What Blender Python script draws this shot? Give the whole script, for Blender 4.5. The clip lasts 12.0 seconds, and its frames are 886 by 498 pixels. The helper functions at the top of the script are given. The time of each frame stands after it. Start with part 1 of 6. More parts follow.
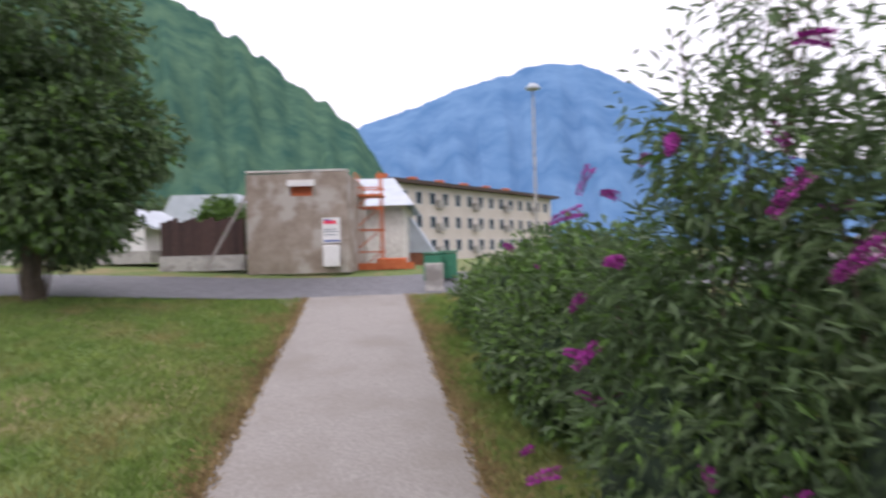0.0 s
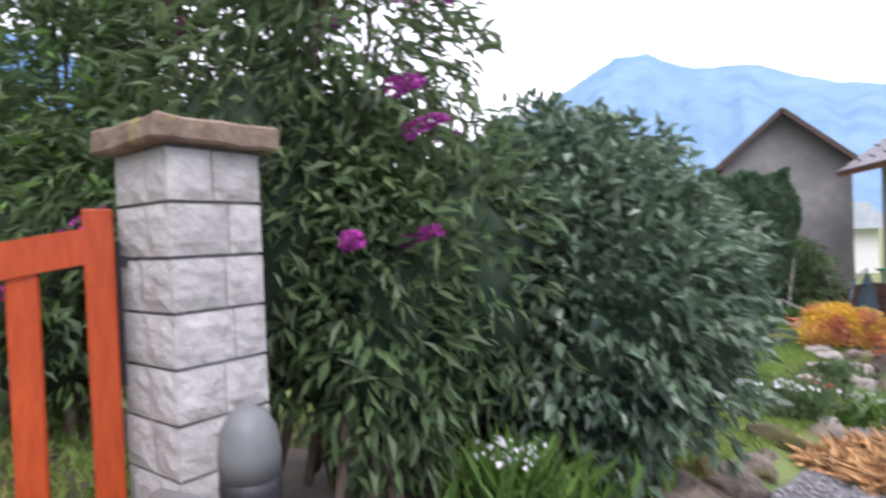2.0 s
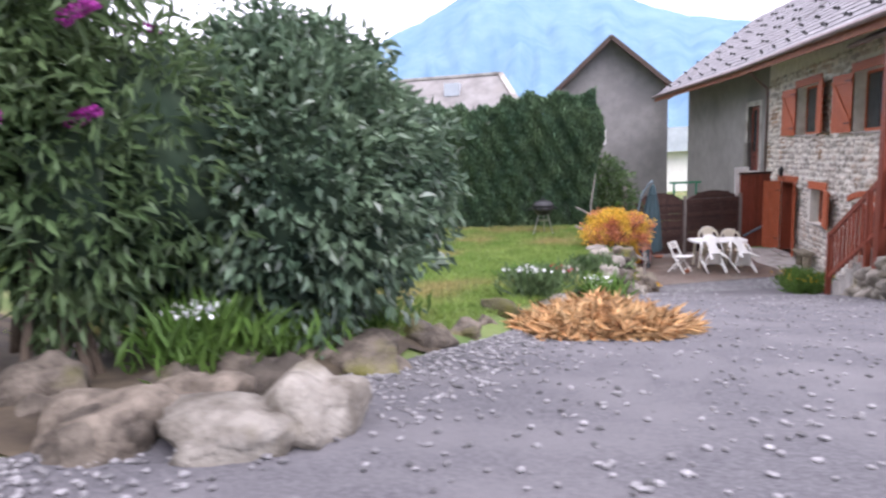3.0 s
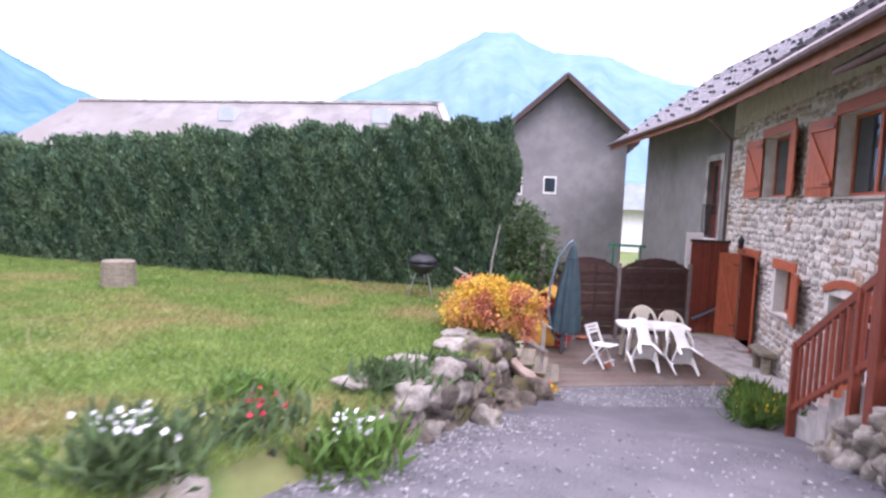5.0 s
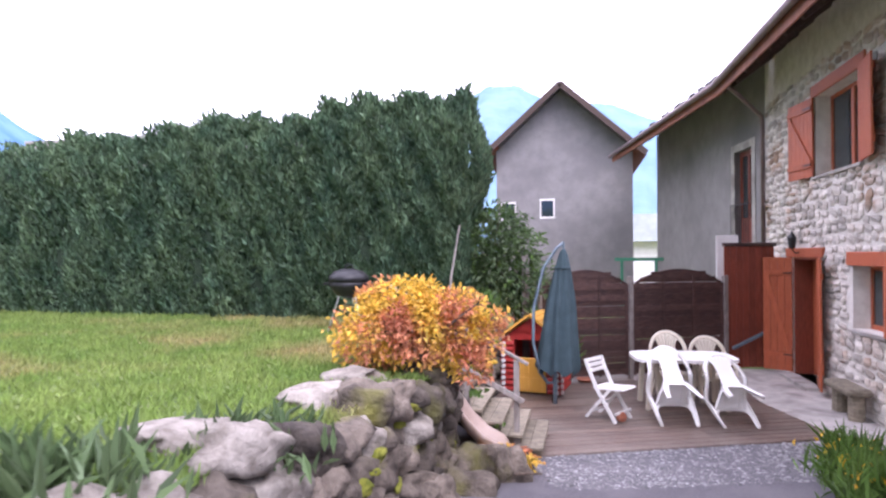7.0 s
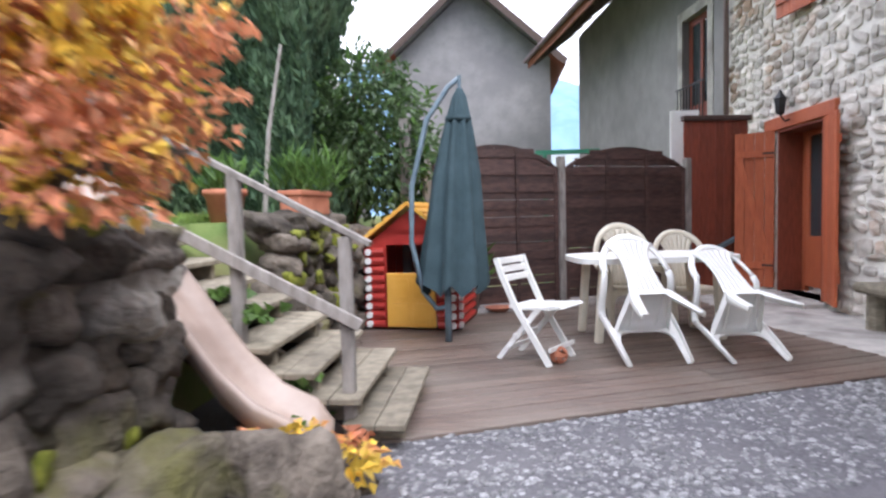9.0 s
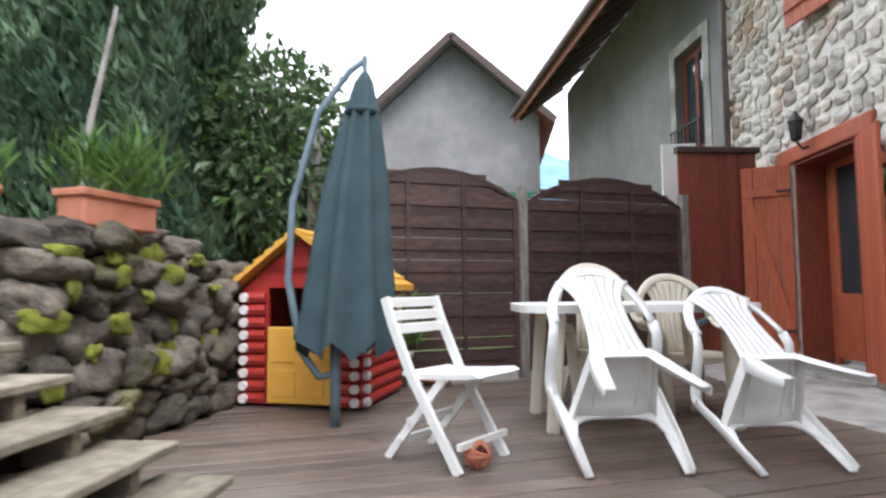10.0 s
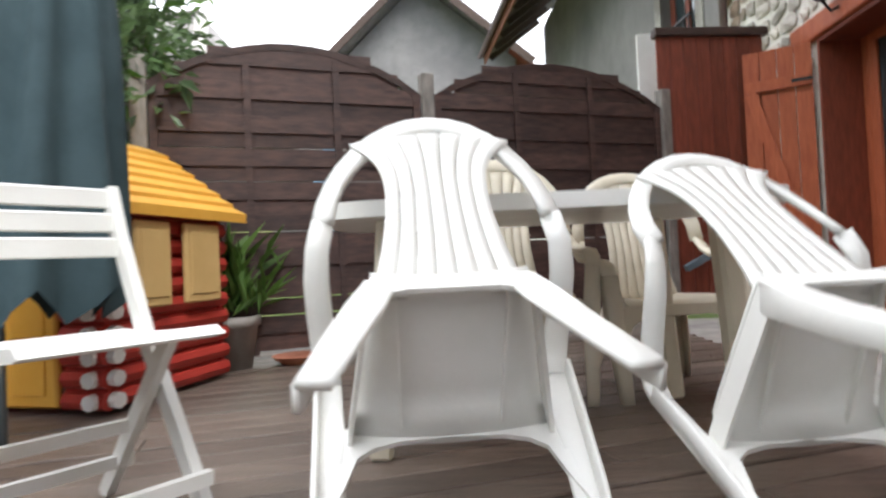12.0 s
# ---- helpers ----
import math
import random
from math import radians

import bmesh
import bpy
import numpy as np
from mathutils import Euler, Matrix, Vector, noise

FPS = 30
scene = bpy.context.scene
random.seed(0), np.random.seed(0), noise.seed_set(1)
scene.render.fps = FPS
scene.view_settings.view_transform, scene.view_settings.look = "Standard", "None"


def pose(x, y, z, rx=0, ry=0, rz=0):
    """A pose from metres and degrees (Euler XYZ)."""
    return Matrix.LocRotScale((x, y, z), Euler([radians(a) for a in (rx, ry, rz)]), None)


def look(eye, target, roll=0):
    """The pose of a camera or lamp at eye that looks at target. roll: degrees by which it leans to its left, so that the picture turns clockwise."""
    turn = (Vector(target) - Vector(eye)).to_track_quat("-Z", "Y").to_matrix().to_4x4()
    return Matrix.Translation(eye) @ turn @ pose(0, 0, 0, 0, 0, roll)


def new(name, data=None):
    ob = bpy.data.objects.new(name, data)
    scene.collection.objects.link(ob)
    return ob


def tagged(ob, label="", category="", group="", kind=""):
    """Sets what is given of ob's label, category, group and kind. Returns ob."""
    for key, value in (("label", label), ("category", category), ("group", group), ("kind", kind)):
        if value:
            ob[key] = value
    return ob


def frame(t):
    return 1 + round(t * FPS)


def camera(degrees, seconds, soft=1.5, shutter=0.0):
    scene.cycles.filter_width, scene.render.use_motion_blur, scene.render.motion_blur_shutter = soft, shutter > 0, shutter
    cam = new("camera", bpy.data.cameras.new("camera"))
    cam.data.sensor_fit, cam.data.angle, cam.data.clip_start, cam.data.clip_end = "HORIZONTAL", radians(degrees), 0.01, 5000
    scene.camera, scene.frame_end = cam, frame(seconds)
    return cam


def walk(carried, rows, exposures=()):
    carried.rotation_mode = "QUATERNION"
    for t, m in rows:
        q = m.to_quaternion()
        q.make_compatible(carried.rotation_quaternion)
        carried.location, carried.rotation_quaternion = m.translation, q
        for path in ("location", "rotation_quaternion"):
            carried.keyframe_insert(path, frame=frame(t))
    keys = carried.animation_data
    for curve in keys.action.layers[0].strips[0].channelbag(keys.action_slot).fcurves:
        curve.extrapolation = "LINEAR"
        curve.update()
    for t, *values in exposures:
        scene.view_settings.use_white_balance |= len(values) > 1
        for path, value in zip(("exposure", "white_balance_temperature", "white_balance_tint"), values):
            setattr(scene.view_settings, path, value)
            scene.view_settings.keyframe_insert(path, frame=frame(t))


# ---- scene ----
cam = camera(72.9, 12.0, soft=2.4, shutter=0.4)
PATH = [
    (0, (-5.566, -14.804, 4.947), (-7.465, -14.174, 4.954), -1.5),
    (0.5, (-5.178, -15.048, 4.761), (-6.874, -13.987, 4.79), -2.3),
    (1, (-5.19, -14.306, 4.337), (-6.721, -13.036, 4.545), -0.2),
    (1.5, (-5.052, -14.242, 3.811), (-6.271, -12.656, 3.831), 1.9),
    (2, (-4.924, -14.286, 3.511), (-5.771, -12.474, 3.476), -2.3),
    (2.5, (-4.378, -14.484, 3.246), (-4.996, -12.583, 3.188), -5.3),
    (3, (-3.65, -14.447, 3.22), (-4.111, -12.523, 2.923), -2.5),
    (3.5, (-3.258, -13.67, 3.164), (-3.665, -11.737, 2.848), -1.4),
    (5.5, (-1.716, -8.618, 3.021), (-2.118, -6.661, 2.932), 3.2),
    (6, (-1.609, -7.578, 2.79), (-2.024, -5.622, 2.771), -0.5),
    (6.5, (-1.569, -6.852, 2.463), (-2.002, -4.9, 2.476), 0.2),
    (8.3, (-1.611, -4.154, 1.651), (-2.003, -2.193, 1.634), -6.0),
    (8.5, (-1.616, -3.659, 1.491), (-1.926, -1.685, 1.403), -5.7),
    (9, (-1.525, -2.538, 1.141), (-1.697, -0.549, 1.025), -1.4),
    (9.5, (-1.267, -1.619, 0.953), (-1.435, 0.374, 0.925), -1.5),
    (10, (-0.955, -0.874, 0.835), (-1.134, 1.114, 0.966), -0.5),
    (10.5, (-0.759, -0.417, 0.758), (-0.927, 1.574, 0.664), 1.1),
    (11, (-0.526, 0.015, 0.794), (-0.715, 2.002, 0.662), 1.1),
    (11.5, (-0.36, 0.456, 0.749), (-0.581, 2.442, 0.682), 4.0),
    (12, (-0.285, 0.934, 0.559), (-0.471, 2.924, 0.603), -2.6),
]
walk(cam, [(t, look(eye, target, roll)) for t, eye, target, roll in PATH],
     exposures=[(0, 0.55, 6250, 19), (0.5, 0.55, 6250, 19), (1.0, 0.88, 6250, 18), (2.0, 1.3, 6000, 20), (3.5, 1.57, 6000, 22), (5.5, 1.73, 5800, 31), (6.5, 1.79, 5800, 31), (9, 1.81, 5800, 13), (12, 1.82, 6200, 6)])


# ---- light ----
world = bpy.data.worlds.new("overcast_sky")
scene.world = world
world.use_nodes = True
wn, wl = world.node_tree.nodes, world.node_tree.links
wn.clear()
sky = wn.new("ShaderNodeTexSky")
sky.sky_type, sky.sun_disc = "NISHITA", False
sky.sun_elevation, sky.sun_rotation = radians(48), radians(60)
cloud = wn.new("ShaderNodeTexNoise")
cloud.inputs["Scale"].default_value, cloud.inputs["Detail"].default_value = 2.2, 5
ramp = wn.new("ShaderNodeValToRGB")
ramp.color_ramp.elements[0].position, ramp.color_ramp.elements[0].color = 0.25, (0.80, 0.81, 0.86, 1)
ramp.color_ramp.elements[1].position, ramp.color_ramp.elements[1].color = 0.6, (1.0, 0.955, 0.985, 1)
bg_sky, bg_cloud, both, wout = (wn.new(n) for n in ("ShaderNodeBackground", "ShaderNodeBackground", "ShaderNodeMixShader", "ShaderNodeOutputWorld"))
bg_sky.inputs["Strength"].default_value, bg_cloud.inputs["Strength"].default_value = 0.1, 1.12
both.inputs[0].default_value = 0.92
wl.new(sky.outputs[0], bg_sky.inputs[0]), wl.new(cloud.outputs[0], ramp.inputs[0]), wl.new(ramp.outputs[0], bg_cloud.inputs[0])
wl.new(bg_sky.outputs[0], both.inputs[1]), wl.new(bg_cloud.outputs[0], both.inputs[2]), wl.new(both.outputs[0], wout.inputs[0])
sun_data = bpy.data.lights.new("sun", "SUN")
sun_data.energy, sun_data.angle, sun_data.color = 0.9, radians(25), (1.0, 0.97, 0.93)
sun = new("sun", sun_data)
sun.matrix_world = look((30, -40, 60), (0, 0, 0))
scene.view_settings.exposure = 0.1


# ---- materials ----
def material(name, base, second, scale=4.0, rough=0.7, bump=0.3, grain=40.0, metal=0.0, stretch=(1, 1, 1), spread=(0.35, 0.65),
             island=0.0, obj=0.0, third=None, third_scale=0.8, third_at=(0.5, 0.65), spec=0.4, trans=0.0, depth=0.01):
    m = bpy.data.materials.new(name)
    m.use_nodes = True
    n, l = m.node_tree.nodes, m.node_tree.links
    b = n["Principled BSDF"]
    coord, place = n.new("ShaderNodeTexCoord"), n.new("ShaderNodeMapping")
    geo = n.new("ShaderNodeNewGeometry")
    place.inputs["Scale"].default_value = stretch
    l.new(geo.outputs["Position"], place.inputs[0])
    n1 = n.new("ShaderNodeTexNoise")
    n1.inputs["Scale"].default_value, n1.inputs["Detail"].default_value, n1.inputs["Roughness"].default_value = scale, 8, 0.62
    l.new(place.outputs[0], n1.inputs["Vector"])
    r1 = n.new("ShaderNodeValToRGB")
    e = r1.color_ramp.elements
    e[0].position, e[0].color, e[1].position, e[1].color = spread[0], (*base, 1), spread[1], (*second, 1)
    l.new(n1.outputs[0], r1.inputs[0])
    colour = r1.outputs[0]
    if third:
        n3, r3, mx = n.new("ShaderNodeTexNoise"), n.new("ShaderNodeValToRGB"), n.new("ShaderNodeMix")
        n3.inputs["Scale"].default_value, n3.inputs["Detail"].default_value = third_scale, 6
        l.new(geo.outputs["Position"], n3.inputs["Vector"])
        r3.color_ramp.elements[0].position, r3.color_ramp.elements[1].position = third_at
        l.new(n3.outputs[0], r3.inputs[0])
        mx.data_type = "RGBA"
        l.new(r3.outputs[0], mx.inputs[0]), l.new(colour, mx.inputs[6])
        mx.inputs[7].default_value = (*third, 1)
        colour = mx.outputs[2]
    if island or obj:
        hsv, mr = n.new("ShaderNodeHueSaturation"), n.new("ShaderNodeMapRange")
        src = geo.outputs["Random Per Island"] if island else n.new("ShaderNodeObjectInfo").outputs["Random"]
        amount = island or obj
        mr.inputs[3].default_value, mr.inputs[4].default_value = 1 - amount, 1 + amount
        l.new(src, mr.inputs[0]), l.new(mr.outputs[0], hsv.inputs["Value"]), l.new(colour, hsv.inputs["Color"])
        colour = hsv.outputs[0]
    l.new(colour, b.inputs["Base Color"])
    b.inputs["Roughness"].default_value, b.inputs["Metallic"].default_value = rough, metal
    b.inputs["Specular IOR Level"].default_value = spec
    if bump:
        n2, bp = n.new("ShaderNodeTexNoise"), n.new("ShaderNodeBump")
        n2.inputs["Scale"].default_value, n2.inputs["Detail"].default_value = grain, 6
        l.new(place.outputs[0], n2.inputs["Vector"]), l.new(n2.outputs[0], bp.inputs["Height"])
        bp.inputs["Strength"].default_value, bp.inputs["Distance"].default_value = bump, depth
        l.new(bp.outputs[0], b.inputs["Normal"])
    if trans:
        tr, mix = n.new("ShaderNodeBsdfTranslucent"), n.new("ShaderNodeMixShader")
        l.new(colour, tr.inputs[0])
        mix.inputs[0].default_value = trans
        l.new(b.outputs[0], mix.inputs[1]), l.new(tr.outputs[0], mix.inputs[2])
        l.new(mix.outputs[0], n["Material Output"].inputs[0])
    return m


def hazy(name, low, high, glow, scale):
    """Distant mountain side: haze is painted into its colours and a faint emission."""
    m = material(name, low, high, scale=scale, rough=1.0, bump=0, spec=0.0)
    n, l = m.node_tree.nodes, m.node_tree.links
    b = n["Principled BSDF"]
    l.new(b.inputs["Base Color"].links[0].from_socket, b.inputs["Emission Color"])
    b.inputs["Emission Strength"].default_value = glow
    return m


M = {}
M["earth"] = material("earth", (0.05, 0.038, 0.027), (0.11, 0.085, 0.055), 3, 0.95, 0.6, 30)
M["lawn"] = material("lawn", (0.09, 0.145, 0.035), (0.16, 0.205, 0.06), 2.5, 0.95, 0.8, 60, third=(0.25, 0.20, 0.10), third_scale=0.55, third_at=(0.48, 0.68))
M["grass"] = material("grass_blades", (0.15, 0.245, 0.05), (0.25, 0.33, 0.085), 1.4, 0.6, 0, island=0.35, third=(0.36, 0.29, 0.13), third_scale=0.6, third_at=(0.50, 0.70), trans=0.3)
M["dry_grass"] = material("dry_grass_blades", (0.24, 0.17, 0.08), (0.40, 0.30, 0.15), 2.0, 0.8, 0, island=0.35, trans=0.2)
M["asphalt"] = material("worn_asphalt", (0.075, 0.072, 0.08), (0.155, 0.148, 0.156), 45, 0.85, 0.8, 140, third=(0.165, 0.157, 0.162), third_scale=1.6, third_at=(0.4, 0.75))
M["road"] = material("road_asphalt", (0.10, 0.10, 0.11), (0.16, 0.16, 0.17), 3, 0.6, 0.4, 120)
M["path"] = material("gravel_path", (0.25, 0.23, 0.21), (0.36, 0.335, 0.305), 22, 0.95, 1.0, 130, third=(0.235, 0.21, 0.18), third_scale=0.7, third_at=(0.45, 0.8))
M["gravel"] = material("gravel", (0.11, 0.11, 0.113), (0.34, 0.335, 0.33), 30, 0.8, 0.9, 80, island=0.45)
M["pebble"] = material("pebbles", (0.15, 0.145, 0.148), (0.28, 0.27, 0.27), 9, 0.8, 0.4, 60, island=0.5)
M["concrete"] = material("concrete", (0.36, 0.34, 0.31), (0.50, 0.47, 0.43), 5, 0.9, 0.4, 60, third=(0.24, 0.22, 0.20), third_scale=1.5)
M["deck"] = material("weathered_deck_board", (0.085, 0.058, 0.045), (0.18, 0.128, 0.098), 3, 0.42, 0.5, 30, stretch=(1.2, 9, 9), obj=0.28, third=(0.19, 0.155, 0.125), third_scale=1.1, third_at=(0.42, 0.68), spec=0.5)
M["tread"] = material("weathered_tread", (0.17, 0.145, 0.105), (0.30, 0.26, 0.19), 3, 0.8, 0.6, 30, stretch=(4, 4, 9), obj=0.2)
M["grey_wood"] = material("grey_timber", (0.19, 0.17, 0.15), (0.33, 0.30, 0.27), 4, 0.85, 0.5, 30, stretch=(5, 5, 1.5), obj=0.15)
M["fence"] = material("dark_fence_slat", (0.038, 0.021, 0.018), (0.085, 0.045, 0.036), 4, 0.6, 0.5, 40, stretch=(2, 2, 9), obj=0.3)
M["red_wood"] = material("red_brown_boards", (0.16, 0.035, 0.018), (0.24, 0.055, 0.028), 4, 0.55, 0.4, 40, stretch=(9, 9, 1.5), obj=0.15)
M["shutter"] = material("stained_shutter", (0.36, 0.085, 0.035), (0.47, 0.125, 0.05), 4, 0.5, 0.35, 40, stretch=(9, 9, 1.5), obj=0.1)
M["gate"] = material("orange_gate_wood", (0.29, 0.038, 0.006), (0.39, 0.062, 0.01), 5, 0.4, 0.3, 40, stretch=(9, 9, 1.5), obj=0.08)
M["render"] = material("grey_render", (0.225, 0.215, 0.215), (0.285, 0.27, 0.265), 2.2, 0.95, 0.5, 70, third=(0.20, 0.19, 0.19), third_scale=0.5)
M["mortar"] = material("lime_mortar", (0.60, 0.565, 0.51), (0.78, 0.75, 0.69), 5, 0.95, 0.7, 50)
M["stone"] = material("rubble_stone", (0.40, 0.36, 0.31), (0.64, 0.60, 0.545), 5, 0.9, 0.7, 30, obj=0.35, third=(0.34, 0.24, 0.17), third_scale=1.3)
M["stone_far"] = material("rubble_stone_upper", (0.40, 0.36, 0.31), (0.64, 0.60, 0.545), 5, 0.9, 0.7, 30, island=0.35, third=(0.34, 0.24, 0.17), third_scale=1.3)
M["rock"] = material("mossy_boulder", (0.05, 0.04, 0.031), (0.172, 0.143, 0.112), 7, 0.92, 1.0, 26, obj=0.5, third=(0.13, 0.125, 0.03), third_scale=1.6, third_at=(0.56, 0.7), depth=0.03)
M["pale_rock"] = material("pale_limestone", (0.15, 0.13, 0.105), (0.34, 0.31, 0.265), 7, 0.92, 1.0, 24, obj=0.2, third=(0.2, 0.17, 0.1), third_scale=1.8, third_at=(0.58, 0.75), depth=0.03)
M["moss"] = material("moss", (0.10, 0.12, 0.012), (0.22, 0.22, 0.03), 18, 1.0, 0.9, 90)
M["block"] = material("split_face_block", (0.31, 0.295, 0.275), (0.44, 0.425, 0.40), 8, 0.9, 0.8, 24, obj=0.1, depth=0.02)
M["joint"] = material("block_joint", (0.13, 0.125, 0.12), (0.2, 0.19, 0.18), 10, 0.95, 0.4)
M["cap"] = material("lichen_cap_stone", (0.13, 0.09, 0.06), (0.24, 0.18, 0.13), 9, 0.95, 0.9, 40, third=(0.28, 0.25, 0.05), third_scale=7, third_at=(0.6, 0.7))
M["roof"] = material("slate_roof", (0.17, 0.16, 0.17), (0.27, 0.25, 0.26), 6, 0.6, 0.3, 40, island=0.18)
M["old_roof"] = material("old_barn_roof", (0.2, 0.185, 0.175), (0.31, 0.29, 0.275), 1.2, 0.8, 0.4, 10, third=(0.22, 0.20, 0.18), third_scale=0.3)
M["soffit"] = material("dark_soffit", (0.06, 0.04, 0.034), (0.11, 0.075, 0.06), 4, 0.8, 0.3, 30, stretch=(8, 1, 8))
M["fascia"] = material("fascia_board", (0.23, 0.08, 0.04), (0.33, 0.13, 0.07), 4, 0.7, 0.3, 30)
M["zinc"] = material("dull_metal", (0.20, 0.15, 0.15), (0.28, 0.22, 0.21), 6, 0.45, 0.1, 60, metal=0.7)
M["white_plastic"] = material("white_plastic", (0.76, 0.75, 0.70), (0.84, 0.83, 0.79), 3, 0.38, 0.05, 60, spec=0.5)
M["cream_plastic"] = material("cream_plastic", (0.66, 0.60, 0.47), (0.74, 0.68, 0.55), 3, 0.42, 0.05, 60, spec=0.5)
M["slide"] = material("faded_pink_plastic", (0.37, 0.28, 0.225), (0.46, 0.36, 0.3), 4, 0.4, 0.1, 60, third=(0.29, 0.215, 0.175), third_scale=2.5)
M["umbrella"] = material("green_canvas", (0.028, 0.052, 0.06), (0.045, 0.075, 0.085), 5, 0.85, 0.3, 200)
M["pole"] = material("blue_grey_pole", (0.10, 0.14, 0.17), (0.16, 0.21, 0.24), 5, 0.4, 0.05)
M["dome_grey"] = material("grey_green_plastic", (0.11, 0.118, 0.115), (0.15, 0.158, 0.152), 4, 0.45, 0.05)
M["play_red"] = material("red_plastic", (0.36, 0.03, 0.025), (0.45, 0.05, 0.035), 3, 0.4, 0.05)
M["play_yellow"] = material("yellow_plastic", (0.70, 0.36, 0.05), (0.78, 0.43, 0.08), 3, 0.4, 0.05)
M["play_tan"] = material("tan_plastic", (0.60, 0.40, 0.16), (0.68, 0.47, 0.2), 3, 0.42, 0.05)
M["terracotta"] = material("terracotta", (0.42, 0.15, 0.08), (0.52, 0.21, 0.12), 6, 0.8, 0.3)
M["black"] = material("black_iron", (0.012, 0.012, 0.014), (0.03, 0.03, 0.032), 8, 0.45, 0.1)
M["chrome"] = material("aluminium", (0.55, 0.55, 0.56), (0.65, 0.65, 0.66), 8, 0.35, 0.05, metal=1.0)
# near-black: shade below deck and steps, put into the colour
M["underside_shade"] = material("painted_underside_shade", (0.03, 0.02, 0.018), (0.05, 0.035, 0.03), 3, 0.9, 0)
M["white_paint"] = material("white_paint", (0.72, 0.70, 0.66), (0.8, 0.78, 0.75), 4, 0.6, 0.1)
M["bark"] = material("bark", (0.075, 0.055, 0.04), (0.15, 0.115, 0.085), 9, 0.95, 0.8, 40, stretch=(4, 4, 1))
M["leaf"] = material("dark_bush_leaves", (0.085, 0.135, 0.085), (0.17, 0.235, 0.145), 1.5, 0.26, 0, island=0.45, trans=0.27, spec=0.5)
M["leaf_mid"] = material("buddleia_leaves", (0.075, 0.125, 0.05), (0.135, 0.195, 0.085), 1.2, 0.45, 0, island=0.45, trans=0.38)
M["leaf_bright"] = material("bright_leaves", (0.075, 0.15, 0.03), (0.14, 0.24, 0.05), 1.2, 0.5, 0, island=0.4, trans=0.3)
M["thuja"] = material("thuja_foliage", (0.075, 0.14, 0.085), (0.15, 0.225, 0.12), 1.3, 0.7, 0, island=0.5, trans=0.2)
# near-black green: inner shade of foliage, painted on solid cores
M["foliage_shade"] = material("painted_foliage_shade", (0.02, 0.038, 0.022), (0.035, 0.055, 0.03), 4, 1.0, 0.5, 20)
M["autumn"] = material("autumn_leaves", (0.50, 0.185, 0.10), (0.66, 0.32, 0.15), 3, 0.55, 0, island=0.4, trans=0.35, third=(0.72, 0.50, 0.07), third_scale=2.4, third_at=(0.47, 0.54))
M["straw"] = material("dry_leaves", (0.36, 0.19, 0.08), (0.58, 0.40, 0.20), 5, 0.8, 0, island=0.5)
M["flower"] = material("purple_flowers", (0.27, 0.02, 0.20), (0.42, 0.05, 0.34), 9, 0.7, 0, island=0.4)
M["red_flower"] = material("pink_red_flowers", (0.62, 0.03, 0.07), (0.74, 0.06, 0.12), 9, 0.7, 0, island=0.3)
M["yellow_flower"] = material("yellow_flowers", (0.70, 0.42, 0.02), (0.80, 0.52, 0.04), 9, 0.7, 0, island=0.3)
M["white_flower"] = material("white_flowers", (0.72, 0.72, 0.72), (0.8, 0.8, 0.82), 9, 0.7, 0, island=0.2)
M["plaster"] = material("old_plaster", (0.25, 0.20, 0.155), (0.37, 0.31, 0.25), 1.8, 0.95, 0.6, 20, third=(0.44, 0.40, 0.35), third_scale=0.9, third_at=(0.5, 0.62))
M["facade"] = material("cream_facade", (0.62, 0.55, 0.48), (0.70, 0.63, 0.56), 0.6, 0.9, 0.1)
M["sheet"] = material("grey_sheet_metal", (0.42, 0.46, 0.50), (0.52, 0.56, 0.60), 1.5, 0.5, 0.1)
M["green_plastic"] = material("green_plastic", (0.03, 0.16, 0.09), (0.05, 0.22, 0.12), 4, 0.5, 0.05)
M["orange_paint"] = material("orange_paint", (0.50, 0.11, 0.035), (0.60, 0.17, 0.06), 4, 0.6, 0.1)
M["blue_cloth"] = material("blue_fabric", (0.05, 0.10, 0.30), (0.07, 0.14, 0.38), 4, 0.8, 0.1)
# air haze painted as bluish base colour, with a little glow on top
M["far_blue"] = hazy("far_mountain_painted_haze", (0.065, 0.135, 0.25), (0.11, 0.195, 0.32), 0.25, 0.008)
M["pale_blue"] = hazy("pale_mountain_painted_haze", (0.115, 0.19, 0.265), (0.155, 0.235, 0.31), 0.2, 0.008)
M["green_hill"] = hazy("wooded_mountain_painted_haze", (0.03, 0.075, 0.06), (0.075, 0.135, 0.085), 0.2, 0.03)
gl = bpy.data.materials.new("window_glass")
gl.use_nodes = True
gb = gl.node_tree.nodes["Principled BSDF"]
gb.inputs["Base Color"].default_value, gb.inputs["Roughness"].default_value, gb.inputs["Specular IOR Level"].default_value = (0.03, 0.04, 0.045, 1), 0.04, 0.8
M["glass"] = gl


# ---- building helpers ----
def mesh_object(name, bm, mat, smooth=False):
    me = bpy.data.meshes.new(name)
    bm.to_mesh(me)
    bm.free()
    if smooth:
        me.polygons.foreach_set("use_smooth", [True] * len(me.polygons))
    me.materials.append(M[mat])
    return new(name, me)


def part(name, bm, mat, parent, label="", smooth=False):
    ob = mesh_object(name, bm, mat, smooth)
    ob.parent = parent
    if label:
        tagged(ob, label)
    return ob


def thing(name, m, label, category, group="", kind=""):
    ob = new(name)
    ob.matrix_basis = m
    ob.empty_display_size = 0.1
    return tagged(ob, label, category, group, kind)


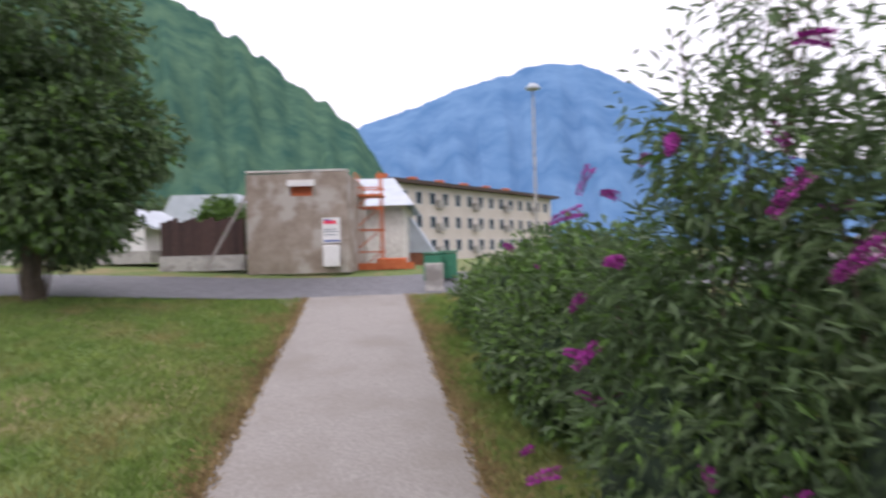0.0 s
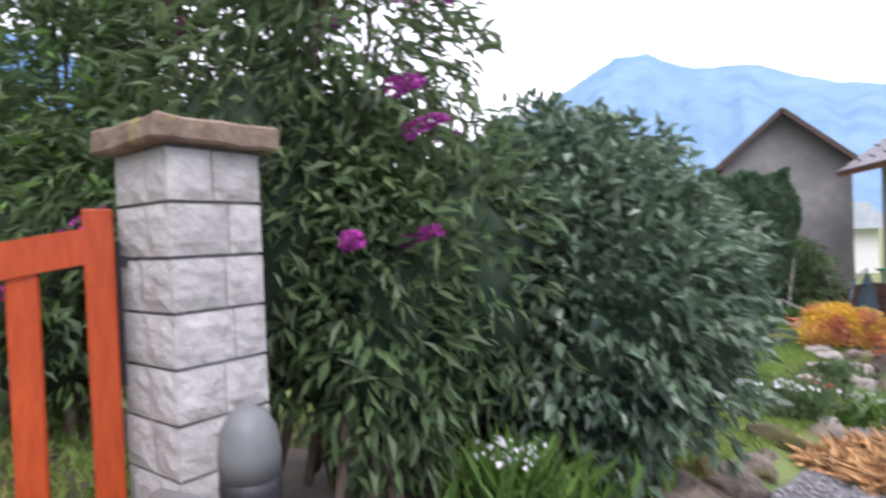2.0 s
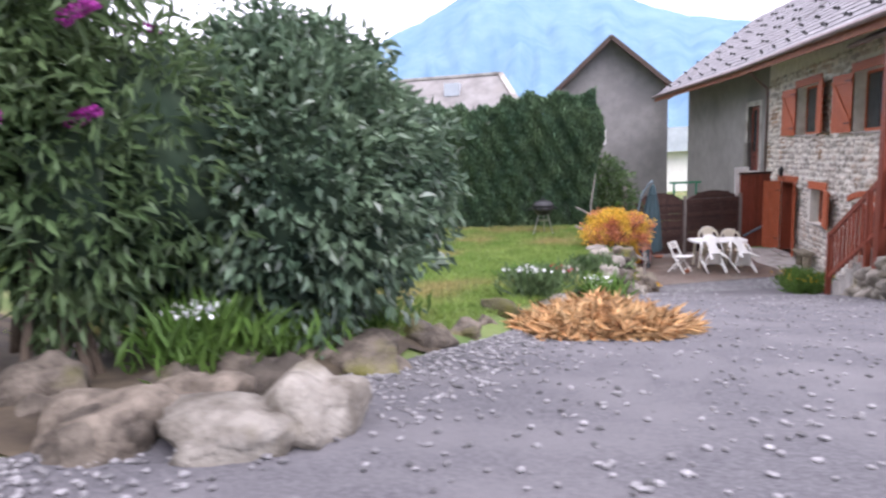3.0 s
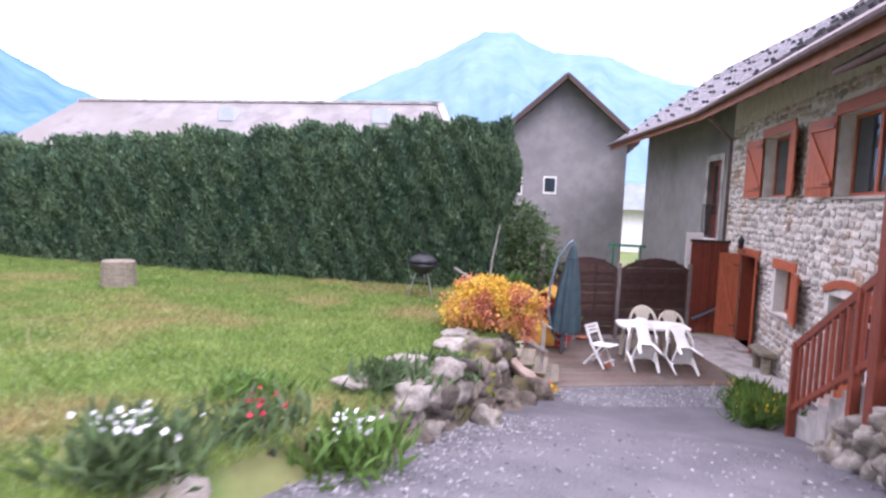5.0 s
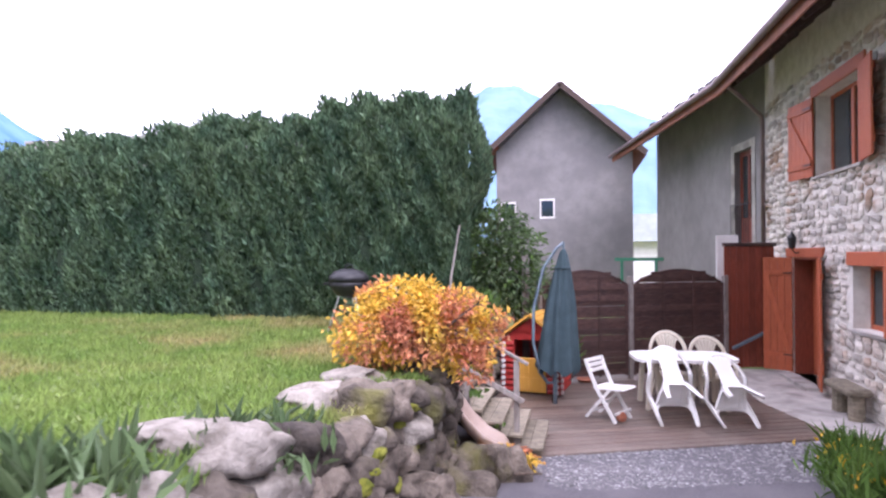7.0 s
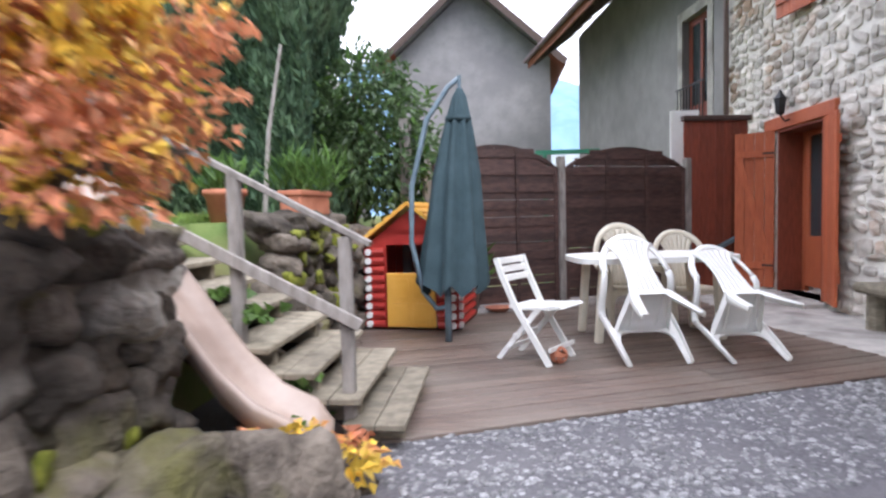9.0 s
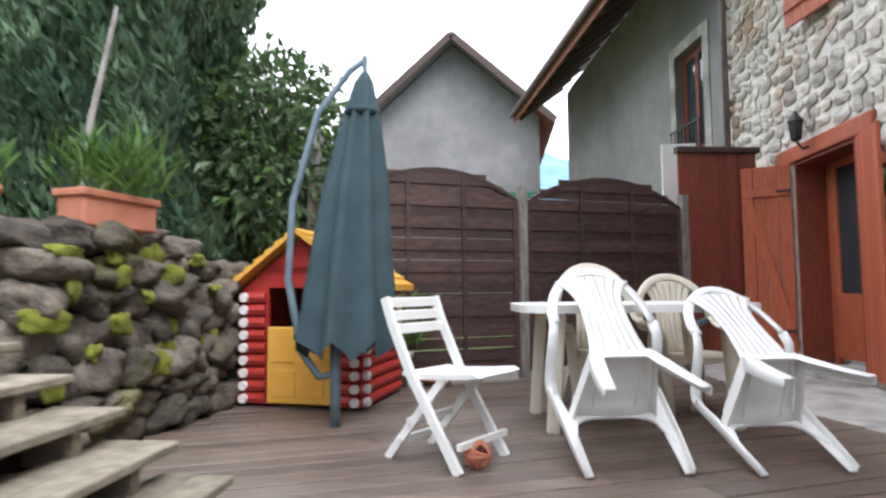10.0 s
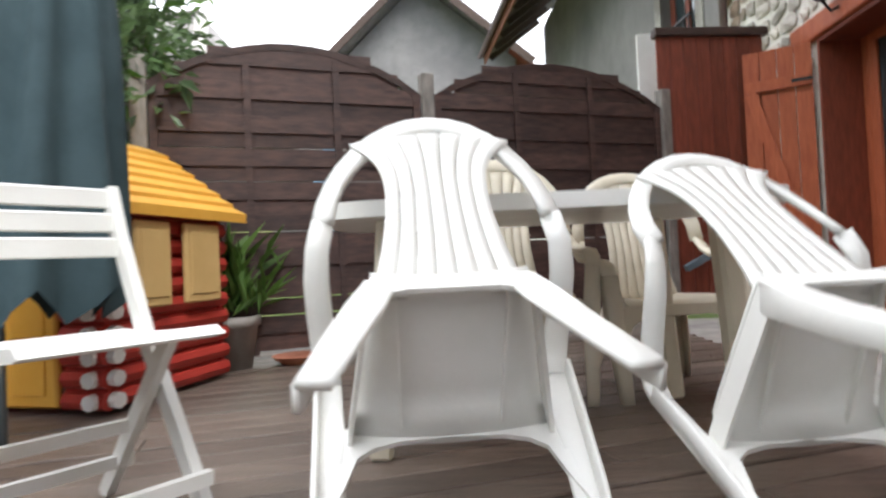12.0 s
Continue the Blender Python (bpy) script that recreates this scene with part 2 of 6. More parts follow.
def box(bm, lo, hi, bevel=0.0, m=None):
    c = [(a + b) / 2 for a, b in zip(lo, hi)]
    made = bmesh.ops.create_cube(bm, size=1, matrix=Matrix.Translation(c) @ Matrix.Diagonal((*[abs(b - a) for a, b in zip(lo, hi)], 1)))["verts"]
    if bevel:
        edges = list({e for v in made for e in v.link_edges})
        res = bmesh.ops.bevel(bm, geom=edges, offset=bevel, segments=1, affect="EDGES")
        made = list({v for f in res["faces"] for v in f.verts} | {v for v in made if v.is_valid})
    if m:
        bmesh.ops.transform(bm, matrix=m, verts=made)
    return bm


def boxed(lo, hi, bevel=0.0, m=None):
    return box(bmesh.new(), lo, hi, bevel, m)


def bar(bm, a, b, w, h=None, bevel=0.0, up=(0, 0, 1)):
    """A straight square bar from a to b."""
    a, b = Vector(a), Vector(b)
    d = b - a
    z = d.normalized()
    x = Vector(up).cross(z)
    if x.length < 1e-3:
        x = Vector((1, 0, 0)).cross(z)
    x.normalize()
    y = z.cross(x)
    m = Matrix((x, y, z)).transposed().to_4x4()
    m.translation = (a + b) / 2
    h = h or w
    return box(bm, (-w / 2, -h / 2, -d.length / 2), (w / 2, h / 2, d.length / 2), bevel, m)


def tube(bm, pts, radii, sides=8):
    """A round tube through pts; radii is one number or one for each point."""
    pts = [Vector(p) for p in pts]
    if not isinstance(radii, (list, tuple)):
        radii = [radii] * len(pts)
    rings, x = [], None
    for i, p in enumerate(pts):
        t = (pts[min(i + 1, len(pts) - 1)] - pts[max(i - 1, 0)]).normalized()
        if x is None:
            x = t.orthogonal().normalized()
        x = (x - t * x.dot(t)).normalized()
        y = t.cross(x)
        rings.append([bm.verts.new(p + radii[i] * (math.cos(2 * math.pi * k / sides) * x + math.sin(2 * math.pi * k / sides) * y)) for k in range(sides)])
    for r0, r1 in zip(rings, rings[1:]):
        for k in range(sides):
            bm.faces.new((r0[k], r0[(k + 1) % sides], r1[(k + 1) % sides], r1[k]))
    bm.faces.new(rings[0][::-1]), bm.faces.new(rings[-1])
    return bm


def prism(bm, outline, y0, y1):
    """An outline in x, z drawn out along y."""
    a = [bm.verts.new((x, y0, z)) for x, z in outline]
    b = [bm.verts.new((x, y1, z)) for x, z in outline]
    n = len(a)
    bm.faces.new(a), bm.faces.new(b[::-1])
    for i in range(n):
        bm.faces.new((a[i], b[i], b[(i + 1) % n], a[(i + 1) % n]))
    bmesh.ops.recalc_face_normals(bm, faces=bm.faces[:])
    return bm


def lathe(bm, profile, sides=16, at=(0, 0, 0)):
    """Turned shape from (radius, height) rows."""
    rings = [[bm.verts.new((at[0] + r * math.cos(2 * math.pi * k / sides), at[1] + r * math.sin(2 * math.pi * k / sides), at[2] + z)) for k in range(sides)] for r, z in profile]
    for r0, r1 in zip(rings, rings[1:]):
        for k in range(sides):
            bm.faces.new((r0[k], r0[(k + 1) % sides], r1[(k + 1) % sides], r1[k]))
    bm.faces.new(rings[0][::-1]), bm.faces.new(rings[-1])
    return bm


def leaves(name, mat, centres, along, length, width, parent=None, rng=None, droop=0.3, fold=0.25, wild=0.25):
    """Many small folded leaves in one mesh; along gives each one's direction."""
    rng = rng or np.random.default_rng(3)
    n = len(centres)
    d = along + rng.normal(0, wild, (n, 3))
    d[:, 2] -= droop
    d /= np.linalg.norm(d, axis=1, keepdims=True) + 1e-9
    s = np.cross(d, rng.normal(0, 1, (n, 3)) * 0.6 + (0, 0, 1))
    s /= np.linalg.norm(s, axis=1, keepdims=True) + 1e-9
    up = np.cross(s, d)
    k = rng.uniform(0.65, 1.35, (n, 1))
    L, W = length * k, width * k
    v = np.stack([centres, centres + d * L * 0.45 + s * W / 2 + up * W * fold, centres + d * L - up * L * 0.12, centres + d * L * 0.45 - s * W / 2 + up * W * fold], 1).reshape(-1, 3)
    i = np.arange(n)[:, None] * 4
    f = np.concatenate([i + (0, 1, 2), i + (0, 2, 3)], 1).reshape(-1, 3)
    me = bpy.data.meshes.new(name)
    me.from_pydata(v.tolist(), [], f.tolist())
    me.materials.append(M[mat])
    ob = new(name, me)
    ob.parent = parent
    return ob


def clump_points(rng, blobs, n, inner=0.55, flat=1.0):
    """Points in the outer part of uneven ellipsoid clumps (cx, cy, cz, rx, ry, rz), with outward directions."""
    vol = np.array([b[3] * b[4] + b[3] * b[5] + b[4] * b[5] for b in blobs])
    pick = rng.choice(len(blobs), n, p=vol / vol.sum())
    b = np.array(blobs)[pick]
    u = rng.normal(0, 1, (n, 3))
    u /= np.linalg.norm(u, axis=1, keepdims=True)
    bump = 1 + 0.14 * np.sin(7 * u[:, :1] + 3 * pick[:, None]) * np.sin(6 * u[:, 1:2] + pick[:, None]) + 0.10 * np.sin(15 * u[:, 2:3] + 9 * u[:, :1])
    r = rng.uniform(inner, 1.0, (n, 1)) ** 0.6 * bump
    return b[:, :3] + u * b[:, 3:] * r, u


def rough_rock(rng, seed, detail=2, squash=0.25):
    """A lumpy, angular stone about one metre across."""
    bm = bmesh.new()
    bmesh.ops.create_icosphere(bm, subdivisions=detail, radius=0.5)
    for v in bm.verts:
        p = v.co.normalized()
        k = 1 + squash * noise.noise(p * 1.3 + Vector((seed * 7.1, 0, 0))) + 0.12 * noise.noise(p * 3.1 + Vector((0, seed * 3.3, 0)))
        m = max(abs(p.x), abs(p.y), abs(p.z))
        k += 0.05 * noise.noise(p * 8 + Vector((seed, 2, 0))) + 0.42 * (noise.voronoi(p * 1.5 + Vector((seed * 4.0, 0, 3)))[0][0] - 0.35)
        v.co = p * 0.5 * k * (1 / m) ** 0.45
    return bm


rng = np.random.default_rng(11)


# ---- ground ----
def border(y):
    """x of the stone edging between drive and lawn."""
    return float(np.interp(y, [-16, -12.4, -10.5, -9, -6.3, -4.5, -3.2, -0.3, -0.1, 1.4, 1.6, 9], [-6.6, -5.9, -5.1, -4.6, -3.85, -3.5, -3.1, -3.05, -3.5, -3.5, -3.2, -3.1]))


def drive_z(y):
    return float(np.interp(y, [-40, -15, -13, -9, -6, -3, -0.6, 0.4, 12, 60], [2.3, 2.3, 2.16, 1.52, 1.08, 0.55, 0.02, -0.05, -0.05, -0.6]))


def lawn_z(x, y):
    return float(np.interp(y, [-40, -13, -9, -5, 0, 3, 60], [2.3, 2.25, 1.62, 1.28, 1.12, 1.12, 0.9]))


def path_along(x, y):
    return -(x + 5.5) * 0.981 + (y + 15.1) * 0.192, (x + 5.5) * 0.192 + (y + 15.1) * 0.981


def outside_z(x, y):
    s, o = path_along(x, y)
    return 2.3 + float(np.interp(s, [-3, 4, 17, 27, 70, 200], [0, 0, 1.36, 1.95, 2.2, 2.0])) + 0.05 * min(max(-o - 2.5, 0), 40) * min(max((s - 6) / 10, 0), 1)


def ground_z(x, y):
    s, o = path_along(x, y)
    k = min(max((s - 2) / 4, 0), 1)
    inside = min(max((o - 0.9 - 2.3 * k) / (1.6 + 1.4 * k), 0), 1) if s > 1 else min(max((y + 15.6) / 1.0, 0), 1)
    b = border(y)
    t = min(max((b - x + 0.10) / 0.30, 0), 1)
    yard = drive_z(y) * (1 - t) + lawn_z(x, y) * t
    return outside_z(x, y) * (1 - inside) + yard * inside


def axis(fine0, fine1, step, far):
    a = list(np.arange(fine0, fine1 + 1e-6, step))
    lo, hi, d = fine0, fine1, step
    while hi < far:
        d *= 1.35
        lo, hi = lo - d, hi + d
        a = [lo] + a + [hi]
    return a


def sheet(name, xs, ys, height, mat, keep=None):
    vs, ids, fs = [], {}, []
    for j, y in enumerate(ys):
        for i, x in enumerate(xs):
            ids[i, j] = len(vs)
            vs.append((x, y, height(x, y)))
    for j in range(len(ys) - 1):
        for i in range(len(xs) - 1):
            if keep is None or keep((xs[i] + xs[i + 1]) / 2, (ys[j] + ys[j + 1]) / 2):
                fs.append((ids[i, j], ids[i + 1, j], ids[i + 1, j + 1], ids[i, j + 1]))
    me = bpy.data.meshes.new(name)
    me.from_pydata(vs, [], fs)
    me.polygons.foreach_set("use_smooth", [True] * len(fs))
    me.materials.append(M[mat])
    return new(name, me)


def bumpy(x, y):
    return ground_z(x, y) + 0.02 * noise.noise(Vector((x * 1.7, y * 1.7, 0)))


tagged(sheet("ground", axis(-14, 5, 0.2, 2600), axis(-17, 8, 0.2, 2600), bumpy, "lawn"), "grassy ground with worn dry patches", "ground", kind="structure")
# drive: asphalt strip that follows the slope from the gate to the terrace
bm = bmesh.new()
rows = []
for y in np.arange(-17.0, 1.6, 0.25):
    b = border(y) + 0.12 if y > -13.4 else -7.2 + (y + 13.4) * -0.1
    rows.append([bm.verts.new((x, y, ground_z(max(x, border(y) + 0.35), y) + 0.03 + 0.008 * noise.noise(Vector((x * 2, y * 2, 5))))) for x in np.linspace(b, 7.5, 30)])
for r0, r1 in zip(rows, rows[1:]):
    for i in range(29):
        bm.faces.new((r0[i], r0[i + 1], r1[i + 1], r1[i]))
tagged(mesh_object("drive", bm, "asphalt", True), "worn grey asphalt drive sloping to the terrace", "driveway", kind="structure")
# path outside the gate
bm = bmesh.new()
rows = []
for s in np.arange(-9, 17.6, 0.4):
    w = 1.42 + 0.12 * noise.noise(Vector((s * 0.6, 2, 0))) + (0.9 * max(0, (s - 15) / 2.5) if s > 15 else 0)
    row = []
    for k in np.linspace(-w, w, 9):
        x, y = -5.5 - 0.981 * s + 0.192 * k, -15.1 + 0.192 * s + 0.981 * k
        row.append(bm.verts.new((x, y, outside_z(x, y) + 0.035 + 0.03 * (1 - (k / w) ** 2))))
    rows.append(row)
for r0, r1 in zip(rows, rows[1:]):
    for i in range(8):
        bm.faces.new((r0[i], r0[i + 1], r1[i + 1], r1[i]))
tagged(mesh_object("path", bm, "path", True), "pale compacted gravel path between grass verges", "path", kind="structure")
# road across the end of the path
bm = bmesh.new()
rows = []
for o in np.arange(-45, 60, 1.5):
    row = []
    for s in np.linspace(17.5, 23.2 + max(0, o - 1.5) * 0.3, 6):
        x, y = -5.5 - 0.981 * s + 0.192 * o, -15.1 + 0.192 * s + 0.981 * o
        row.append(bm.verts.new((x, y, outside_z(x, y) + 0.03)))
    rows.append(row)
for r0, r1 in zip(rows, rows[1:]):
    for i in range(5):
        bm.faces.new((r0[i], r0[i + 1], r1[i + 1], r1[i]))
tagged(mesh_object("road", bm, "road", True), "damp dark asphalt village road", "road", kind="structure")


# ---- mountains ----
def ridge(name, mat, dist, az, el, label, rough=0.012, step=0.4):
    """A mountain range at dist metres; az (degrees to the left of +y) and el (degrees up) give its crest."""
    az, el = np.array(az), np.array(el)
    a = np.arange(min(az), max(az), step)
    e = np.interp(a, az[np.argsort(az)], el[np.argsort(az)])
    vs, fs, rowsn = [], [], 14
    for i, (p, q) in enumerate(zip(a, e)):
        crest = math.tan(radians(q)) * dist * (1 + rough * 3 * noise.fractal(Vector((p * 0.45, dist, 0)), 1, 2, 5))
        for j in range(rowsn):
            k = j / (rowsn - 1)
            d = dist * (0.45 + 0.55 * k)
            z = -30 + (crest + 30) * (k ** 1.1) + crest * 0.10 * math.sin(math.pi * k) * noise.fractal(Vector((p * 0.35, k * 3, dist)), 1, 2, 4)
            vs.append((-2 - math.sin(radians(p)) * d, -6 + math.cos(radians(p)) * d, z))
    for i in range(len(a) - 1):
        for j in range(rowsn - 1):
            o = i * rowsn + j
            fs.append((o, o + rowsn, o + rowsn + 1, o + 1))
    me = bpy.data.meshes.new(name)
    me.from_pydata(vs, [], fs)
    me.polygons.foreach_set("use_smooth", [True] * len(fs))
    me.materials.append(M[mat])
    return tagged(new(name, me), label, "mountain", kind="structure")


# ridges carry their haze as painted colour and emission
ridge("backdrop_mountain", "pale_blue", 2300, (-40, -9, -5, -3, 0, 2.5, 6, 8.5, 13, 18, 24, 30, 36), (5, 11, 12.5, 13.5, 13.7, 14.0, 15.5, 15.6, 13.2, 11, 8, 5, 4), "pale blue mountain with twin summits, mist painted into its colour", 0.006)
ridge("backdrop_mountain", "far_blue", 2100, (34, 40, 44, 48, 53, 57, 61.3, 65, 70, 75, 79, 84, 90), (5, 6.8, 8, 10, 14, 16.2, 17.1, 16.4, 15.2, 13.4, 12.2, 9, 5), "blue mountain with pale cliffs, haze painted into its colour", 0.008)
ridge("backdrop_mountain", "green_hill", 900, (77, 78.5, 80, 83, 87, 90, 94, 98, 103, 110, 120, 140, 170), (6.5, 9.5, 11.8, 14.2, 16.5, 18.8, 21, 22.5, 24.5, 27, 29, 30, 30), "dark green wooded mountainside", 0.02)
ridge("backdrop_mountain", "far_blue", 2100, (170, 190, 215, 240, 265, 290, 315, 330), (20, 17, 14, 12, 13, 12, 9, 6), "wooded mountains closing the valley, haze painted into their colour", 0.02)


# ---- house with stone ground floor ----
WX = 2.2
house = thing("house", pose(WX, 0, 0), "stone and grey rendered farmhouse with red shutters", "house")


def wall_with_holes(name, parent, y0, y1, z0, z1, x0, x1, holes, mat, label=""):
    """A wall in the plane x, from y0 to y1, with openings (ya, yb, za, zb)."""
    ys = sorted({y0, y1, *[h[0] for h in holes], *[h[1] for h in holes]})
    zs = sorted({z0, z1, *[h[2] for h in holes], *[h[3] for h in holes]})
    bm = bmesh.new()
    for ya, yb in zip(ys, ys[1:]):
        za = None
        for a, b in zip(zs, zs[1:]):
            yc, zc = (ya + yb) / 2, (a + b) / 2
            solid = not any(h[0] < yc < h[1] and h[2] < zc < h[3] for h in holes)
            if solid and za is None:
                za = a
            if (not solid) and za is not None:
                box(bm, (x0, ya, za), (x1, yb, a))
                za = None
        if za is not None:
            box(bm, (x0, ya, za), (x1, yb, z1))
    bmesh.ops.remove_doubles(bm, verts=bm.verts[:], dist=1e-4)
    return part(name, bm, mat, parent, label)


# openings of the stone wall: door, kitchen window, french door, two upper windows (local y, z)
DOOR, LOWWIN, FRENCH = (4.6, 5.7, 0.03, 2.12), (2.35, 3.35, 1.13, 2.02), (-0.6, 0.8, 0.02, 1.86)
UPPER = [(3.0, 4.66, 3.45, 4.75), (-0.75, 0.95, 3.42, 4.72)]
HOLES = [DOOR, LOWWIN, FRENCH, *UPPER]
wall_with_holes("wall", house, -4.0, 7.4, -0.3, 5.8, 0.0, 0.45, HOLES, "mortar", "lime mortar wall set with rubble stones")
bm = prism(bmesh.new(), [(-4.0, 5.802), (7.4, 5.802), (7.4, 6.29), (-4.0, 5.88)], 0.003, 0.44)
bmesh.ops.transform(bm, matrix=Matrix(((0, 1, 0, 0), (1, 0, 0, 0), (0, 0, 1, 0), (0, 0, 0, 1))), verts=bm.verts[:])
bmesh.ops.recalc_face_normals(bm, faces=bm.faces[:])
part("wall_head", bm, "mortar", house)
for yy in (DOOR[0] + 0.003, DOOR[1] - 0.033):
    part("door_jamb", boxed((-0.02, yy, 0.03), (0.3, yy + 0.03, DOOR[3] - 0.003), 0.004), "red_wood", house, "red-painted timber door jamb")
part("door_head", boxed((-0.02, DOOR[0] + 0.034, DOOR[3] - 0.035), (0.3, DOOR[1] - 0.034, DOOR[3] - 0.004), 0.004), "red_wood", house)
part("floor_inside", boxed((0.45, -4, -0.1), (6, 7.4, 0.02)), "concrete", house)
part("inner_wall", boxed((3.2, -4, 0.02), (3.3, 7.4, 5.3)), "white_paint", house)
part("floor_upper", boxed((0.45, -4, 2.7), (6, 7.4, 2.9)), "white_paint", house)

# grey rendered wing, turned slightly towards the terrace
kink = math.atan2(-1.05, 7.6)
wing = Matrix.Translation((0.02, 7.4, 0)) @ Matrix.Rotation(-kink, 4, "Z")
WING_HOLE = (0.7, 1.65, 2.35, 4.55)
ob = wall_with_holes("rendered_wall", house, 0, 8.2, -0.5, 6.28, 0.0, 0.35, [WING_HOLE], "render", "grey cement render")
ob.matrix_basis = wing
part("end_wall", boxed((0.0, 8.2, -0.5), (7, 8.5, 6.25), 0, wing), "render", house)


def plank_shutter(parent, hinge, w, h, angle, z, flip=1):
    """A ledged and braced shutter hung at (x, y) and turned out by angle degrees from the wall plane."""
    m = Matrix.Translation((hinge[0], hinge[1], z)) @ Matrix.Rotation(radians(angle), 4, "Z")
    n = max(4, round(w / 0.12))
    first = None
    for i in range(n):
        ob = part("plank" if first else "shutter", boxed((-0.015, i * w / n + 0.002, 0), (0.015, (i + 1) * w / n - 0.002, h), 0.003), "shutter", first or parent)
        if not first:
            first = ob
            ob.matrix_basis = m
    for zz in (0.12 * h, 0.84 * h):
        part("ledge", boxed((-0.04, 0.02, zz), (-0.015, w - 0.02, zz + 0.09), 0.003), "shutter", first)
        part("strap_hinge", boxed((-0.046, 0.0, zz + 0.035), (-0.04, w * 0.3, zz + 0.06)), "black", first)
    br = bmesh.new()
    a, b = (0.05, 0.12 * h + 0.09), (w - 0.05, 0.84 * h)
    if flip < 0:
        a, b = (w - 0.05, a[1]), (0.05, b[1])
    bar(br, (-0.028, a[0], a[1]), (-0.028, b[0], b[1]), 0.022, 0.08)
    part("brace", br, "shutter", first)
    return first


def window_unit(parent, hole, deep=0.22, sill=True, lintel=True):
    y0, y1, z0, z1 = hole
    w = part("window", boxed((deep, y0, z0), (deep + 0.06, y0 + 0.06, z1), 0.004), "shutter", parent)
    for lo, hi in (((deep, y1 - 0.06, z0), (deep + 0.06, y1, z1)), ((deep, y0 + 0.06, z1 - 0.06), (deep + 0.06, y1 - 0.06, z1)), ((deep, y0 + 0.06, z0), (deep + 0.06, y1 - 0.06, z0 + 0.07)),
                   ((deep - 0.01, (y0 + y1) / 2 - 0.045, z0 + 0.07), (deep + 0.05, (y0 + y1) / 2 + 0.045, z1 - 0.06))):
        part("frame", boxed(lo, hi, 0.004), "shutter", w)
    for a, b in ((y0 + 0.06, (y0 + y1) / 2 - 0.045), ((y0 + y1) / 2 + 0.045, y1 - 0.06)):
        part("pane", boxed((deep + 0.02, a, z0 + 0.07), (deep + 0.028, b, z1 - 0.06)), "glass", w)
    if sill:
        part("sill", boxed((-0.06, y0 - 0.05, z0 - 0.05), (deep, y1 + 0.05, z0 - 0.002), 0.006), "concrete", w)
    if lintel:
        part("lintel", boxed((-0.035, y0 - 0.14, z1 + 0.002), (0.3, y1 + 0.14, z1 + 0.2), 0.01), "shutter", w)
    return w


for hole in UPPER:
    window_unit(house, hole)
    plank_shutter(house, (-0.04, hole[1]), 0.76, hole[3] - hole[2], 10, hole[2])
    plank_shutter(house, (-0.04, hole[0]), 0.76, hole[3] - hole[2], 168, hole[2], -1)
window_unit(house, LOWWIN)
plank_shutter(house, (-0.04, LOWWIN[0]), 0.84, 0.92, 168, LOWWIN[2], -1)
# door: open red shutters, glazed inner leaf
door = part("door", boxed((0.28, 4.7, 0.1), (0.33, 5.6, 0.75), 0.005), "shutter", house, "red framed door with a tall glass pane")
for lo, hi in (((0.28, 4.6, 0.03), (0.34, 4.7, 2.12)), ((0.28, 5.6, 0.03), (0.34, 5.7, 2.12)), ((0.28, 4.7, 2.02), (0.34, 5.6, 2.12)), ((0.28, 4.7, 0.75), (0.33, 4.8, 2.02)), ((0.28, 5.5, 0.75), (0.33, 5.6, 2.02))):
    part("frame", boxed(lo, hi, 0.004), "shutter", door)
part("pane", boxed((0.3, 4.8, 0.75), (0.31, 5.5, 2.02)), "glass", door)
part("lintel", boxed((-0.05, 4.32, 2.122), (0.3, 6.04, 2.29), 0.012), "shutter", house, "red timber door lintel")
part("doorstep", boxed((-0.25, 4.5, -0.06), (0.28, 5.8, 0.03), 0.01), "concrete", house)
plank_shutter(house, (-0.03, 5.75), 0.48, 2.06, 62, 0.06)
plank_shutter(house, (-0.03, 4.56), 0.54, 2.06, 165, 0.06, -1)
# french door with an arched head
F0, F1, FT = FRENCH[0], FRENCH[1], FRENCH[3]
fd = part("french_door", boxed((0.2, F0, 0.02), (0.26, F0 + 0.1, FT)), "shutter", house, "orange timber french door")
for lo, hi in (((0.2, F1 - 0.1, 0.02), (0.26, F1, FT)), ((0.2, F0 + 0.1, FT - 0.15), (0.26, F1 - 0.1, FT)), ((0.2, F0 + 0.1, 0.02), (0.26, F1 - 0.1, 0.5)), ((0.2, F0 + 0.65, 0.5), (0.26, F0 + 0.75, FT - 0.15))):
    part("frame", boxed(lo, hi, 0.004), "shutter", fd)
for a, b in ((F0 + 0.1, F0 + 0.65), (F0 + 0.75, F1 - 0.1)):
    part("pane", boxed((0.225, a, 0.5), (0.232, b, FT - 0.15)), "glass", fd)
arch = [(F0 - 0.14 + (F1 - F0 + 0.28) * q, FT + 0.002 + 0.16 * math.sin(math.pi * q)) for q in np.linspace(0, 1, 11)]
bm = prism(bmesh.new(), arch + [(y, z + 0.13) for y, z in arch[::-1]], -0.04, 0.3)
bmesh.ops.transform(bm, matrix=Matrix(((0, 1, 0, 0), (1, 0, 0, 0), (0, 0, 1, 0), (0, 0, 0, 1))), verts=bm.verts[:])
bmesh.ops.recalc_face_normals(bm, faces=bm.faces[:])
part("lintel", bm, "shutter", house, "curved orange timber lintel")
part("lintel_fill", boxed((0.05, F0, FT + 0.004), (0.28, F1, FT + 0.14)), "mortar", house)
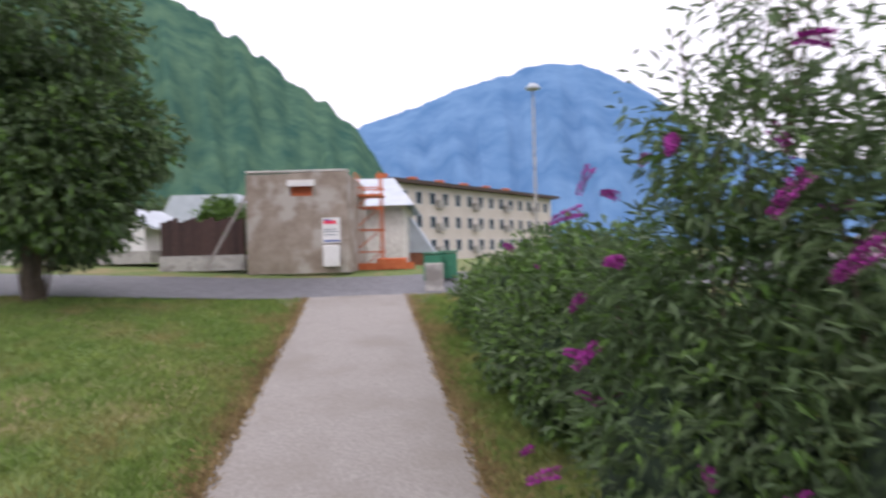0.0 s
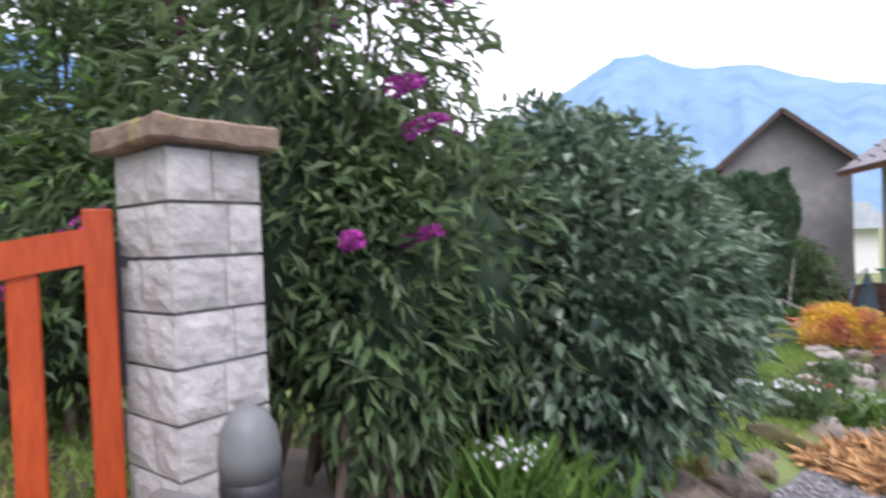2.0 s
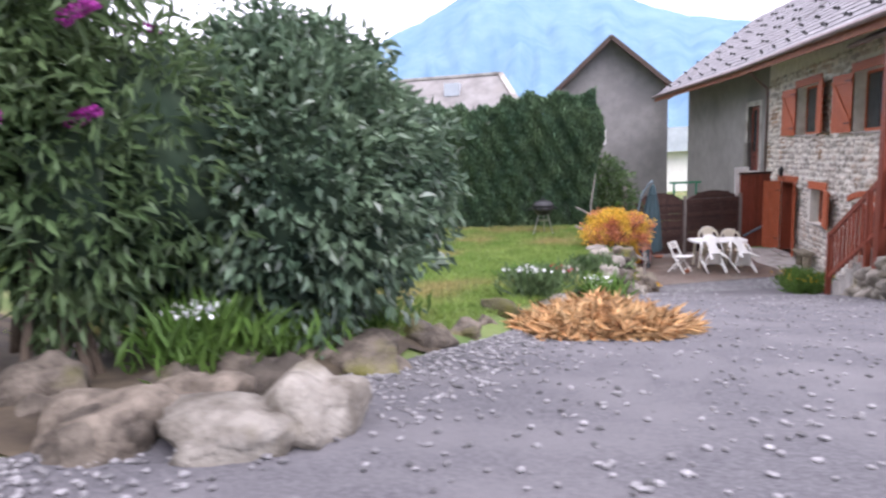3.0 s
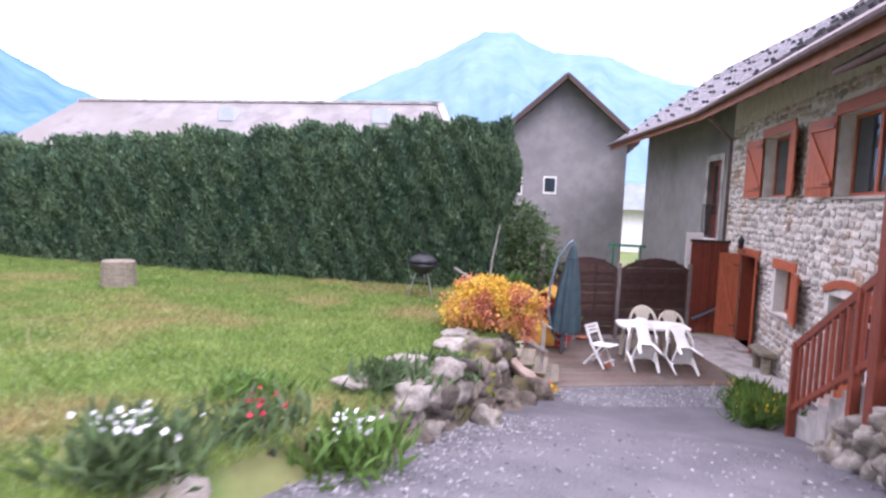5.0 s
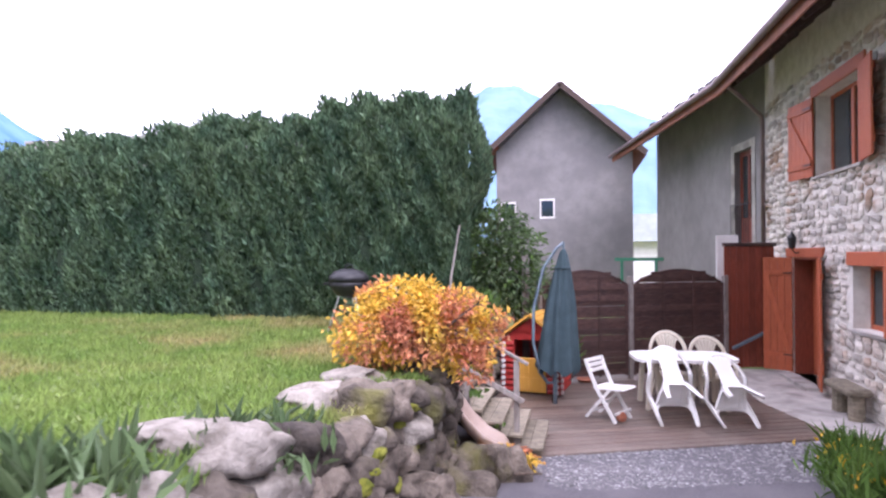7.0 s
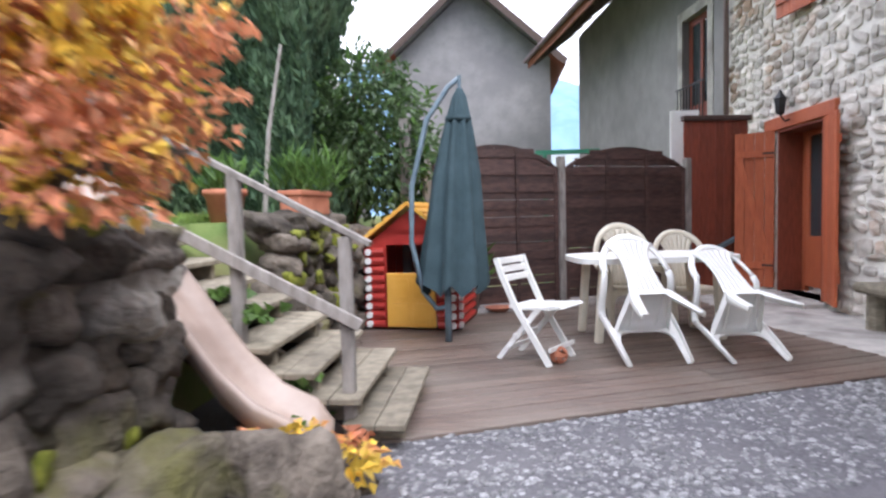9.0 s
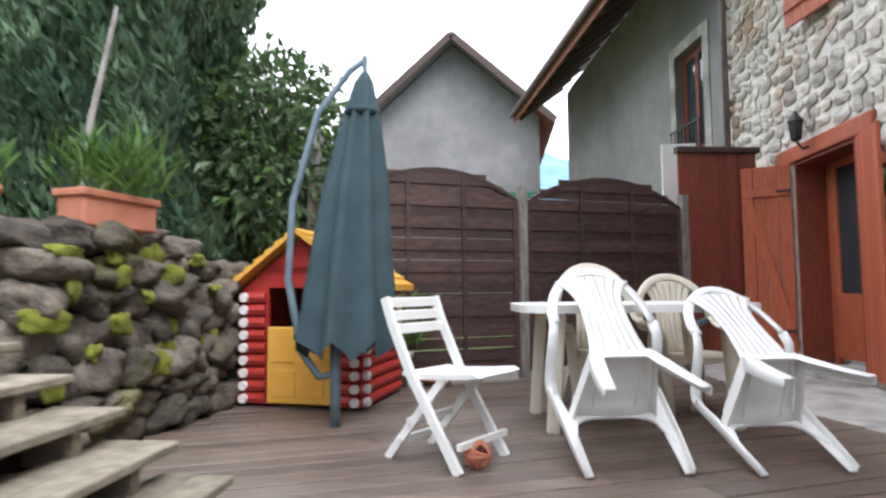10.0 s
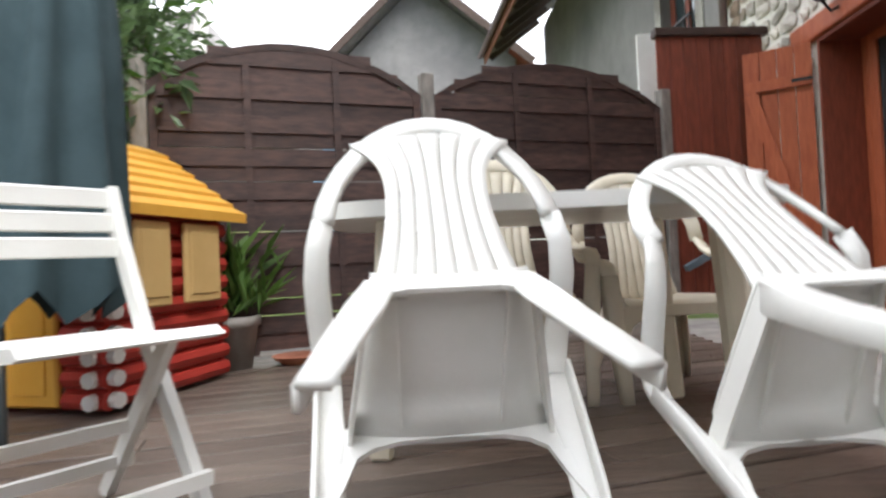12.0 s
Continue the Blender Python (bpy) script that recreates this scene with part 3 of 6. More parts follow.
# wing french window with iron guard
fw = part("french_window", boxed((0.12, 2.6, 2.35), (0.18, 2.72, 4.55)), "red_wood", house)
for lo, hi in (((0.12, 3.43, 2.35), (0.18, 3.55, 4.55)), ((0.12, 2.72, 4.43), (0.18, 3.43, 4.55)), ((0.12, 2.72, 2.35), (0.18, 3.43, 3.0)), ((0.12, 3.02, 3.0), (0.18, 3.12, 4.43))):
    part("frame", boxed(lo, hi), "red_wood", fw)
for a, b in ((2.72, 3.02), (3.12, 3.43)):
    part("pane", boxed((0.14, a, 3.0), (0.15, b, 4.43)), "glass", fw)
for lo, hi in (((-0.02, 2.42, 2.35), (0.02, 2.6, 4.72)), ((-0.02, 3.55, 2.35), (0.02, 3.73, 4.72)), ((-0.02, 2.6, 4.55), (0.02, 3.55, 4.72))):
    part("surround", boxed(lo, hi), "concrete", fw)
part("sill", boxed((-0.15, 2.45, 2.2), (0.1, 3.75, 2.34)), "white_paint", fw)
for y in np.linspace(2.6, 3.55, 9):
    part("guard_bar", bar(bmesh.new(), (-0.1, y, 2.36), (-0.1, y, 3.3), 0.015), "black", fw)
part("guard_rail", bar(bmesh.new(), (-0.1, 2.55, 3.3), (-0.1, 3.6, 3.3), 0.03), "black", fw)
fw.matrix_basis = wing @ Matrix.Translation((0, -1.9, 0))

# roof: eave line over the stone part, then over the wing
EZ, PITCH = 5.65, math.tan(radians(36))


def roof_slope(p0, p1, out, run, name, parent, dip=0.0):
    """A roof side: eave from p0 to p1 (plan), thickness, courses of slates rising along out; dip lowers its first end."""
    p0, p1, out = Vector((*p0, EZ - dip)), Vector((*p1, EZ)), Vector((*out, 0)).normalized()
    d = (p1 - p0).normalized()
    rise = out + Vector((0, 0, PITCH))
    length = (p1 - p0).length
    nrm = d.cross(rise).normalized()
    if nrm.z < 0:
        nrm = -nrm
    bm = bmesh.new()
    corners = (p0, p1, p1 + rise * run, p0 + rise * run)
    lo = [bm.verts.new(v - nrm * 0.14) for v in corners]
    hi = [bm.verts.new(v - nrm * 0.02) for v in corners]
    bm.faces.new(lo), bm.faces.new(hi[::-1])
    for i in range(4):
        bm.faces.new((lo[i], hi[i], hi[(i + 1) % 4], lo[(i + 1) % 4]))
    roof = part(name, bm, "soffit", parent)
    vs, fs = [], []
    course, step, j = 0.0, 0.33, 0
    slope = rise.normalized()
    total = rise.length * run
    while course < total:
        off = (j % 2) * 0.2
        x = -off
        while x < length:
            a0, a1 = max(x, 0) + 0.004, min(x + 0.4, length) - 0.004
            if a1 > a0:
                o = len(vs)
                up0, up1 = course, min(course + step + 0.06, total)
                for (aa, uu, hh) in ((a0, up0, 0.028), (a1, up0, 0.028), (a1, up1, 0.006), (a0, up1, 0.006), (a0, up0, 0.0), (a1, up0, 0.0)):
                    vs.append(tuple(p0 + d * aa + slope * uu + nrm * hh))
                fs += [(o, o + 1, o + 2, o + 3), (o + 4, o + 5, o + 1, o)]
            x += 0.4
        course += step
        j += 1
    me = bpy.data.meshes.new("slates")
    me.from_pydata(vs, [], fs)
    me.materials.append(M["roof"])
    s = new("slates", me)
    s.parent = roof
    tagged(s, "grey slates in courses", kind="stuff")
    # snow hooks in rows
    vs, fs = [], []
    for r, uu in enumerate((0.45, 1.4, 2.4, 3.4, 4.4)):
        for k, aa in enumerate(np.arange(0.3 + 0.3 * (r % 2), length, 0.62)):
            c = p0 + d * aa + slope * (uu + 0.18 * (k % 2)) + nrm * 0.03
            o = len(vs)
            for q in (-0.07, 0.07):
                for h in (0.0, 0.07):
                    for w in (0.0, 0.03):
                        vs.append(tuple(c + d * q + nrm * h + slope * w))
            fs += [(o, o + 1, o + 3, o + 2), (o + 4, o + 6, o + 7, o + 5), (o, o + 4, o + 5, o + 1), (o + 2, o + 3, o + 7, o + 6), (o, o + 2, o + 6, o + 4), (o + 1, o + 5, o + 7, o + 3)]
    me = bpy.data.meshes.new("snow_hooks")
    me.from_pydata(vs, [], fs)
    me.materials.append(M["black"])
    s = new("snow_hooks", me)
    s.parent = roof
    tagged(s, "dark snow hooks in staggered rows", kind="stuff")
    g = bmesh.new()
    tube(g, [p0 - out * 0.06 - Vector((0, 0, 0.03)), p1 - out * 0.06 - Vector((0, 0, 0.03))], 0.065, 8)
    part("gutter", g, "zinc", roof)
    g = bmesh.new()
    bar(g, p0 + Vector((0, 0, -0.13)) + out * 0.05, p1 + Vector((0, 0, -0.13)) + out * 0.05, 0.03, 0.2)
    part("fascia", g, "fascia", roof, "reddish fascia board")
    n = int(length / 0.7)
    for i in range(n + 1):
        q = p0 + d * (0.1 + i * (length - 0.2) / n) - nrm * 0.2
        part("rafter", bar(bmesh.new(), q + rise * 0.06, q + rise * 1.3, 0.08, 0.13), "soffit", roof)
    return roof


e_mid = Vector((-1.05, 6.9))
e_far = e_mid + Vector((-1.62, 8.9))
roof_slope((-1.05, -4.5), tuple(e_mid), (1, 0), 4.5, "roof", house, 0.42)
roof_slope(tuple(e_mid), tuple(e_far), (math.cos(kink), -math.sin(kink)), 4.5, "wing_roof", house)
roof_slope((7.95, 8.0), (7.95, -4.5), (-1, 0), 4.5, "rear_roof", house)
part("rear_wall", boxed((6.5, -4, -0.3), (6.9, 7.4, 6.2)), "render", house)
bm = prism(bmesh.new(), [(0.0, -0.3), (6.9, -0.3), (6.9, 6.25), (3.45, 8.7), (0.0, 6.25)], -4.3, -4.002)
part("gable_wall", bm, "mortar", house)
bm = bmesh.new()
tube(bm, [(-1.0, 6.55, 5.58), (-0.75, 6.75, 5.45), (-0.12, 7.2, 5.0), (-0.08, 7.3, 4.8), (-0.08, 7.3, 0.0)], 0.045, 8)
part("downpipe", bm, "zinc", house, "brown metal downpipe", True)
sky_win = part("skylight", boxed((0, 0, 0), (0.78, 1.0, 0.05), 0.01), "zinc", house)
sl = Matrix.Translation((1.1, 2.6, EZ + 2.15 * PITCH + 0.03)) @ Matrix.Rotation(-math.atan(PITCH), 4, "Y")
sky_win.matrix_basis = sl
part("pane", boxed((0.06, 0.06, 0.052), (0.72, 0.94, 0.06)), "sheet", sky_win)


# ---- garden hedge, barn, neighbours ----
hedge = thing("thuja_hedge", pose(0, 0, 0), "tall dark green clipped thuja hedge", "hedge")
HX0, HX1 = -24.0, -3.6


def hedge_y(x):
    return 3.2


def hedge_top(x):
    return 4.70 + 0.062 * (x + 3.6) + 0.12 * math.sin(x * 2.1) + 0.10 * math.sin(x * 7.3 + 2 * math.sin(x)) + 0.22 * noise.noise(Vector((x * 0.9, 0, 0)))


# solid hedge core, its inner shade put into the colour
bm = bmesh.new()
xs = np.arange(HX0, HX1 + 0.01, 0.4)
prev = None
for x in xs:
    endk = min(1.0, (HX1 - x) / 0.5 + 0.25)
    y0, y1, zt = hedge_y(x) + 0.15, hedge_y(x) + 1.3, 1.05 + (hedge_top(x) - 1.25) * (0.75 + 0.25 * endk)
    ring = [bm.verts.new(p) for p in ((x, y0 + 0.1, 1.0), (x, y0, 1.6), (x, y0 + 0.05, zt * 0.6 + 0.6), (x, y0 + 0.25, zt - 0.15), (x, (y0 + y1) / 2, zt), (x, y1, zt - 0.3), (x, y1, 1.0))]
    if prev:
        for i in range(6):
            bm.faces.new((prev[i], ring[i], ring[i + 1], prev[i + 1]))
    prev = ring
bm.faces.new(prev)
part("shade_core", bm, "foliage_shade", hedge)
n = 130000
hx = HX1 + 0.25 - (rng.uniform(0, 1, n) ** 1.25) * 18
which = rng.uniform(0, 1, n)
zt = np.array([hedge_top(x) for x in hx])
hz = 1.05 + (zt - 1.0) * rng.uniform(0, 1, n) ** 0.9
bulge = 0.22 * np.sin(hx * 5.2 + 1.2 * np.sin(hz * 1.3)) * np.cos(hz * 0.9 + hx) + 0.1 * np.sin(hx * 11 + hz * 6)
hy = 3.2 + 0.12 + bulge * 0.7 + rng.uniform(-0.12, 0.1, n)
round_top = np.clip((hz - (zt - 0.5)) / 0.5, 0, 1)
hy = hy + round_top ** 2 * 0.35
top = which > 0.86
hz[top] = zt[top] + rng.uniform(-0.15, 0.22, top.sum()) ** 1
hy[top] = 3.2 + rng.uniform(0.2, 1.2, top.sum())
end = (which > 0.80) & ~top
hx[end] = HX1 + 0.2 + 0.2 * np.sin(hz[end] * 2.1) + rng.uniform(-0.1, 0.1, end.sum())
hy[end] = 3.2 + rng.uniform(0.1, 1.3, end.sum())
d = np.stack([rng.normal(0, 0.3, n), -0.35 - 0.3 * rng.uniform(0, 1, n), np.full(n, 0.9)], 1)
tagged(leaves("foliage", "thuja", np.stack([hx, hy, hz], 1), d, 0.13, 0.055, hedge, rng, droop=-0.1), kind="stuff")

# barn behind the hedge
barn = thing("barn", pose(-7.7, 15.0, 0), "long barn with a weathered hipped roof", "barn")
part("wall", boxed((-18.5, -3.5, -0.5), (1.5, 5, 4.2)), "render", barn)
bm = bmesh.new()
e = [bm.verts.new(p) for p in ((-19.5, -4.3, 3.6), (2.4, -4.3, 3.6), (2.4, 5.8, 3.6), (-19.5, 5.8, 3.6))]
r = [bm.verts.new(p) for p in ((-17.8, 0.6, 7.2), (0.1, 0.6, 7.2))]
bm.faces.new((e[0], e[1], r[1], r[0])), bm.faces.new((e[1], e[2], r[1])), bm.faces.new((e[2], e[3], r[0], r[1])), bm.faces.new((e[3], e[0], r[0])), bm.faces.new(e[::-1])
roof_b = part("roof", bm, "old_roof", barn)
bm = bmesh.new()
bar(bm, (-17.8, 0.6, 7.22), (0.1, 0.6, 7.22), 0.3, 0.12)
bar(bm, (0.1, 0.6, 7.22), (2.4, -4.3, 3.62), 0.3, 0.1)
part("ridge_cap", bm, "concrete", roof_b)
for x in (-9.4, -2.4):
    part("skylight", boxed((x, -0.9, 6.15), (x + 0.7, -0.2, 6.75), 0, None), "sheet", roof_b)

# grey gabled neighbour
gh = thing("gabled_house", pose(-2.3, 18.2, 0), "grey rendered house with a steep gable", "house")
bm = prism(bmesh.new(), [(-2.6, -0.5), (2.75, -0.5), (2.75, 6.3), (0, 8.75), (-2.6, 6.4)], 0, 9)
part("wall", bm, "render", gh)
for sx, xe in ((-1, -3.1), (1, 3.2)):
    bm = prism(bmesh.new(), [(0, 8.95), (xe, 8.95 - abs(xe) * 0.89), (xe, 8.8 - abs(xe) * 0.89), (0, 8.8)], -0.7, 9.4)
    rf = part("roof", bm, "roof", gh)
    bm = bmesh.new()
    bar(bm, (0, -0.72, 8.82), (xe, -0.72, 8.82 - abs(xe) * 0.89), 0.04, 0.22)
    part("verge_board", bm, "soffit", rf, "dark brown verge board")
    part("eave_lining", prism(bmesh.new(), [(xe * 0.8, 8.78 - abs(xe) * 0.8 * 0.89), (xe, 8.78 - abs(xe) * 0.89), (xe, 8.755 - abs(xe) * 0.89), (xe * 0.8, 8.755 - abs(xe) * 0.8 * 0.89)], -0.7, 9.4), "red_wood", rf, "red-brown boarded eave lining")
for x, z in ((-0.55, 4.0), (-2.1, 3.9)):
    w = part("window", boxed((x - 0.3, -0.03, z - 0.4), (x + 0.3, 0.02, z - 0.32)), "white_paint", gh)
    for lo, hi in (((x - 0.3, -0.03, z + 0.32), (x + 0.3, 0.02, z + 0.4)), ((x - 0.3, -0.03, z - 0.32), (x - 0.24, 0.02, z + 0.32)), ((x + 0.24, -0.03, z - 0.32), (x + 0.3, 0.02, z + 0.32))):
        part("frame", boxed(lo, hi), "white_paint", w)
    part("pane", boxed((x - 0.24, -0.012, z - 0.32), (x + 0.24, -0.004, z + 0.32)), "glass", w)
# small far house between the two
fh = thing("far_house", pose(1.6, 40, 0), "white far house with a snow-pale roof", "house")
part("wall", boxed((-3, 0, -2), (4, 6, 3.2)), "white_paint", fh)
part("roof", prism(bmesh.new(), [(-4, 3.0), (5, 3.0), (3.2, 5.0), (-2.2, 5.0)], -0.8, 6.5), "sheet", fh)
part("window", boxed((-1, -0.05, 0.6), (-0.2, 0.0, 2.2)), "red_wood", fh)


# ---- bushes by the gate ----
def bush(name, base, blobs, n, mat, length, width, label, stems=7, category="bush", seed=1, droop=0.35, second=None, inner=0.45, core=0.0, airy=()):
    r = np.random.default_rng(seed)
    ob = thing(name, pose(*base), label, category)
    pts, u = clump_points(r, blobs, n, inner)
    ok = pts[:, 2] > 0.02
    pts, u = pts[ok], u[ok]
    if second:
        k = r.uniform(0, 1, len(pts)) < second[1]
        tagged(leaves("bright_leaves", second[0], pts[k], u[k], length, width, ob, r, droop, wild=0.6), kind="stuff")
        pts, u = pts[~k], u[~k]
    tagged(leaves("leaves", mat, pts, u, length, width, ob, r, droop, wild=0.6), kind="stuff")
    for b in airy:
        top, up = clump_points(r, [b], 230, 0.1)
        tagged(leaves("top_leaves", mat, top, up, length, width, ob, r, droop, wild=0.7), kind="stuff")
        for k in range(4):
            tip = Vector((b[0] + r.normal(0, 0.3), b[1] + r.normal(0, 0.3), b[2] + b[5] * 0.8))
            part("twig", tube(bmesh.new(), [(b[0] * 0.4, b[1] * 0.4, b[2] * 0.5), (b[0] * 0.8, b[1] * 0.8, b[2] * 0.8), tip], [0.014, 0.01, 0.004], 5), "bark", ob)
    # solid dark core, added to block skylight and darken the bush inside
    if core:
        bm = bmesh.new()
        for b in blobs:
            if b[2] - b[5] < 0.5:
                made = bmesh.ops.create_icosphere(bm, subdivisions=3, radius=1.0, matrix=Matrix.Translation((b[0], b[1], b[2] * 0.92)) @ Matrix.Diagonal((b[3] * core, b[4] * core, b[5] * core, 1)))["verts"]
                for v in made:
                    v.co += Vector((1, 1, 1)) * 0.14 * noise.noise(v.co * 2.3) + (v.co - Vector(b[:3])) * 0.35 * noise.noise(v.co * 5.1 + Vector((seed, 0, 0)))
        part("shade_core", bm, "foliage_shade", ob, "solid dark core with the bush's inner shade painted in", True)
    for i in range(stems):
        b = blobs[i % len(blobs)]
        bm = bmesh.new()
        foot = Vector((r.normal(0, 0.15), r.normal(0, 0.15), -0.1))
        top = Vector((b[0] + r.normal(0, 0.2), b[1] + r.normal(0, 0.2), b[2] + b[5] * 0.3))
        mid = foot.lerp(top, 0.5) + Vector((r.normal(0, 0.1), r.normal(0, 0.1), 0.1))
        tube(bm, [foot, mid, top], [0.03, 0.022, 0.008], 6)
        part("stem", bm, "bark", ob)
    return ob


def flower_spike(parent, at, direction, size=0.24, mat="flower"):
    """A drooping cone of many tiny florets on a short stalk."""
    at, d = Vector(at), Vector(direction).normalized()
    r = np.random.default_rng(int(abs(at.x * 1000 + at.y * 77 + at.z * 13)) % 9999)
    n = 240
    k = r.uniform(0, 1, n)
    side = r.normal(0, 1, (n, 3))
    side -= np.outer(side @ np.array(d), np.array(d))
    side /= np.linalg.norm(side, axis=1, keepdims=True)
    pts = np.array(at) + np.outer(k * size, np.array(d)) + side * (0.030 * (1 - 0.7 * k[:, None])) + np.outer(k ** 2 * size * 0.2, (0, 0, -1))
    ob = leaves("flower_spike", mat, pts, side, 0.022, 0.02, parent, r, 0.0)
    return ob


G0 = 2.25
dark = bush("dark_shrub", (-6.1, -9.9, 1.95), [(0, 0, 1.25, 1.2, 1.1, 1.15), (0.45, -0.45, 1.0, 0.95, 0.8, 0.95), (-0.55, -0.35, 1.1, 1.05, 0.9, 1.05), (0.0, 0.3, 1.85, 0.95, 0.8, 0.7), (0.75, 0.2, 1.1, 0.7, 0.7, 0.8)], 36000, "leaf", 0.105, 0.05, "large dense dark green broadleaf shrub", 9, seed=4, core=0.72)
bud = bush("buddleia_bush", (-7.3, -11.6, G0), [(0, 0, 1.5, 0.9, 0.8, 1.3), (0.5, 0.2, 2.4, 0.8, 0.8, 0.9), (-0.6, 0.2, 2.5, 0.9, 0.7, 1.0), (0.9, 0.6, 1.1, 0.7, 0.7, 1.0), (0.1, 0.1, 3.1, 0.7, 0.6, 0.6)], 10500, "leaf_mid", 0.135, 0.034, "tall buddleia bush with drooping purple flower spikes", 12, seed=5, droop=0.55, inner=0.3, core=0.66, airy=((-0.5, 0.2, 3.6, 0.7, 0.6, 0.6), (0.3, 0.3, 3.8, 0.6, 0.5, 0.5)))
bud2 = bush("buddleia_bush", (-9.2, -11.6, G0 + 0.1), [(0, 0, 1.1, 1.1, 0.9, 1.1), (0.2, 0.1, 2.2, 1.0, 0.8, 0.9), (-0.8, 0.2, 1.8, 0.9, 0.8, 1.0), (0.3, 0.2, 3.2, 0.8, 0.7, 0.7), (0.9, 0, 1.5, 0.8, 0.8, 0.9)], 13000, "leaf_mid", 0.135, 0.036, "tall buddleia bush with purple flowers beside the path", 12, seed=6, droop=0.5, second=("leaf_bright", 0.2), inner=0.3, core=0.7, airy=((-0.3, 0.3, 3.7, 0.75, 0.6, 0.7), (0.7, 0.3, 3.9, 0.7, 0.6, 0.7), (0.2, 0.5, 4.4, 0.6, 0.5, 0.5)))
bud3 = bush("roadside_shrub", (-12.2, -10.9, G0 + 0.4), [(0, 0, 1.0, 1.3, 1.0, 1.05), (-1.3, 0.2, 1.0, 1.2, 0.9, 1.0), (0.9, -0.1, 1.1, 1.0, 0.9, 1.1), (0.2, 0.2, 1.8, 1.1, 0.8, 0.8)], 12000, "leaf_mid", 0.12, 0.06, "leafy green shrubs lining the path", 9, seed=7, second=("leaf_bright", 0.4), core=0.7)
bud4 = bush("roadside_shrub", (-15.6, -10.0, G0 + 0.8), [(0, 0, 0.9, 1.5, 1.0, 1.0), (-1.3, 0.1, 0.8, 1.1, 0.9, 0.9), (0.6, 0.4, 1.6, 1.0, 0.8, 0.7)], 9000, "leaf_bright", 0.12, 0.06, "bright green bramble hedge beside the path", 6, seed=8, second=("leaf_mid", 0.4), core=0.7)
lilac = bush("lilac_shrub", (-6.5, -11.7, 2.1), [(-0.1, 0.2, 1.0, 0.5, 0.5, 0.95), (-0.3, 0.2, 1.7, 0.5, 0.5, 0.6)], 4000, "leaf_mid", 0.13, 0.04, "leafy shrub beside the gate pillar", 5, seed=9, core=0.6)
fr = np.random.default_rng(21)
for parent, cx, cy, cz, count in ((bud, 0.2, 0, 2.4, 26), (bud2, 0, -0.2, 2.0, 30), (bud3, 0, -0.4, 1.4, 6), (dark, -0.9, -0.8, 1.6, 5)):
    for i in range(count):
        a = fr.uniform(0, 2 * math.pi)
        rr = fr.uniform(0.6, 0.98)
        p = (cx + rr * math.cos(a), cy + 0.9 * rr * math.sin(a), cz + fr.uniform(-1.5, 1.5))
        flower_spike(parent, p, (math.cos(a) * 0.8, math.sin(a) * 0.8, fr.uniform(-0.9, 0.5)), fr.uniform(0.16, 0.28))


# ---- terrace ----
DA = 21.5
deck_m = pose(-2.1, 0.40, 0, 0, 0, DA)
deck = thing("deck", deck_m, "damp dark brown timber deck of long boards", "deck", kind="structure")


def deck_span(v):
    """Start and end of a board at local depth v."""
    u0 = -0.02 if v < 0.8 else -0.1 - 0.95 * min(1, (v - 0.8) / 1.2)
    u1 = 3.84 + 0.12 * v + max(0, v - 1.7) * 0.25
    return u0, u1


# one solid dark slab, added as the shade between the boards
part("shade_slab", boxed((-0.9, 0.02, -0.1), (3.9, 4.35, -0.035)), "underside_shade", deck)
br = np.random.default_rng(2)
v = 0.0
while v < 4.4:
    u0, u1 = deck_span(v)
    cuts = [u0, u1] if br.uniform() < 0.25 else [u0, br.uniform(u0 + 0.9, u1 - 0.8), u1]
    for a, b in zip(cuts, cuts[1:]):
        ob = part("board", boxed((a + 0.002, v + 0.003, -0.03), (b - 0.002, v + 0.134, br.uniform(-0.003, 0.002)), 0.004), "deck", deck)
    v += 0.141
bm = bmesh.new()
rows = []
for y in np.arange(-4.2, 6.4, 0.3):
    rows.append([bm.verts.new((x, y, -0.024 + max(0, -y - 0.3) * 0.17 + 0.006 * noise.noise(Vector((x * 4, y * 4, 0))))) for x in np.linspace(0.5 if y > 1.6 else 1.45, 2.25, 6)])
for r0, r1 in zip(rows, rows[1:]):
    for i in range(5):
        bm.faces.new((r0[i], r0[i + 1], r1[i + 1], r1[i]))
tagged(mesh_object("pavement", bm, "concrete", True), "pale worn concrete apron along the house", "paving", kind="structure")

# gravel bed in front of the deck
bm = bmesh.new()
bmesh.ops.create_icosphere(bm, subdivisions=1, radius=0.5)
base_v, base_f = [tuple(v.co) for v in bm.verts], [[v.index for v in f.verts] for f in bm.faces]
bm.free()


def scatter_stones(name, mat, centres, size, parent=None, seed=3, flat=0.6):
    r = np.random.default_rng(seed)
    n = len(centres)
    b = np.array(base_v)
    s = size * r.uniform(0.5, 1.4, (n, 1, 1)) * r.uniform(0.6, 1.2, (n, 1, 3)) * (1, 1, flat)
    ang = r.uniform(0, 6.28, n)
    c, q = np.cos(ang), np.sin(ang)
    v = b[None] * s * r.uniform(0.8, 1.2, (n, len(b), 1))
    v = np.stack([v[..., 0] * c[:, None] - v[..., 1] * q[:, None], v[..., 0] * q[:, None] + v[..., 1] * c[:, None], v[..., 2]], -1) + centres[:, None]
    f = (np.array(base_f)[None] + (np.arange(n) * len(b))[:, None, None]).reshape(-1, 3)
    me = bpy.data.meshes.new(name)
    me.from_pydata(v.reshape(-1, 3).tolist(), [], f.tolist())
    me.materials.append(M[mat])
    ob = new(name, me)
    ob.parent = parent
    return ob


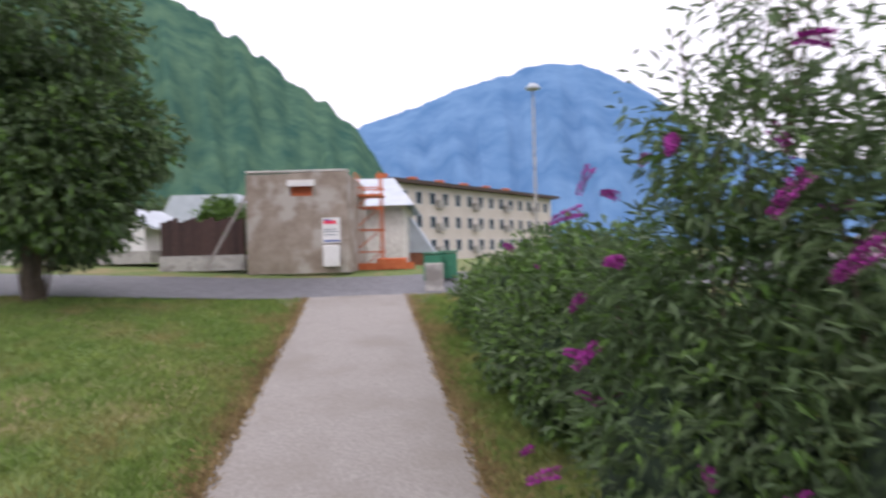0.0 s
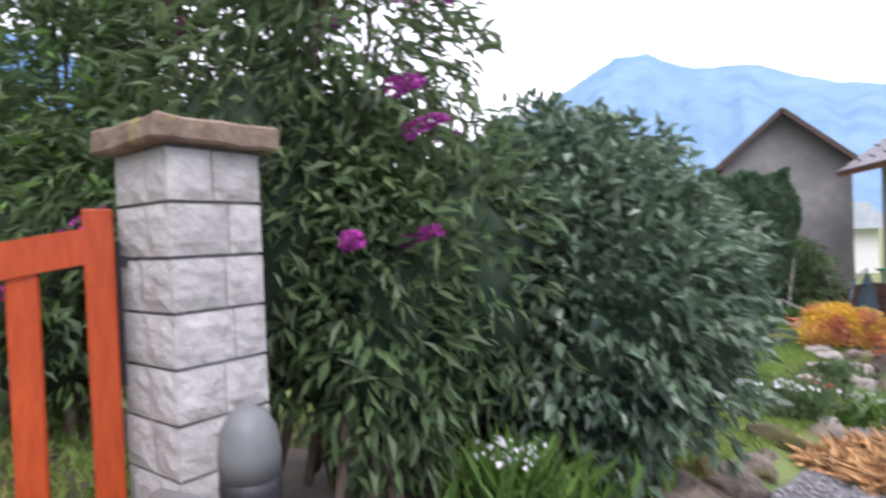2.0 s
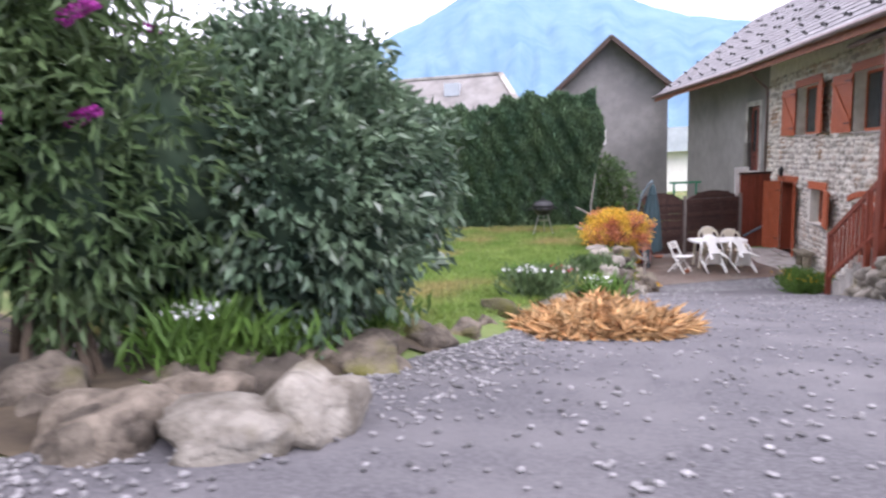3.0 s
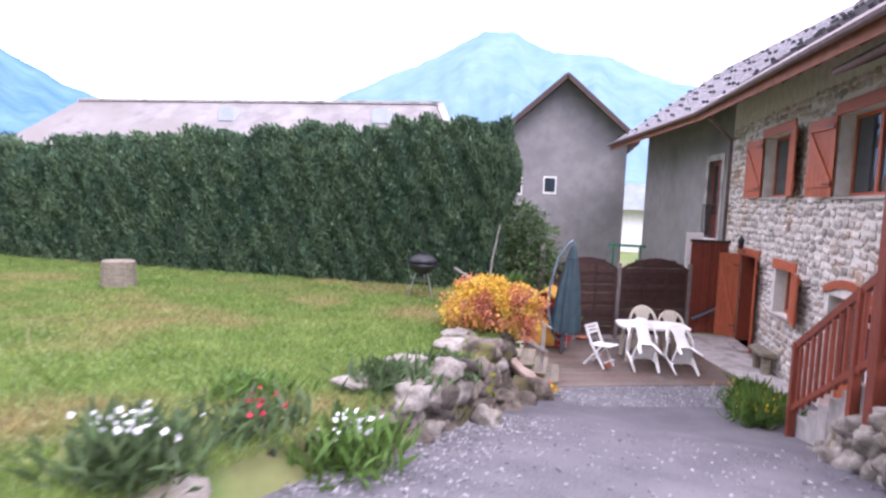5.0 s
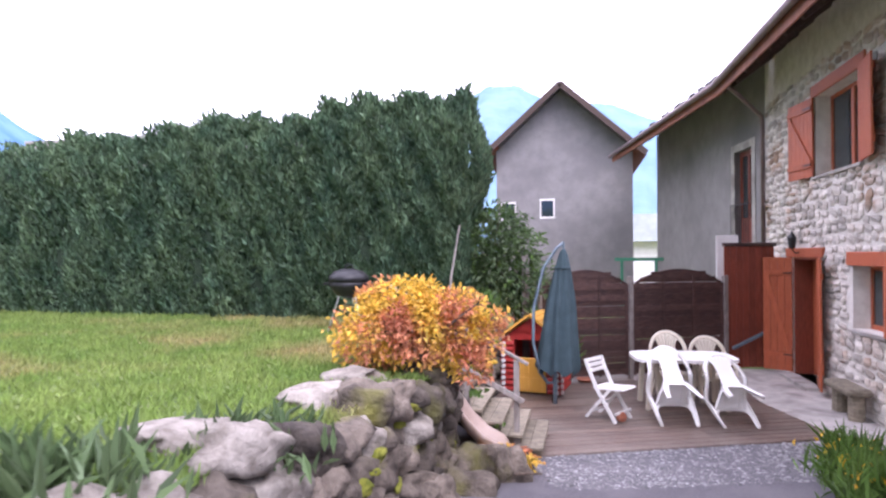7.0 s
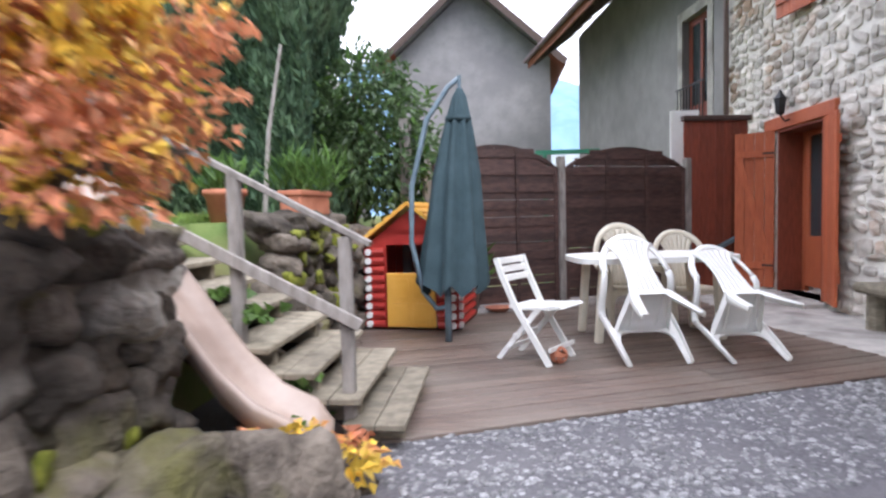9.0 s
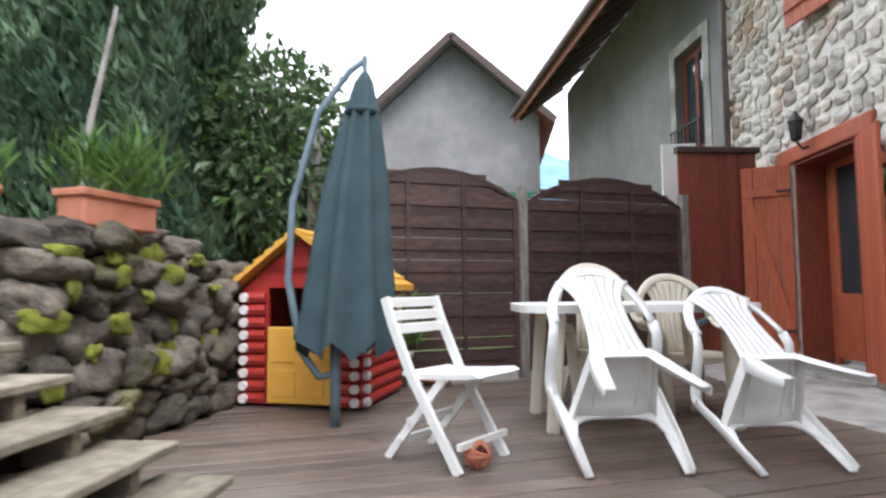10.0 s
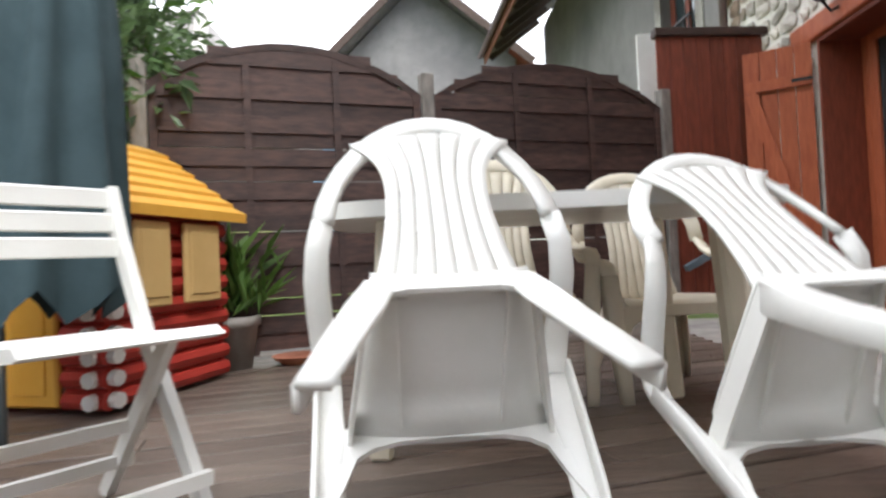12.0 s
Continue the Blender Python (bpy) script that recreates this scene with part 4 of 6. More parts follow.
gr = np.random.default_rng(5)
n = 14000
u, w = gr.uniform(-0.1, 4.0, n), -gr.uniform(0.0, 1.0, n) ** 1.1 * 1.15
p = np.array([list(deck_m @ Vector((a, b, 0))) for a, b in zip(u, w)])
p[:, 2] = np.array([max(drive_z(y), -0.05) for y in p[:, 1]]) + gr.uniform(0.0, 0.03, n)
tagged(scatter_stones("gravel_bed", "gravel", p, 0.042), "loose grey gravel strip before the deck", "gravel", kind="stuff")
# loose stones over the drive edge
n = 5600
y = gr.uniform(-13.5, -2.5, n)
x = np.array([border(a) for a in y]) + 0.15 + np.abs(gr.normal(0, 0.5, n))
far_n = 2300
y[:far_n], x[:far_n] = gr.uniform(-14.5, -3, far_n), gr.uniform(-4.5, 1.2, far_n)
z = np.array([ground_z(max(a, border(b) + 0.35), b) for a, b in zip(x, y)]) + 0.04
tagged(scatter_stones("loose_stones", "pebble", np.stack([x, y, z], 1), 0.035, seed=6), "pale chippings strewn over the asphalt", "stones", kind="stuff")

# ---- boulders and dry-stone wall ----
rocks = []
for s in range(7):
    bm = rough_rock(None, s + 1, 3, 0.5)
    me = bpy.data.meshes.new("stone")
    bm.to_mesh(me)
    bm.free()
    me.polygons.foreach_set("use_smooth", [True] * len(me.polygons))
    rocks.append(me)


def rock_ob(name, at, size, turn, mat, seed, parent=None):
    key = ("rock", seed % 7, mat)
    if key not in rock_cache:
        me = rocks[seed % 7].copy()
        me.materials.append(M[mat])
        rock_cache[key] = me
    ob = new(name, rock_cache[key])
    ob.parent = parent
    ob.matrix_basis = Matrix.LocRotScale(at, Euler(turn), size)
    return ob


rock_cache = {}
wall = thing("retaining_wall", pose(0, 0, 0), "dry-stone retaining wall of rough mossy boulders", "stone wall")
rr = np.random.default_rng(8)


def stone_run(points, z_low, z_top, seed, mats=("rock", "rock", "rock", "pale_rock"), size=0.36):
    """Courses of stones along a line of plan points; z_low and z_top are functions of the share along it."""
    r = np.random.default_rng(seed)
    pts = [Vector(p) for p in points]
    lens = [(b - a).length for a, b in zip(pts, pts[1:])]
    total = sum(lens)

    def at(s):
        for a, b, l in zip(pts, pts[1:], lens):
            if s <= l:
                return a.lerp(b, s / l), math.atan2(b.y - a.y, b.x - a.x)
            s -= l
        return pts[-1], math.atan2(pts[-1].y - pts[-2].y, pts[-1].x - pts[-2].x)

    k = 0
    z_rel = 0.0
    while z_rel < 1.6:
        h = size * r.uniform(0.55, 0.85)
        s = r.uniform(0, 0.2)
        while s < total:
            w = size * r.uniform(0.7, 1.5)
            p, a = at(min(s + w / 2, total))
            lo, hi = z_low(s / total), z_top(s / total)
            z = lo + z_rel + h / 2
            if z < hi + 0.02:
                off = r.uniform(-0.05, 0.06)
                rock_ob("stone", (p.x + off * math.sin(a), p.y - off * math.cos(a), z), (w * 1.04, size * r.uniform(0.9, 1.3), h * 1.12),
                        (r.normal(0, 0.12), r.normal(0, 0.14), a + r.normal(0, 0.15)), mats[int(r.integers(len(mats)))], int(r.integers(7)), wall)
                k += 1
            s += w * 0.93
        z_rel += h * 0.9
    return k


stone_run([(-3.55, -5.6), (-3.3, -4.4), (-2.98, -3.0), (-2.85, -1.4), (-2.92, -0.35)], lambda k: 0.95 - 0.98 * min(1, k * 1.1), lambda k: 1.33 - 0.2 * k, 31, size=0.29)
stone_run([(-2.95, -0.3), (-3.45, -0.12)], lambda k: 0.0, lambda k: 1.12, 32)
stone_run([(-3.3, 1.5), (-3.08, 1.8), (-3.05, 3.0), (-2.95, 4.3)], lambda k: 0.0, lambda k: 1.14 - 0.3 * k * k, 33, ("rock", "rock", "rock"), 0.27)
for k in range(26):
    a = rr.uniform(0, 1)
    yy = 1.6 + 2.6 * a
    mz = rr.uniform(0.35, 1.05)
    ob = rock_ob("moss_patch", (-2.93 + rr.normal(0, 0.02), yy, mz), (0.06, rr.uniform(0.08, 0.2), rr.uniform(0.05, 0.14)), (0, 0, rr.normal(0, 0.3)), "moss", int(rr.integers(7)), wall)
for k in range(18):
    yy = rr.uniform(-3.2, -0.4)
    rock_ob("moss_patch", (-2.78 + rr.normal(0, 0.02), yy, rr.uniform(0.35, 1.15)), (0.07, rr.uniform(0.08, 0.2), rr.uniform(0.04, 0.1)), (0, 0, rr.normal(0, 0.3)), "moss", int(rr.integers(7)), wall)
# stepping cap slabs on top
for x, y, sx, sy in ((-3.35, -2.4, 0.75, 0.5), (-3.4, -1.6, 0.6, 0.6), (-3.6, -3.5, 0.7, 0.45), (-3.85, -4.5, 0.6, 0.4)):
    tagged(rock_ob("flat_stone", (x, y, 1.27 - 0.04 * (y + 3)), (sx * 0.72, sy * 0.72, 0.15), (0.03, -0.05, 0.5 * x), "pale_rock", int(abs(x * 10)) % 7), "flat pale capping stone on the wall", "stone", "capping stones")
EDGE = [(-4.85, -12.15, 0.48, 0.32, "pale_rock"), (-5.05, -12.42, 0.5, 0.24, "pale_rock"), (-5.42, -12.05, 0.36, 0.28, "rock"), (-5.6, -12.45, 0.5, 0.28, "rock"), (-6.3, -12.1, 0.4, 0.3, "rock"), (-5.55, -12.55, 0.4, 0.2, "rock"), (-5.3, -11.5, 0.45, 0.26, "rock"), (-5.65, -11.95, 0.36, 0.2, "rock"), (-5.1, -10.75, 0.55, 0.2, "rock"), (-5.3, -10.2, 0.55, 0.2, "rock"), (-4.95, -9.75, 0.4, 0.24, "rock"), (-5.75, -11.3, 0.4, 0.26, "rock"), (-5.5, -10.75, 0.4, 0.2, "rock"), (-5.9, -11.65, 0.35, 0.22, "rock"),
        (-4.75, -9.1, 0.35, 0.2, "rock"), (-4.55, -8.1, 0.5, 0.34, "rock"), (-4.1, -7.0, 0.4, 0.28, "pale_rock"), (-3.75, -5.5, 0.5, 0.38, "pale_rock"), (-4.1, -6.1, 0.5, 0.34, "rock"), (-3.6, -5.0, 0.45, 0.32, "pale_rock"), (-4.65, -8.6, 0.3, 0.18, "rock"), (-4.95, -9.4, 0.3, 0.18, "rock"),
        (-2.62, -0.75, 0.5, 0.45, "rock"), (-2.28, -0.5, 0.42, 0.42, "rock"), (-2.5, -1.2, 0.5, 0.26, "rock"), (-2.2, -0.1, 0.35, 0.2, "rock"), (-2.62, -2.0, 0.4, 0.3, "rock"), (-6.15, -12.3, 0.3, 0.18, "rock"), (-2.75, -3.4, 0.35, 0.25, "pale_rock")]
for k, (x, y, s, h, mat) in enumerate(EDGE):
    z = ground_z(x + 0.45, y) + h * 0.3
    tagged(rock_ob("boulder", (x, y, z), (s * (0.98 if y < -9 else 0.9), s * (0.8 if y < -9 else 0.62), h * 1.05), (rr.normal(0, 0.1), rr.normal(0, 0.1), rr.uniform(0, 6)), mat, k), "rough edging boulder beside the drive" if mat == "rock" else "pale limestone boulder edging the lawn", "boulder", "edging boulders")

# ---- steps, rail, slide ----
steps = thing("garden_steps", pose(-1.97, 0.28, 0), "weathered open timber steps to the lawn", "steps")
for i in range(8):
    x1, z = -0.222 * i, 0.127 * (i + 1)
    for j in range(2):
        part("tread", boxed((x1 - 0.31 + j * 0.156, 0.0, z - 0.035), (x1 - 0.158 + j * 0.156, 1.12, z), 0.006), "tread", steps)
    # full-width riser in the painted shade colour
    part("dark_riser", boxed((x1 - 0.28, 0.05, z - 0.165), (x1 - 0.22, 1.05, z - 0.036)), "underside_shade", steps)
    for yy in (0.16, 0.86):
        part("cleat", boxed((x1 - 0.29, yy, z - 0.16), (x1 - 0.03, yy + 0.045, z - 0.036)), "tread", steps)
# stringers take the same painted shade colour
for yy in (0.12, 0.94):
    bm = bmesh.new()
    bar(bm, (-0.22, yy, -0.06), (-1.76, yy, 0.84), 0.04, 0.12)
    part("stringer", bm, "underside_shade", steps)
rail = thing("handrail", pose(-2.27, 0.40, 0), "grey weathered timber handrail beside the steps", "handrail")
for lo, hi, w in (((0, 0, -0.02), (0, 0, 1.04), 0.062), ((-0.56, 0, 0.3), (-0.56, 0, 1.37), 0.062)):
    part("post", bar(bmesh.new(), lo, hi, w, None, 0.006), "grey_wood", rail)
part("top_rail", bar(bmesh.new(), (0.13, -0.0, 1.0), (-1.6, 0, 1.93), 0.065, 0.03, 0.004), "grey_wood", rail)
part("middle_rail", bar(bmesh.new(), (0.08, -0.05, 0.60), (-1.6, -0.05, 1.48), 0.03, 0.06, 0.004), "grey_wood", rail)

slide = thing("slide", pose(-2.42, 0.10, 0), "faded pink plastic children's slide", "slide")
prof = [(-1.15, 1.36), (-0.9, 1.14), (-0.68, 0.86), (-0.48, 0.58), (-0.31, 0.35), (-0.15, 0.2), (0.02, 0.12), (0.1, 0.08)]
bm = bmesh.new()
cs = [(-0.19, 0.11), (-0.185, 0.14), (-0.155, 0.14), (-0.135, 0.04), (-0.09, 0.01), (0.09, 0.01), (0.135, 0.04), (0.155, 0.14), (0.185, 0.14), (0.19, 0.11), (0.15, -0.02), (-0.15, -0.02)]
rings = []
for i, (x, z) in enumerate(prof):
    k = 0.5 if i == len(prof) - 1 else 1
    rings.append([bm.verts.new((x, yy, z + zz * k)) for yy, zz in cs])
for r0, r1 in zip(rings, rings[1:]):
    for i in range(len(cs)):
        bm.faces.new((r0[i], r0[(i + 1) % len(cs)], r1[(i + 1) % len(cs)], r1[i]))
bm.faces.new(rings[0][::-1]), bm.faces.new(rings[-1])
bmesh.ops.recalc_face_normals(bm, faces=bm.faces[:])
part("chute", bm, "slide", slide, "", True)
part("foot", boxed((-0.2, -0.14, -0.03), (-0.1, 0.14, 0.14), 0.01), "slide", slide)

# ---- screen fence ----
FA = 25.0
fence = thing("fence", pose(-0.715, 4.84, 0, 0, 0, FA), "dark stained slatted screen fence with arched panels", "fence")
fr = np.random.default_rng(12)
for x0, x1 in ((-1.66, -0.05), (0.05, 1.86)):
    w = x1 - x0
    panel = part("panel", boxed((x0, -0.02, 0.06), (x0 + 0.045, 0.03, 1.66)), "fence", fence, "arched panel of overlapping dark slats")
    part("stile", boxed((x1 - 0.045, -0.02, 0.06), (x1, 0.03, 1.66)), "fence", panel)
    for q in (0.33, 0.66):
        part("batten", boxed((x0 + w * q - 0.02, -0.03, 0.06), (x0 + w * q + 0.02, -0.018, 1.62 + 0.25 * math.sin(math.pi * q))), "fence", panel)
    z = 0.08
    i = 0
    while z < 1.86:
        h = 0.105
        if z < 1.6:
            half = w / 2 - 0.045
        else:
            half = (w / 2 - 0.045) * math.sqrt(max(0.0, 1 - ((z + 0.05 - 1.6) / 0.32) ** 1.6))
        gap = 0.012 if fr.uniform() < 0.2 else 0.0
        if half > 0.12:
            c = (x0 + x1) / 2
            part("slat", boxed((c - half, -0.012 if i % 2 else 0.0, z + gap), (c + half, 0.0 if i % 2 else 0.012, z + h)), "fence", panel)
        z += 0.1
        i += 1
    bm = bmesh.new()
    arc = [Vector((x0 + w * q, 0.005, 1.64 + 0.27 * math.sin(math.pi * q) ** 0.8)) for q in np.linspace(0, 1, 13)]
    tube(bm, arc, 0.03, 4)
    part("arched_rail", bm, "fence", panel)
for x in (-1.71, 0.0, 1.91):
    part("post", bar(bmesh.new(), (x, 0.0, -0.05), (x, 0.0, 1.80), 0.085, None, 0.006), "grey_wood", fence)
side = thing("side_fence", pose(-2.45, 4.15, 0, 0, 0, 100), "weathered overlapping board fence", "fence")
for i in range(19):
    part("slat", boxed((-0.1, -0.015 + 0.012 * (i % 2), 0.05 + i * 0.11), (2.2, 0.0 + 0.012 * (i % 2), 0.155 + i * 0.11)), "grey_wood", side)
for x in (-0.05, 2.2):
    part("post", boxed((x - 0.05, 0.01, -0.05), (x + 0.05, 0.11, 2.2)), "grey_wood", side)
redf = thing("board_screen", pose(1.08, 6.0, 0, 0, 0, 10), "tall red-brown vertical board screen", "fence")
for i in range(8):
    part("plank", boxed((i * 0.115, -0.012, 0.05), (i * 0.115 + 0.111, 0.012, 2.33), 0.003), "red_wood", redf)
part("cap_rail", boxed((-0.02, -0.05, 2.331), (0.95, 0.05, 2.4), 0.005), "fence", redf)
bm = bmesh.new()
bar(bm, (0.1, -0.12, 0.42), (1.0, -0.05, 0.85), 0.06, 0.05)
part("diagonal_prop", bm, "pole", redf)
boards = thing("stacked_boards", pose(1.15, 6.5, 2.2), "pale boards leaning above the screen", "boards")
part("board", boxed((-0.1, 0, -2.2), (0.3, 0.05, 0.35), 0.004), "white_paint", boards)

# ---- playhouse ----
ph = thing("playhouse", pose(-2.83, 3.36, 0, 0, 0, -9.5), "red and yellow plastic log-cabin playhouse", "playhouse")
PW, PD = 0.96, 0.85
for lo, hi, nm in (((0.02, 0.03, 0.02), (0.22, 0.06, 0.85), "front_wall"), ((0.74, 0.03, 0.02), (PW - 0.02, 0.06, 0.85), "front_wall"), ((0.22, 0.03, 0.95), (0.74, 0.06, 1.0), "front_wall"),
                   ((0.02, PD - 0.06, 0.02), (PW - 0.02, PD - 0.03, 0.85), "rear_wall"), ((0.03, 0.06, 0.02), (0.06, PD - 0.06, 0.85), "side_wall"), ((PW - 0.06, 0.06, 0.02), (PW - 0.03, PD - 0.06, 0.85), "side_wall")):
    part(nm, boxed(lo, hi), "play_red", ph)
part("gable", prism(bmesh.new(), [(0.02, 0.85), (PW - 0.02, 0.85), (PW / 2, 1.2)], 0.03, 0.06), "play_red", ph)
for i in range(9):
    z = 0.06 + i * 0.09
    for x0, x1 in ((0.0, 0.21), (0.75, PW)):
        part("log", tube(bmesh.new(), [(x0, 0.03, z), (x1, 0.03, z)], 0.042, 8), "play_red", ph)
    for x in (0.05, PW - 0.05):
        part("log_end", tube(bmesh.new(), [(x, 0.01, z), (x, -0.03, z)], 0.034, 8), "white_paint", ph)
    part("log", tube(bmesh.new(), [(PW - 0.03, 0.03, z), (PW - 0.03, PD - 0.02, z)], 0.042, 8), "play_red", ph)
    part("log_end", tube(bmesh.new(), [(PW - 0.0, 0.05, z), (PW + 0.035, 0.05, z)], 0.034, 8), "white_paint", ph)
pd = part("half_door", boxed((0.23, -0.005, 0.03), (0.73, 0.03, 0.57), 0.01), "play_yellow", ph, "yellow lower half door")
for x0, x1 in ((0.28, 0.46), (0.5, 0.68)):
    for z0, z1 in ((0.08, 0.27), (0.32, 0.52)):
        part("door_panel", boxed((x0, -0.012, z0), (x1, -0.004, z1), 0.006), "play_yellow", pd)
for y0, y1 in ((0.14, 0.36), (0.46, 0.72)):
    sh = part("shutter", boxed((PW + 0.02, y0, 0.42), (PW + 0.05, y1, 0.8), 0.008), "play_tan", ph, "tan window shutter")
    part("panel", boxed((PW + 0.048, y0 + 0.03, 0.46), (PW + 0.056, y1 - 0.03, 0.76), 0.004), "play_tan", sh)
for sx in (-1, 1):
    upper = []
    for k in range(7):
        a, b = k / 7, (k + 1) / 7
        upper += [(PW / 2 + sx * 0.56 * a, 1.27 - 0.42 * a), (PW / 2 + sx * 0.56 * b, 1.29 - 0.42 * b)]
    bm = prism(bmesh.new(), upper + [(PW / 2 + sx * 0.56, 0.82), (PW / 2, 1.235)], -0.07, PD + 0.07)
    part("roof", bm, "play_yellow", ph, "ribbed orange-yellow plastic roof")

# ---- parasol ----
um = thing("parasol", pose(-1.95, 2.76, 0), "closed dark green cantilever parasol", "parasol")
part("base_pole", tube(bmesh.new(), [(0, 0, 0), (0, 0, 0.72)], 0.032, 10), "pole", um, "", True)
part("arm", tube(bmesh.new(), [(0.0, 0, 0.32), (-0.1, 0, 0.3), (-0.22, 0.02, 0.45), (-0.32, 0.05, 0.9), (-0.31, 0.1, 1.4), (-0.17, 0.18, 2.0), (0.03, 0.24, 2.3), (0.13, 0.26, 2.38)], 0.024, 8), "pole", um, "curved blue-grey arm", True)
bm = bmesh.new()
NS = 32
rings = []
for z, r in ((2.28, 0.025), (2.2, 0.06), (1.9, 0.12), (1.5, 0.185), (1.1, 0.225), (0.75, 0.265), (0.47, 0.285)):
    rings.append([bm.verts.new((0.13 - (2.28 - z) * 0.05 + r * (1 + 0.22 * math.cos(8 * 2 * math.pi * k / NS + z)) * math.cos(2 * math.pi * k / NS), 0.24 - (2.28 - z) * 0.08 + r * (1 + 0.22 * math.cos(8 * 2 * math.pi * k / NS + z)) * math.sin(2 * math.pi * k / NS), z + (0.06 * math.cos(8 * 2 * math.pi * k / NS) if z < 0.7 else 0))) for k in range(NS)])
for r0, r1 in zip(rings, rings[1:]):
    for k in range(NS):
        bm.faces.new((r0[k], r1[k], r1[(k + 1) % NS], r0[(k + 1) % NS]))
bm.faces.new(rings[0])
part("canopy", bm, "umbrella", um, "furled green canvas canopy", True)
part("strap", lathe(bmesh.new(), [(0.115, -0.02), (0.125, 0.0), (0.115, 0.03)], 16, (0.115, 0.215, 2.0)), "umbrella", um)
part("finial", tube(bmesh.new(), [(0.13, 0.24, 2.27), (0.13, 0.25, 2.4)], 0.018, 8), "pole", um)


# ---- garden table and chairs ----
def ribbon(bm, pts, width, thick, up=(0, 0, 1)):
    """A flat band through pts."""
    pts = [Vector(p) for p in pts]
    prev = None
    for i, p in enumerate(pts):
        t = (pts[min(i + 1, len(pts) - 1)] - pts[max(i - 1, 0)]).normalized()
        s = t.cross(Vector(up)).normalized()
        q = s.cross(t).normalized()
        ring = [bm.verts.new(p + s * a * width / 2 + q * b * thick / 2) for a, b in ((-1, -1), (1, -1), (1, 1), (-1, 1))]
        if prev:
            for k in range(4):
                bm.faces.new((prev[k], prev[(k + 1) % 4], ring[(k + 1) % 4], ring[k]))
        else:
            bm.faces.new(ring[::-1])
        prev = ring
    bm.faces.new(prev)
    return bm


def band(bm, pts, normals, widths, thick):
    """A rounded flat band swept through pts; normals face its flat side."""
    pts = [Vector(p) for p in pts]
    section = [(-1, -0.3), (-0.86, -1), (0.86, -1), (1, -0.3), (1, 0.3), (0.86, 1), (-0.86, 1), (-1, 0.3)]
    prev = None
    for i, p in enumerate(pts):
        t = (pts[min(i + 1, len(pts) - 1)] - pts[max(i - 1, 0)]).normalized()
        side = t.cross(Vector(normals[i])).normalized()
        q = side.cross(t)
        ring = [bm.verts.new(p + side * a * widths[i] / 2 + q * b * thick / 2) for a, b in section]
        if prev:
            for k in range(8):
                bm.faces.new((prev[k], prev[(k + 1) % 8], ring[(k + 1) % 8], ring[k]))
        else:
            bm.faces.new(ring[::-1])
        prev = ring
    bm.faces.new(prev)
    bmesh.ops.recalc_face_normals(bm, faces=bm.faces[:])
    return bm


def skin(bm, grid, thick):
    """A closed shell over a grid of points, thick along -z of the chair."""
    top = [[bm.verts.new(p) for p in row] for row in grid]
    low = [[bm.verts.new((p[0], p[1] + thick[0], p[2] + thick[1])) for p in row] for row in grid]
    n, m = len(grid), len(grid[0])
    for i in range(n - 1):
        for j in range(m - 1):
            bm.faces.new((top[i][j], top[i + 1][j], top[i + 1][j + 1], top[i][j + 1]))
            bm.faces.new((low[i][j], low[i][j + 1], low[i + 1][j + 1], low[i + 1][j]))
    for i in range(n - 1):
        for j in (0, m - 1):
            bm.faces.new((top[i][j], low[i][j], low[i + 1][j], top[i + 1][j]))
    for j in range(m - 1):
        for i in (0, n - 1):
            bm.faces.new((top[i][j], top[i][j + 1], low[i][j + 1], low[i][j]))
    bmesh.ops.recalc_face_normals(bm, faces=bm.faces[:])
    return bm


BACK_HALF = ([0.0, 0.06, 0.2, 0.4, 0.6, 0.76, 0.9, 1.0], [0.152, 0.15, 0.134, 0.122, 0.122, 0.138, 0.178, 0.212])


def back_y(z):
    return -0.37 - 0.22 * (z - 0.39)


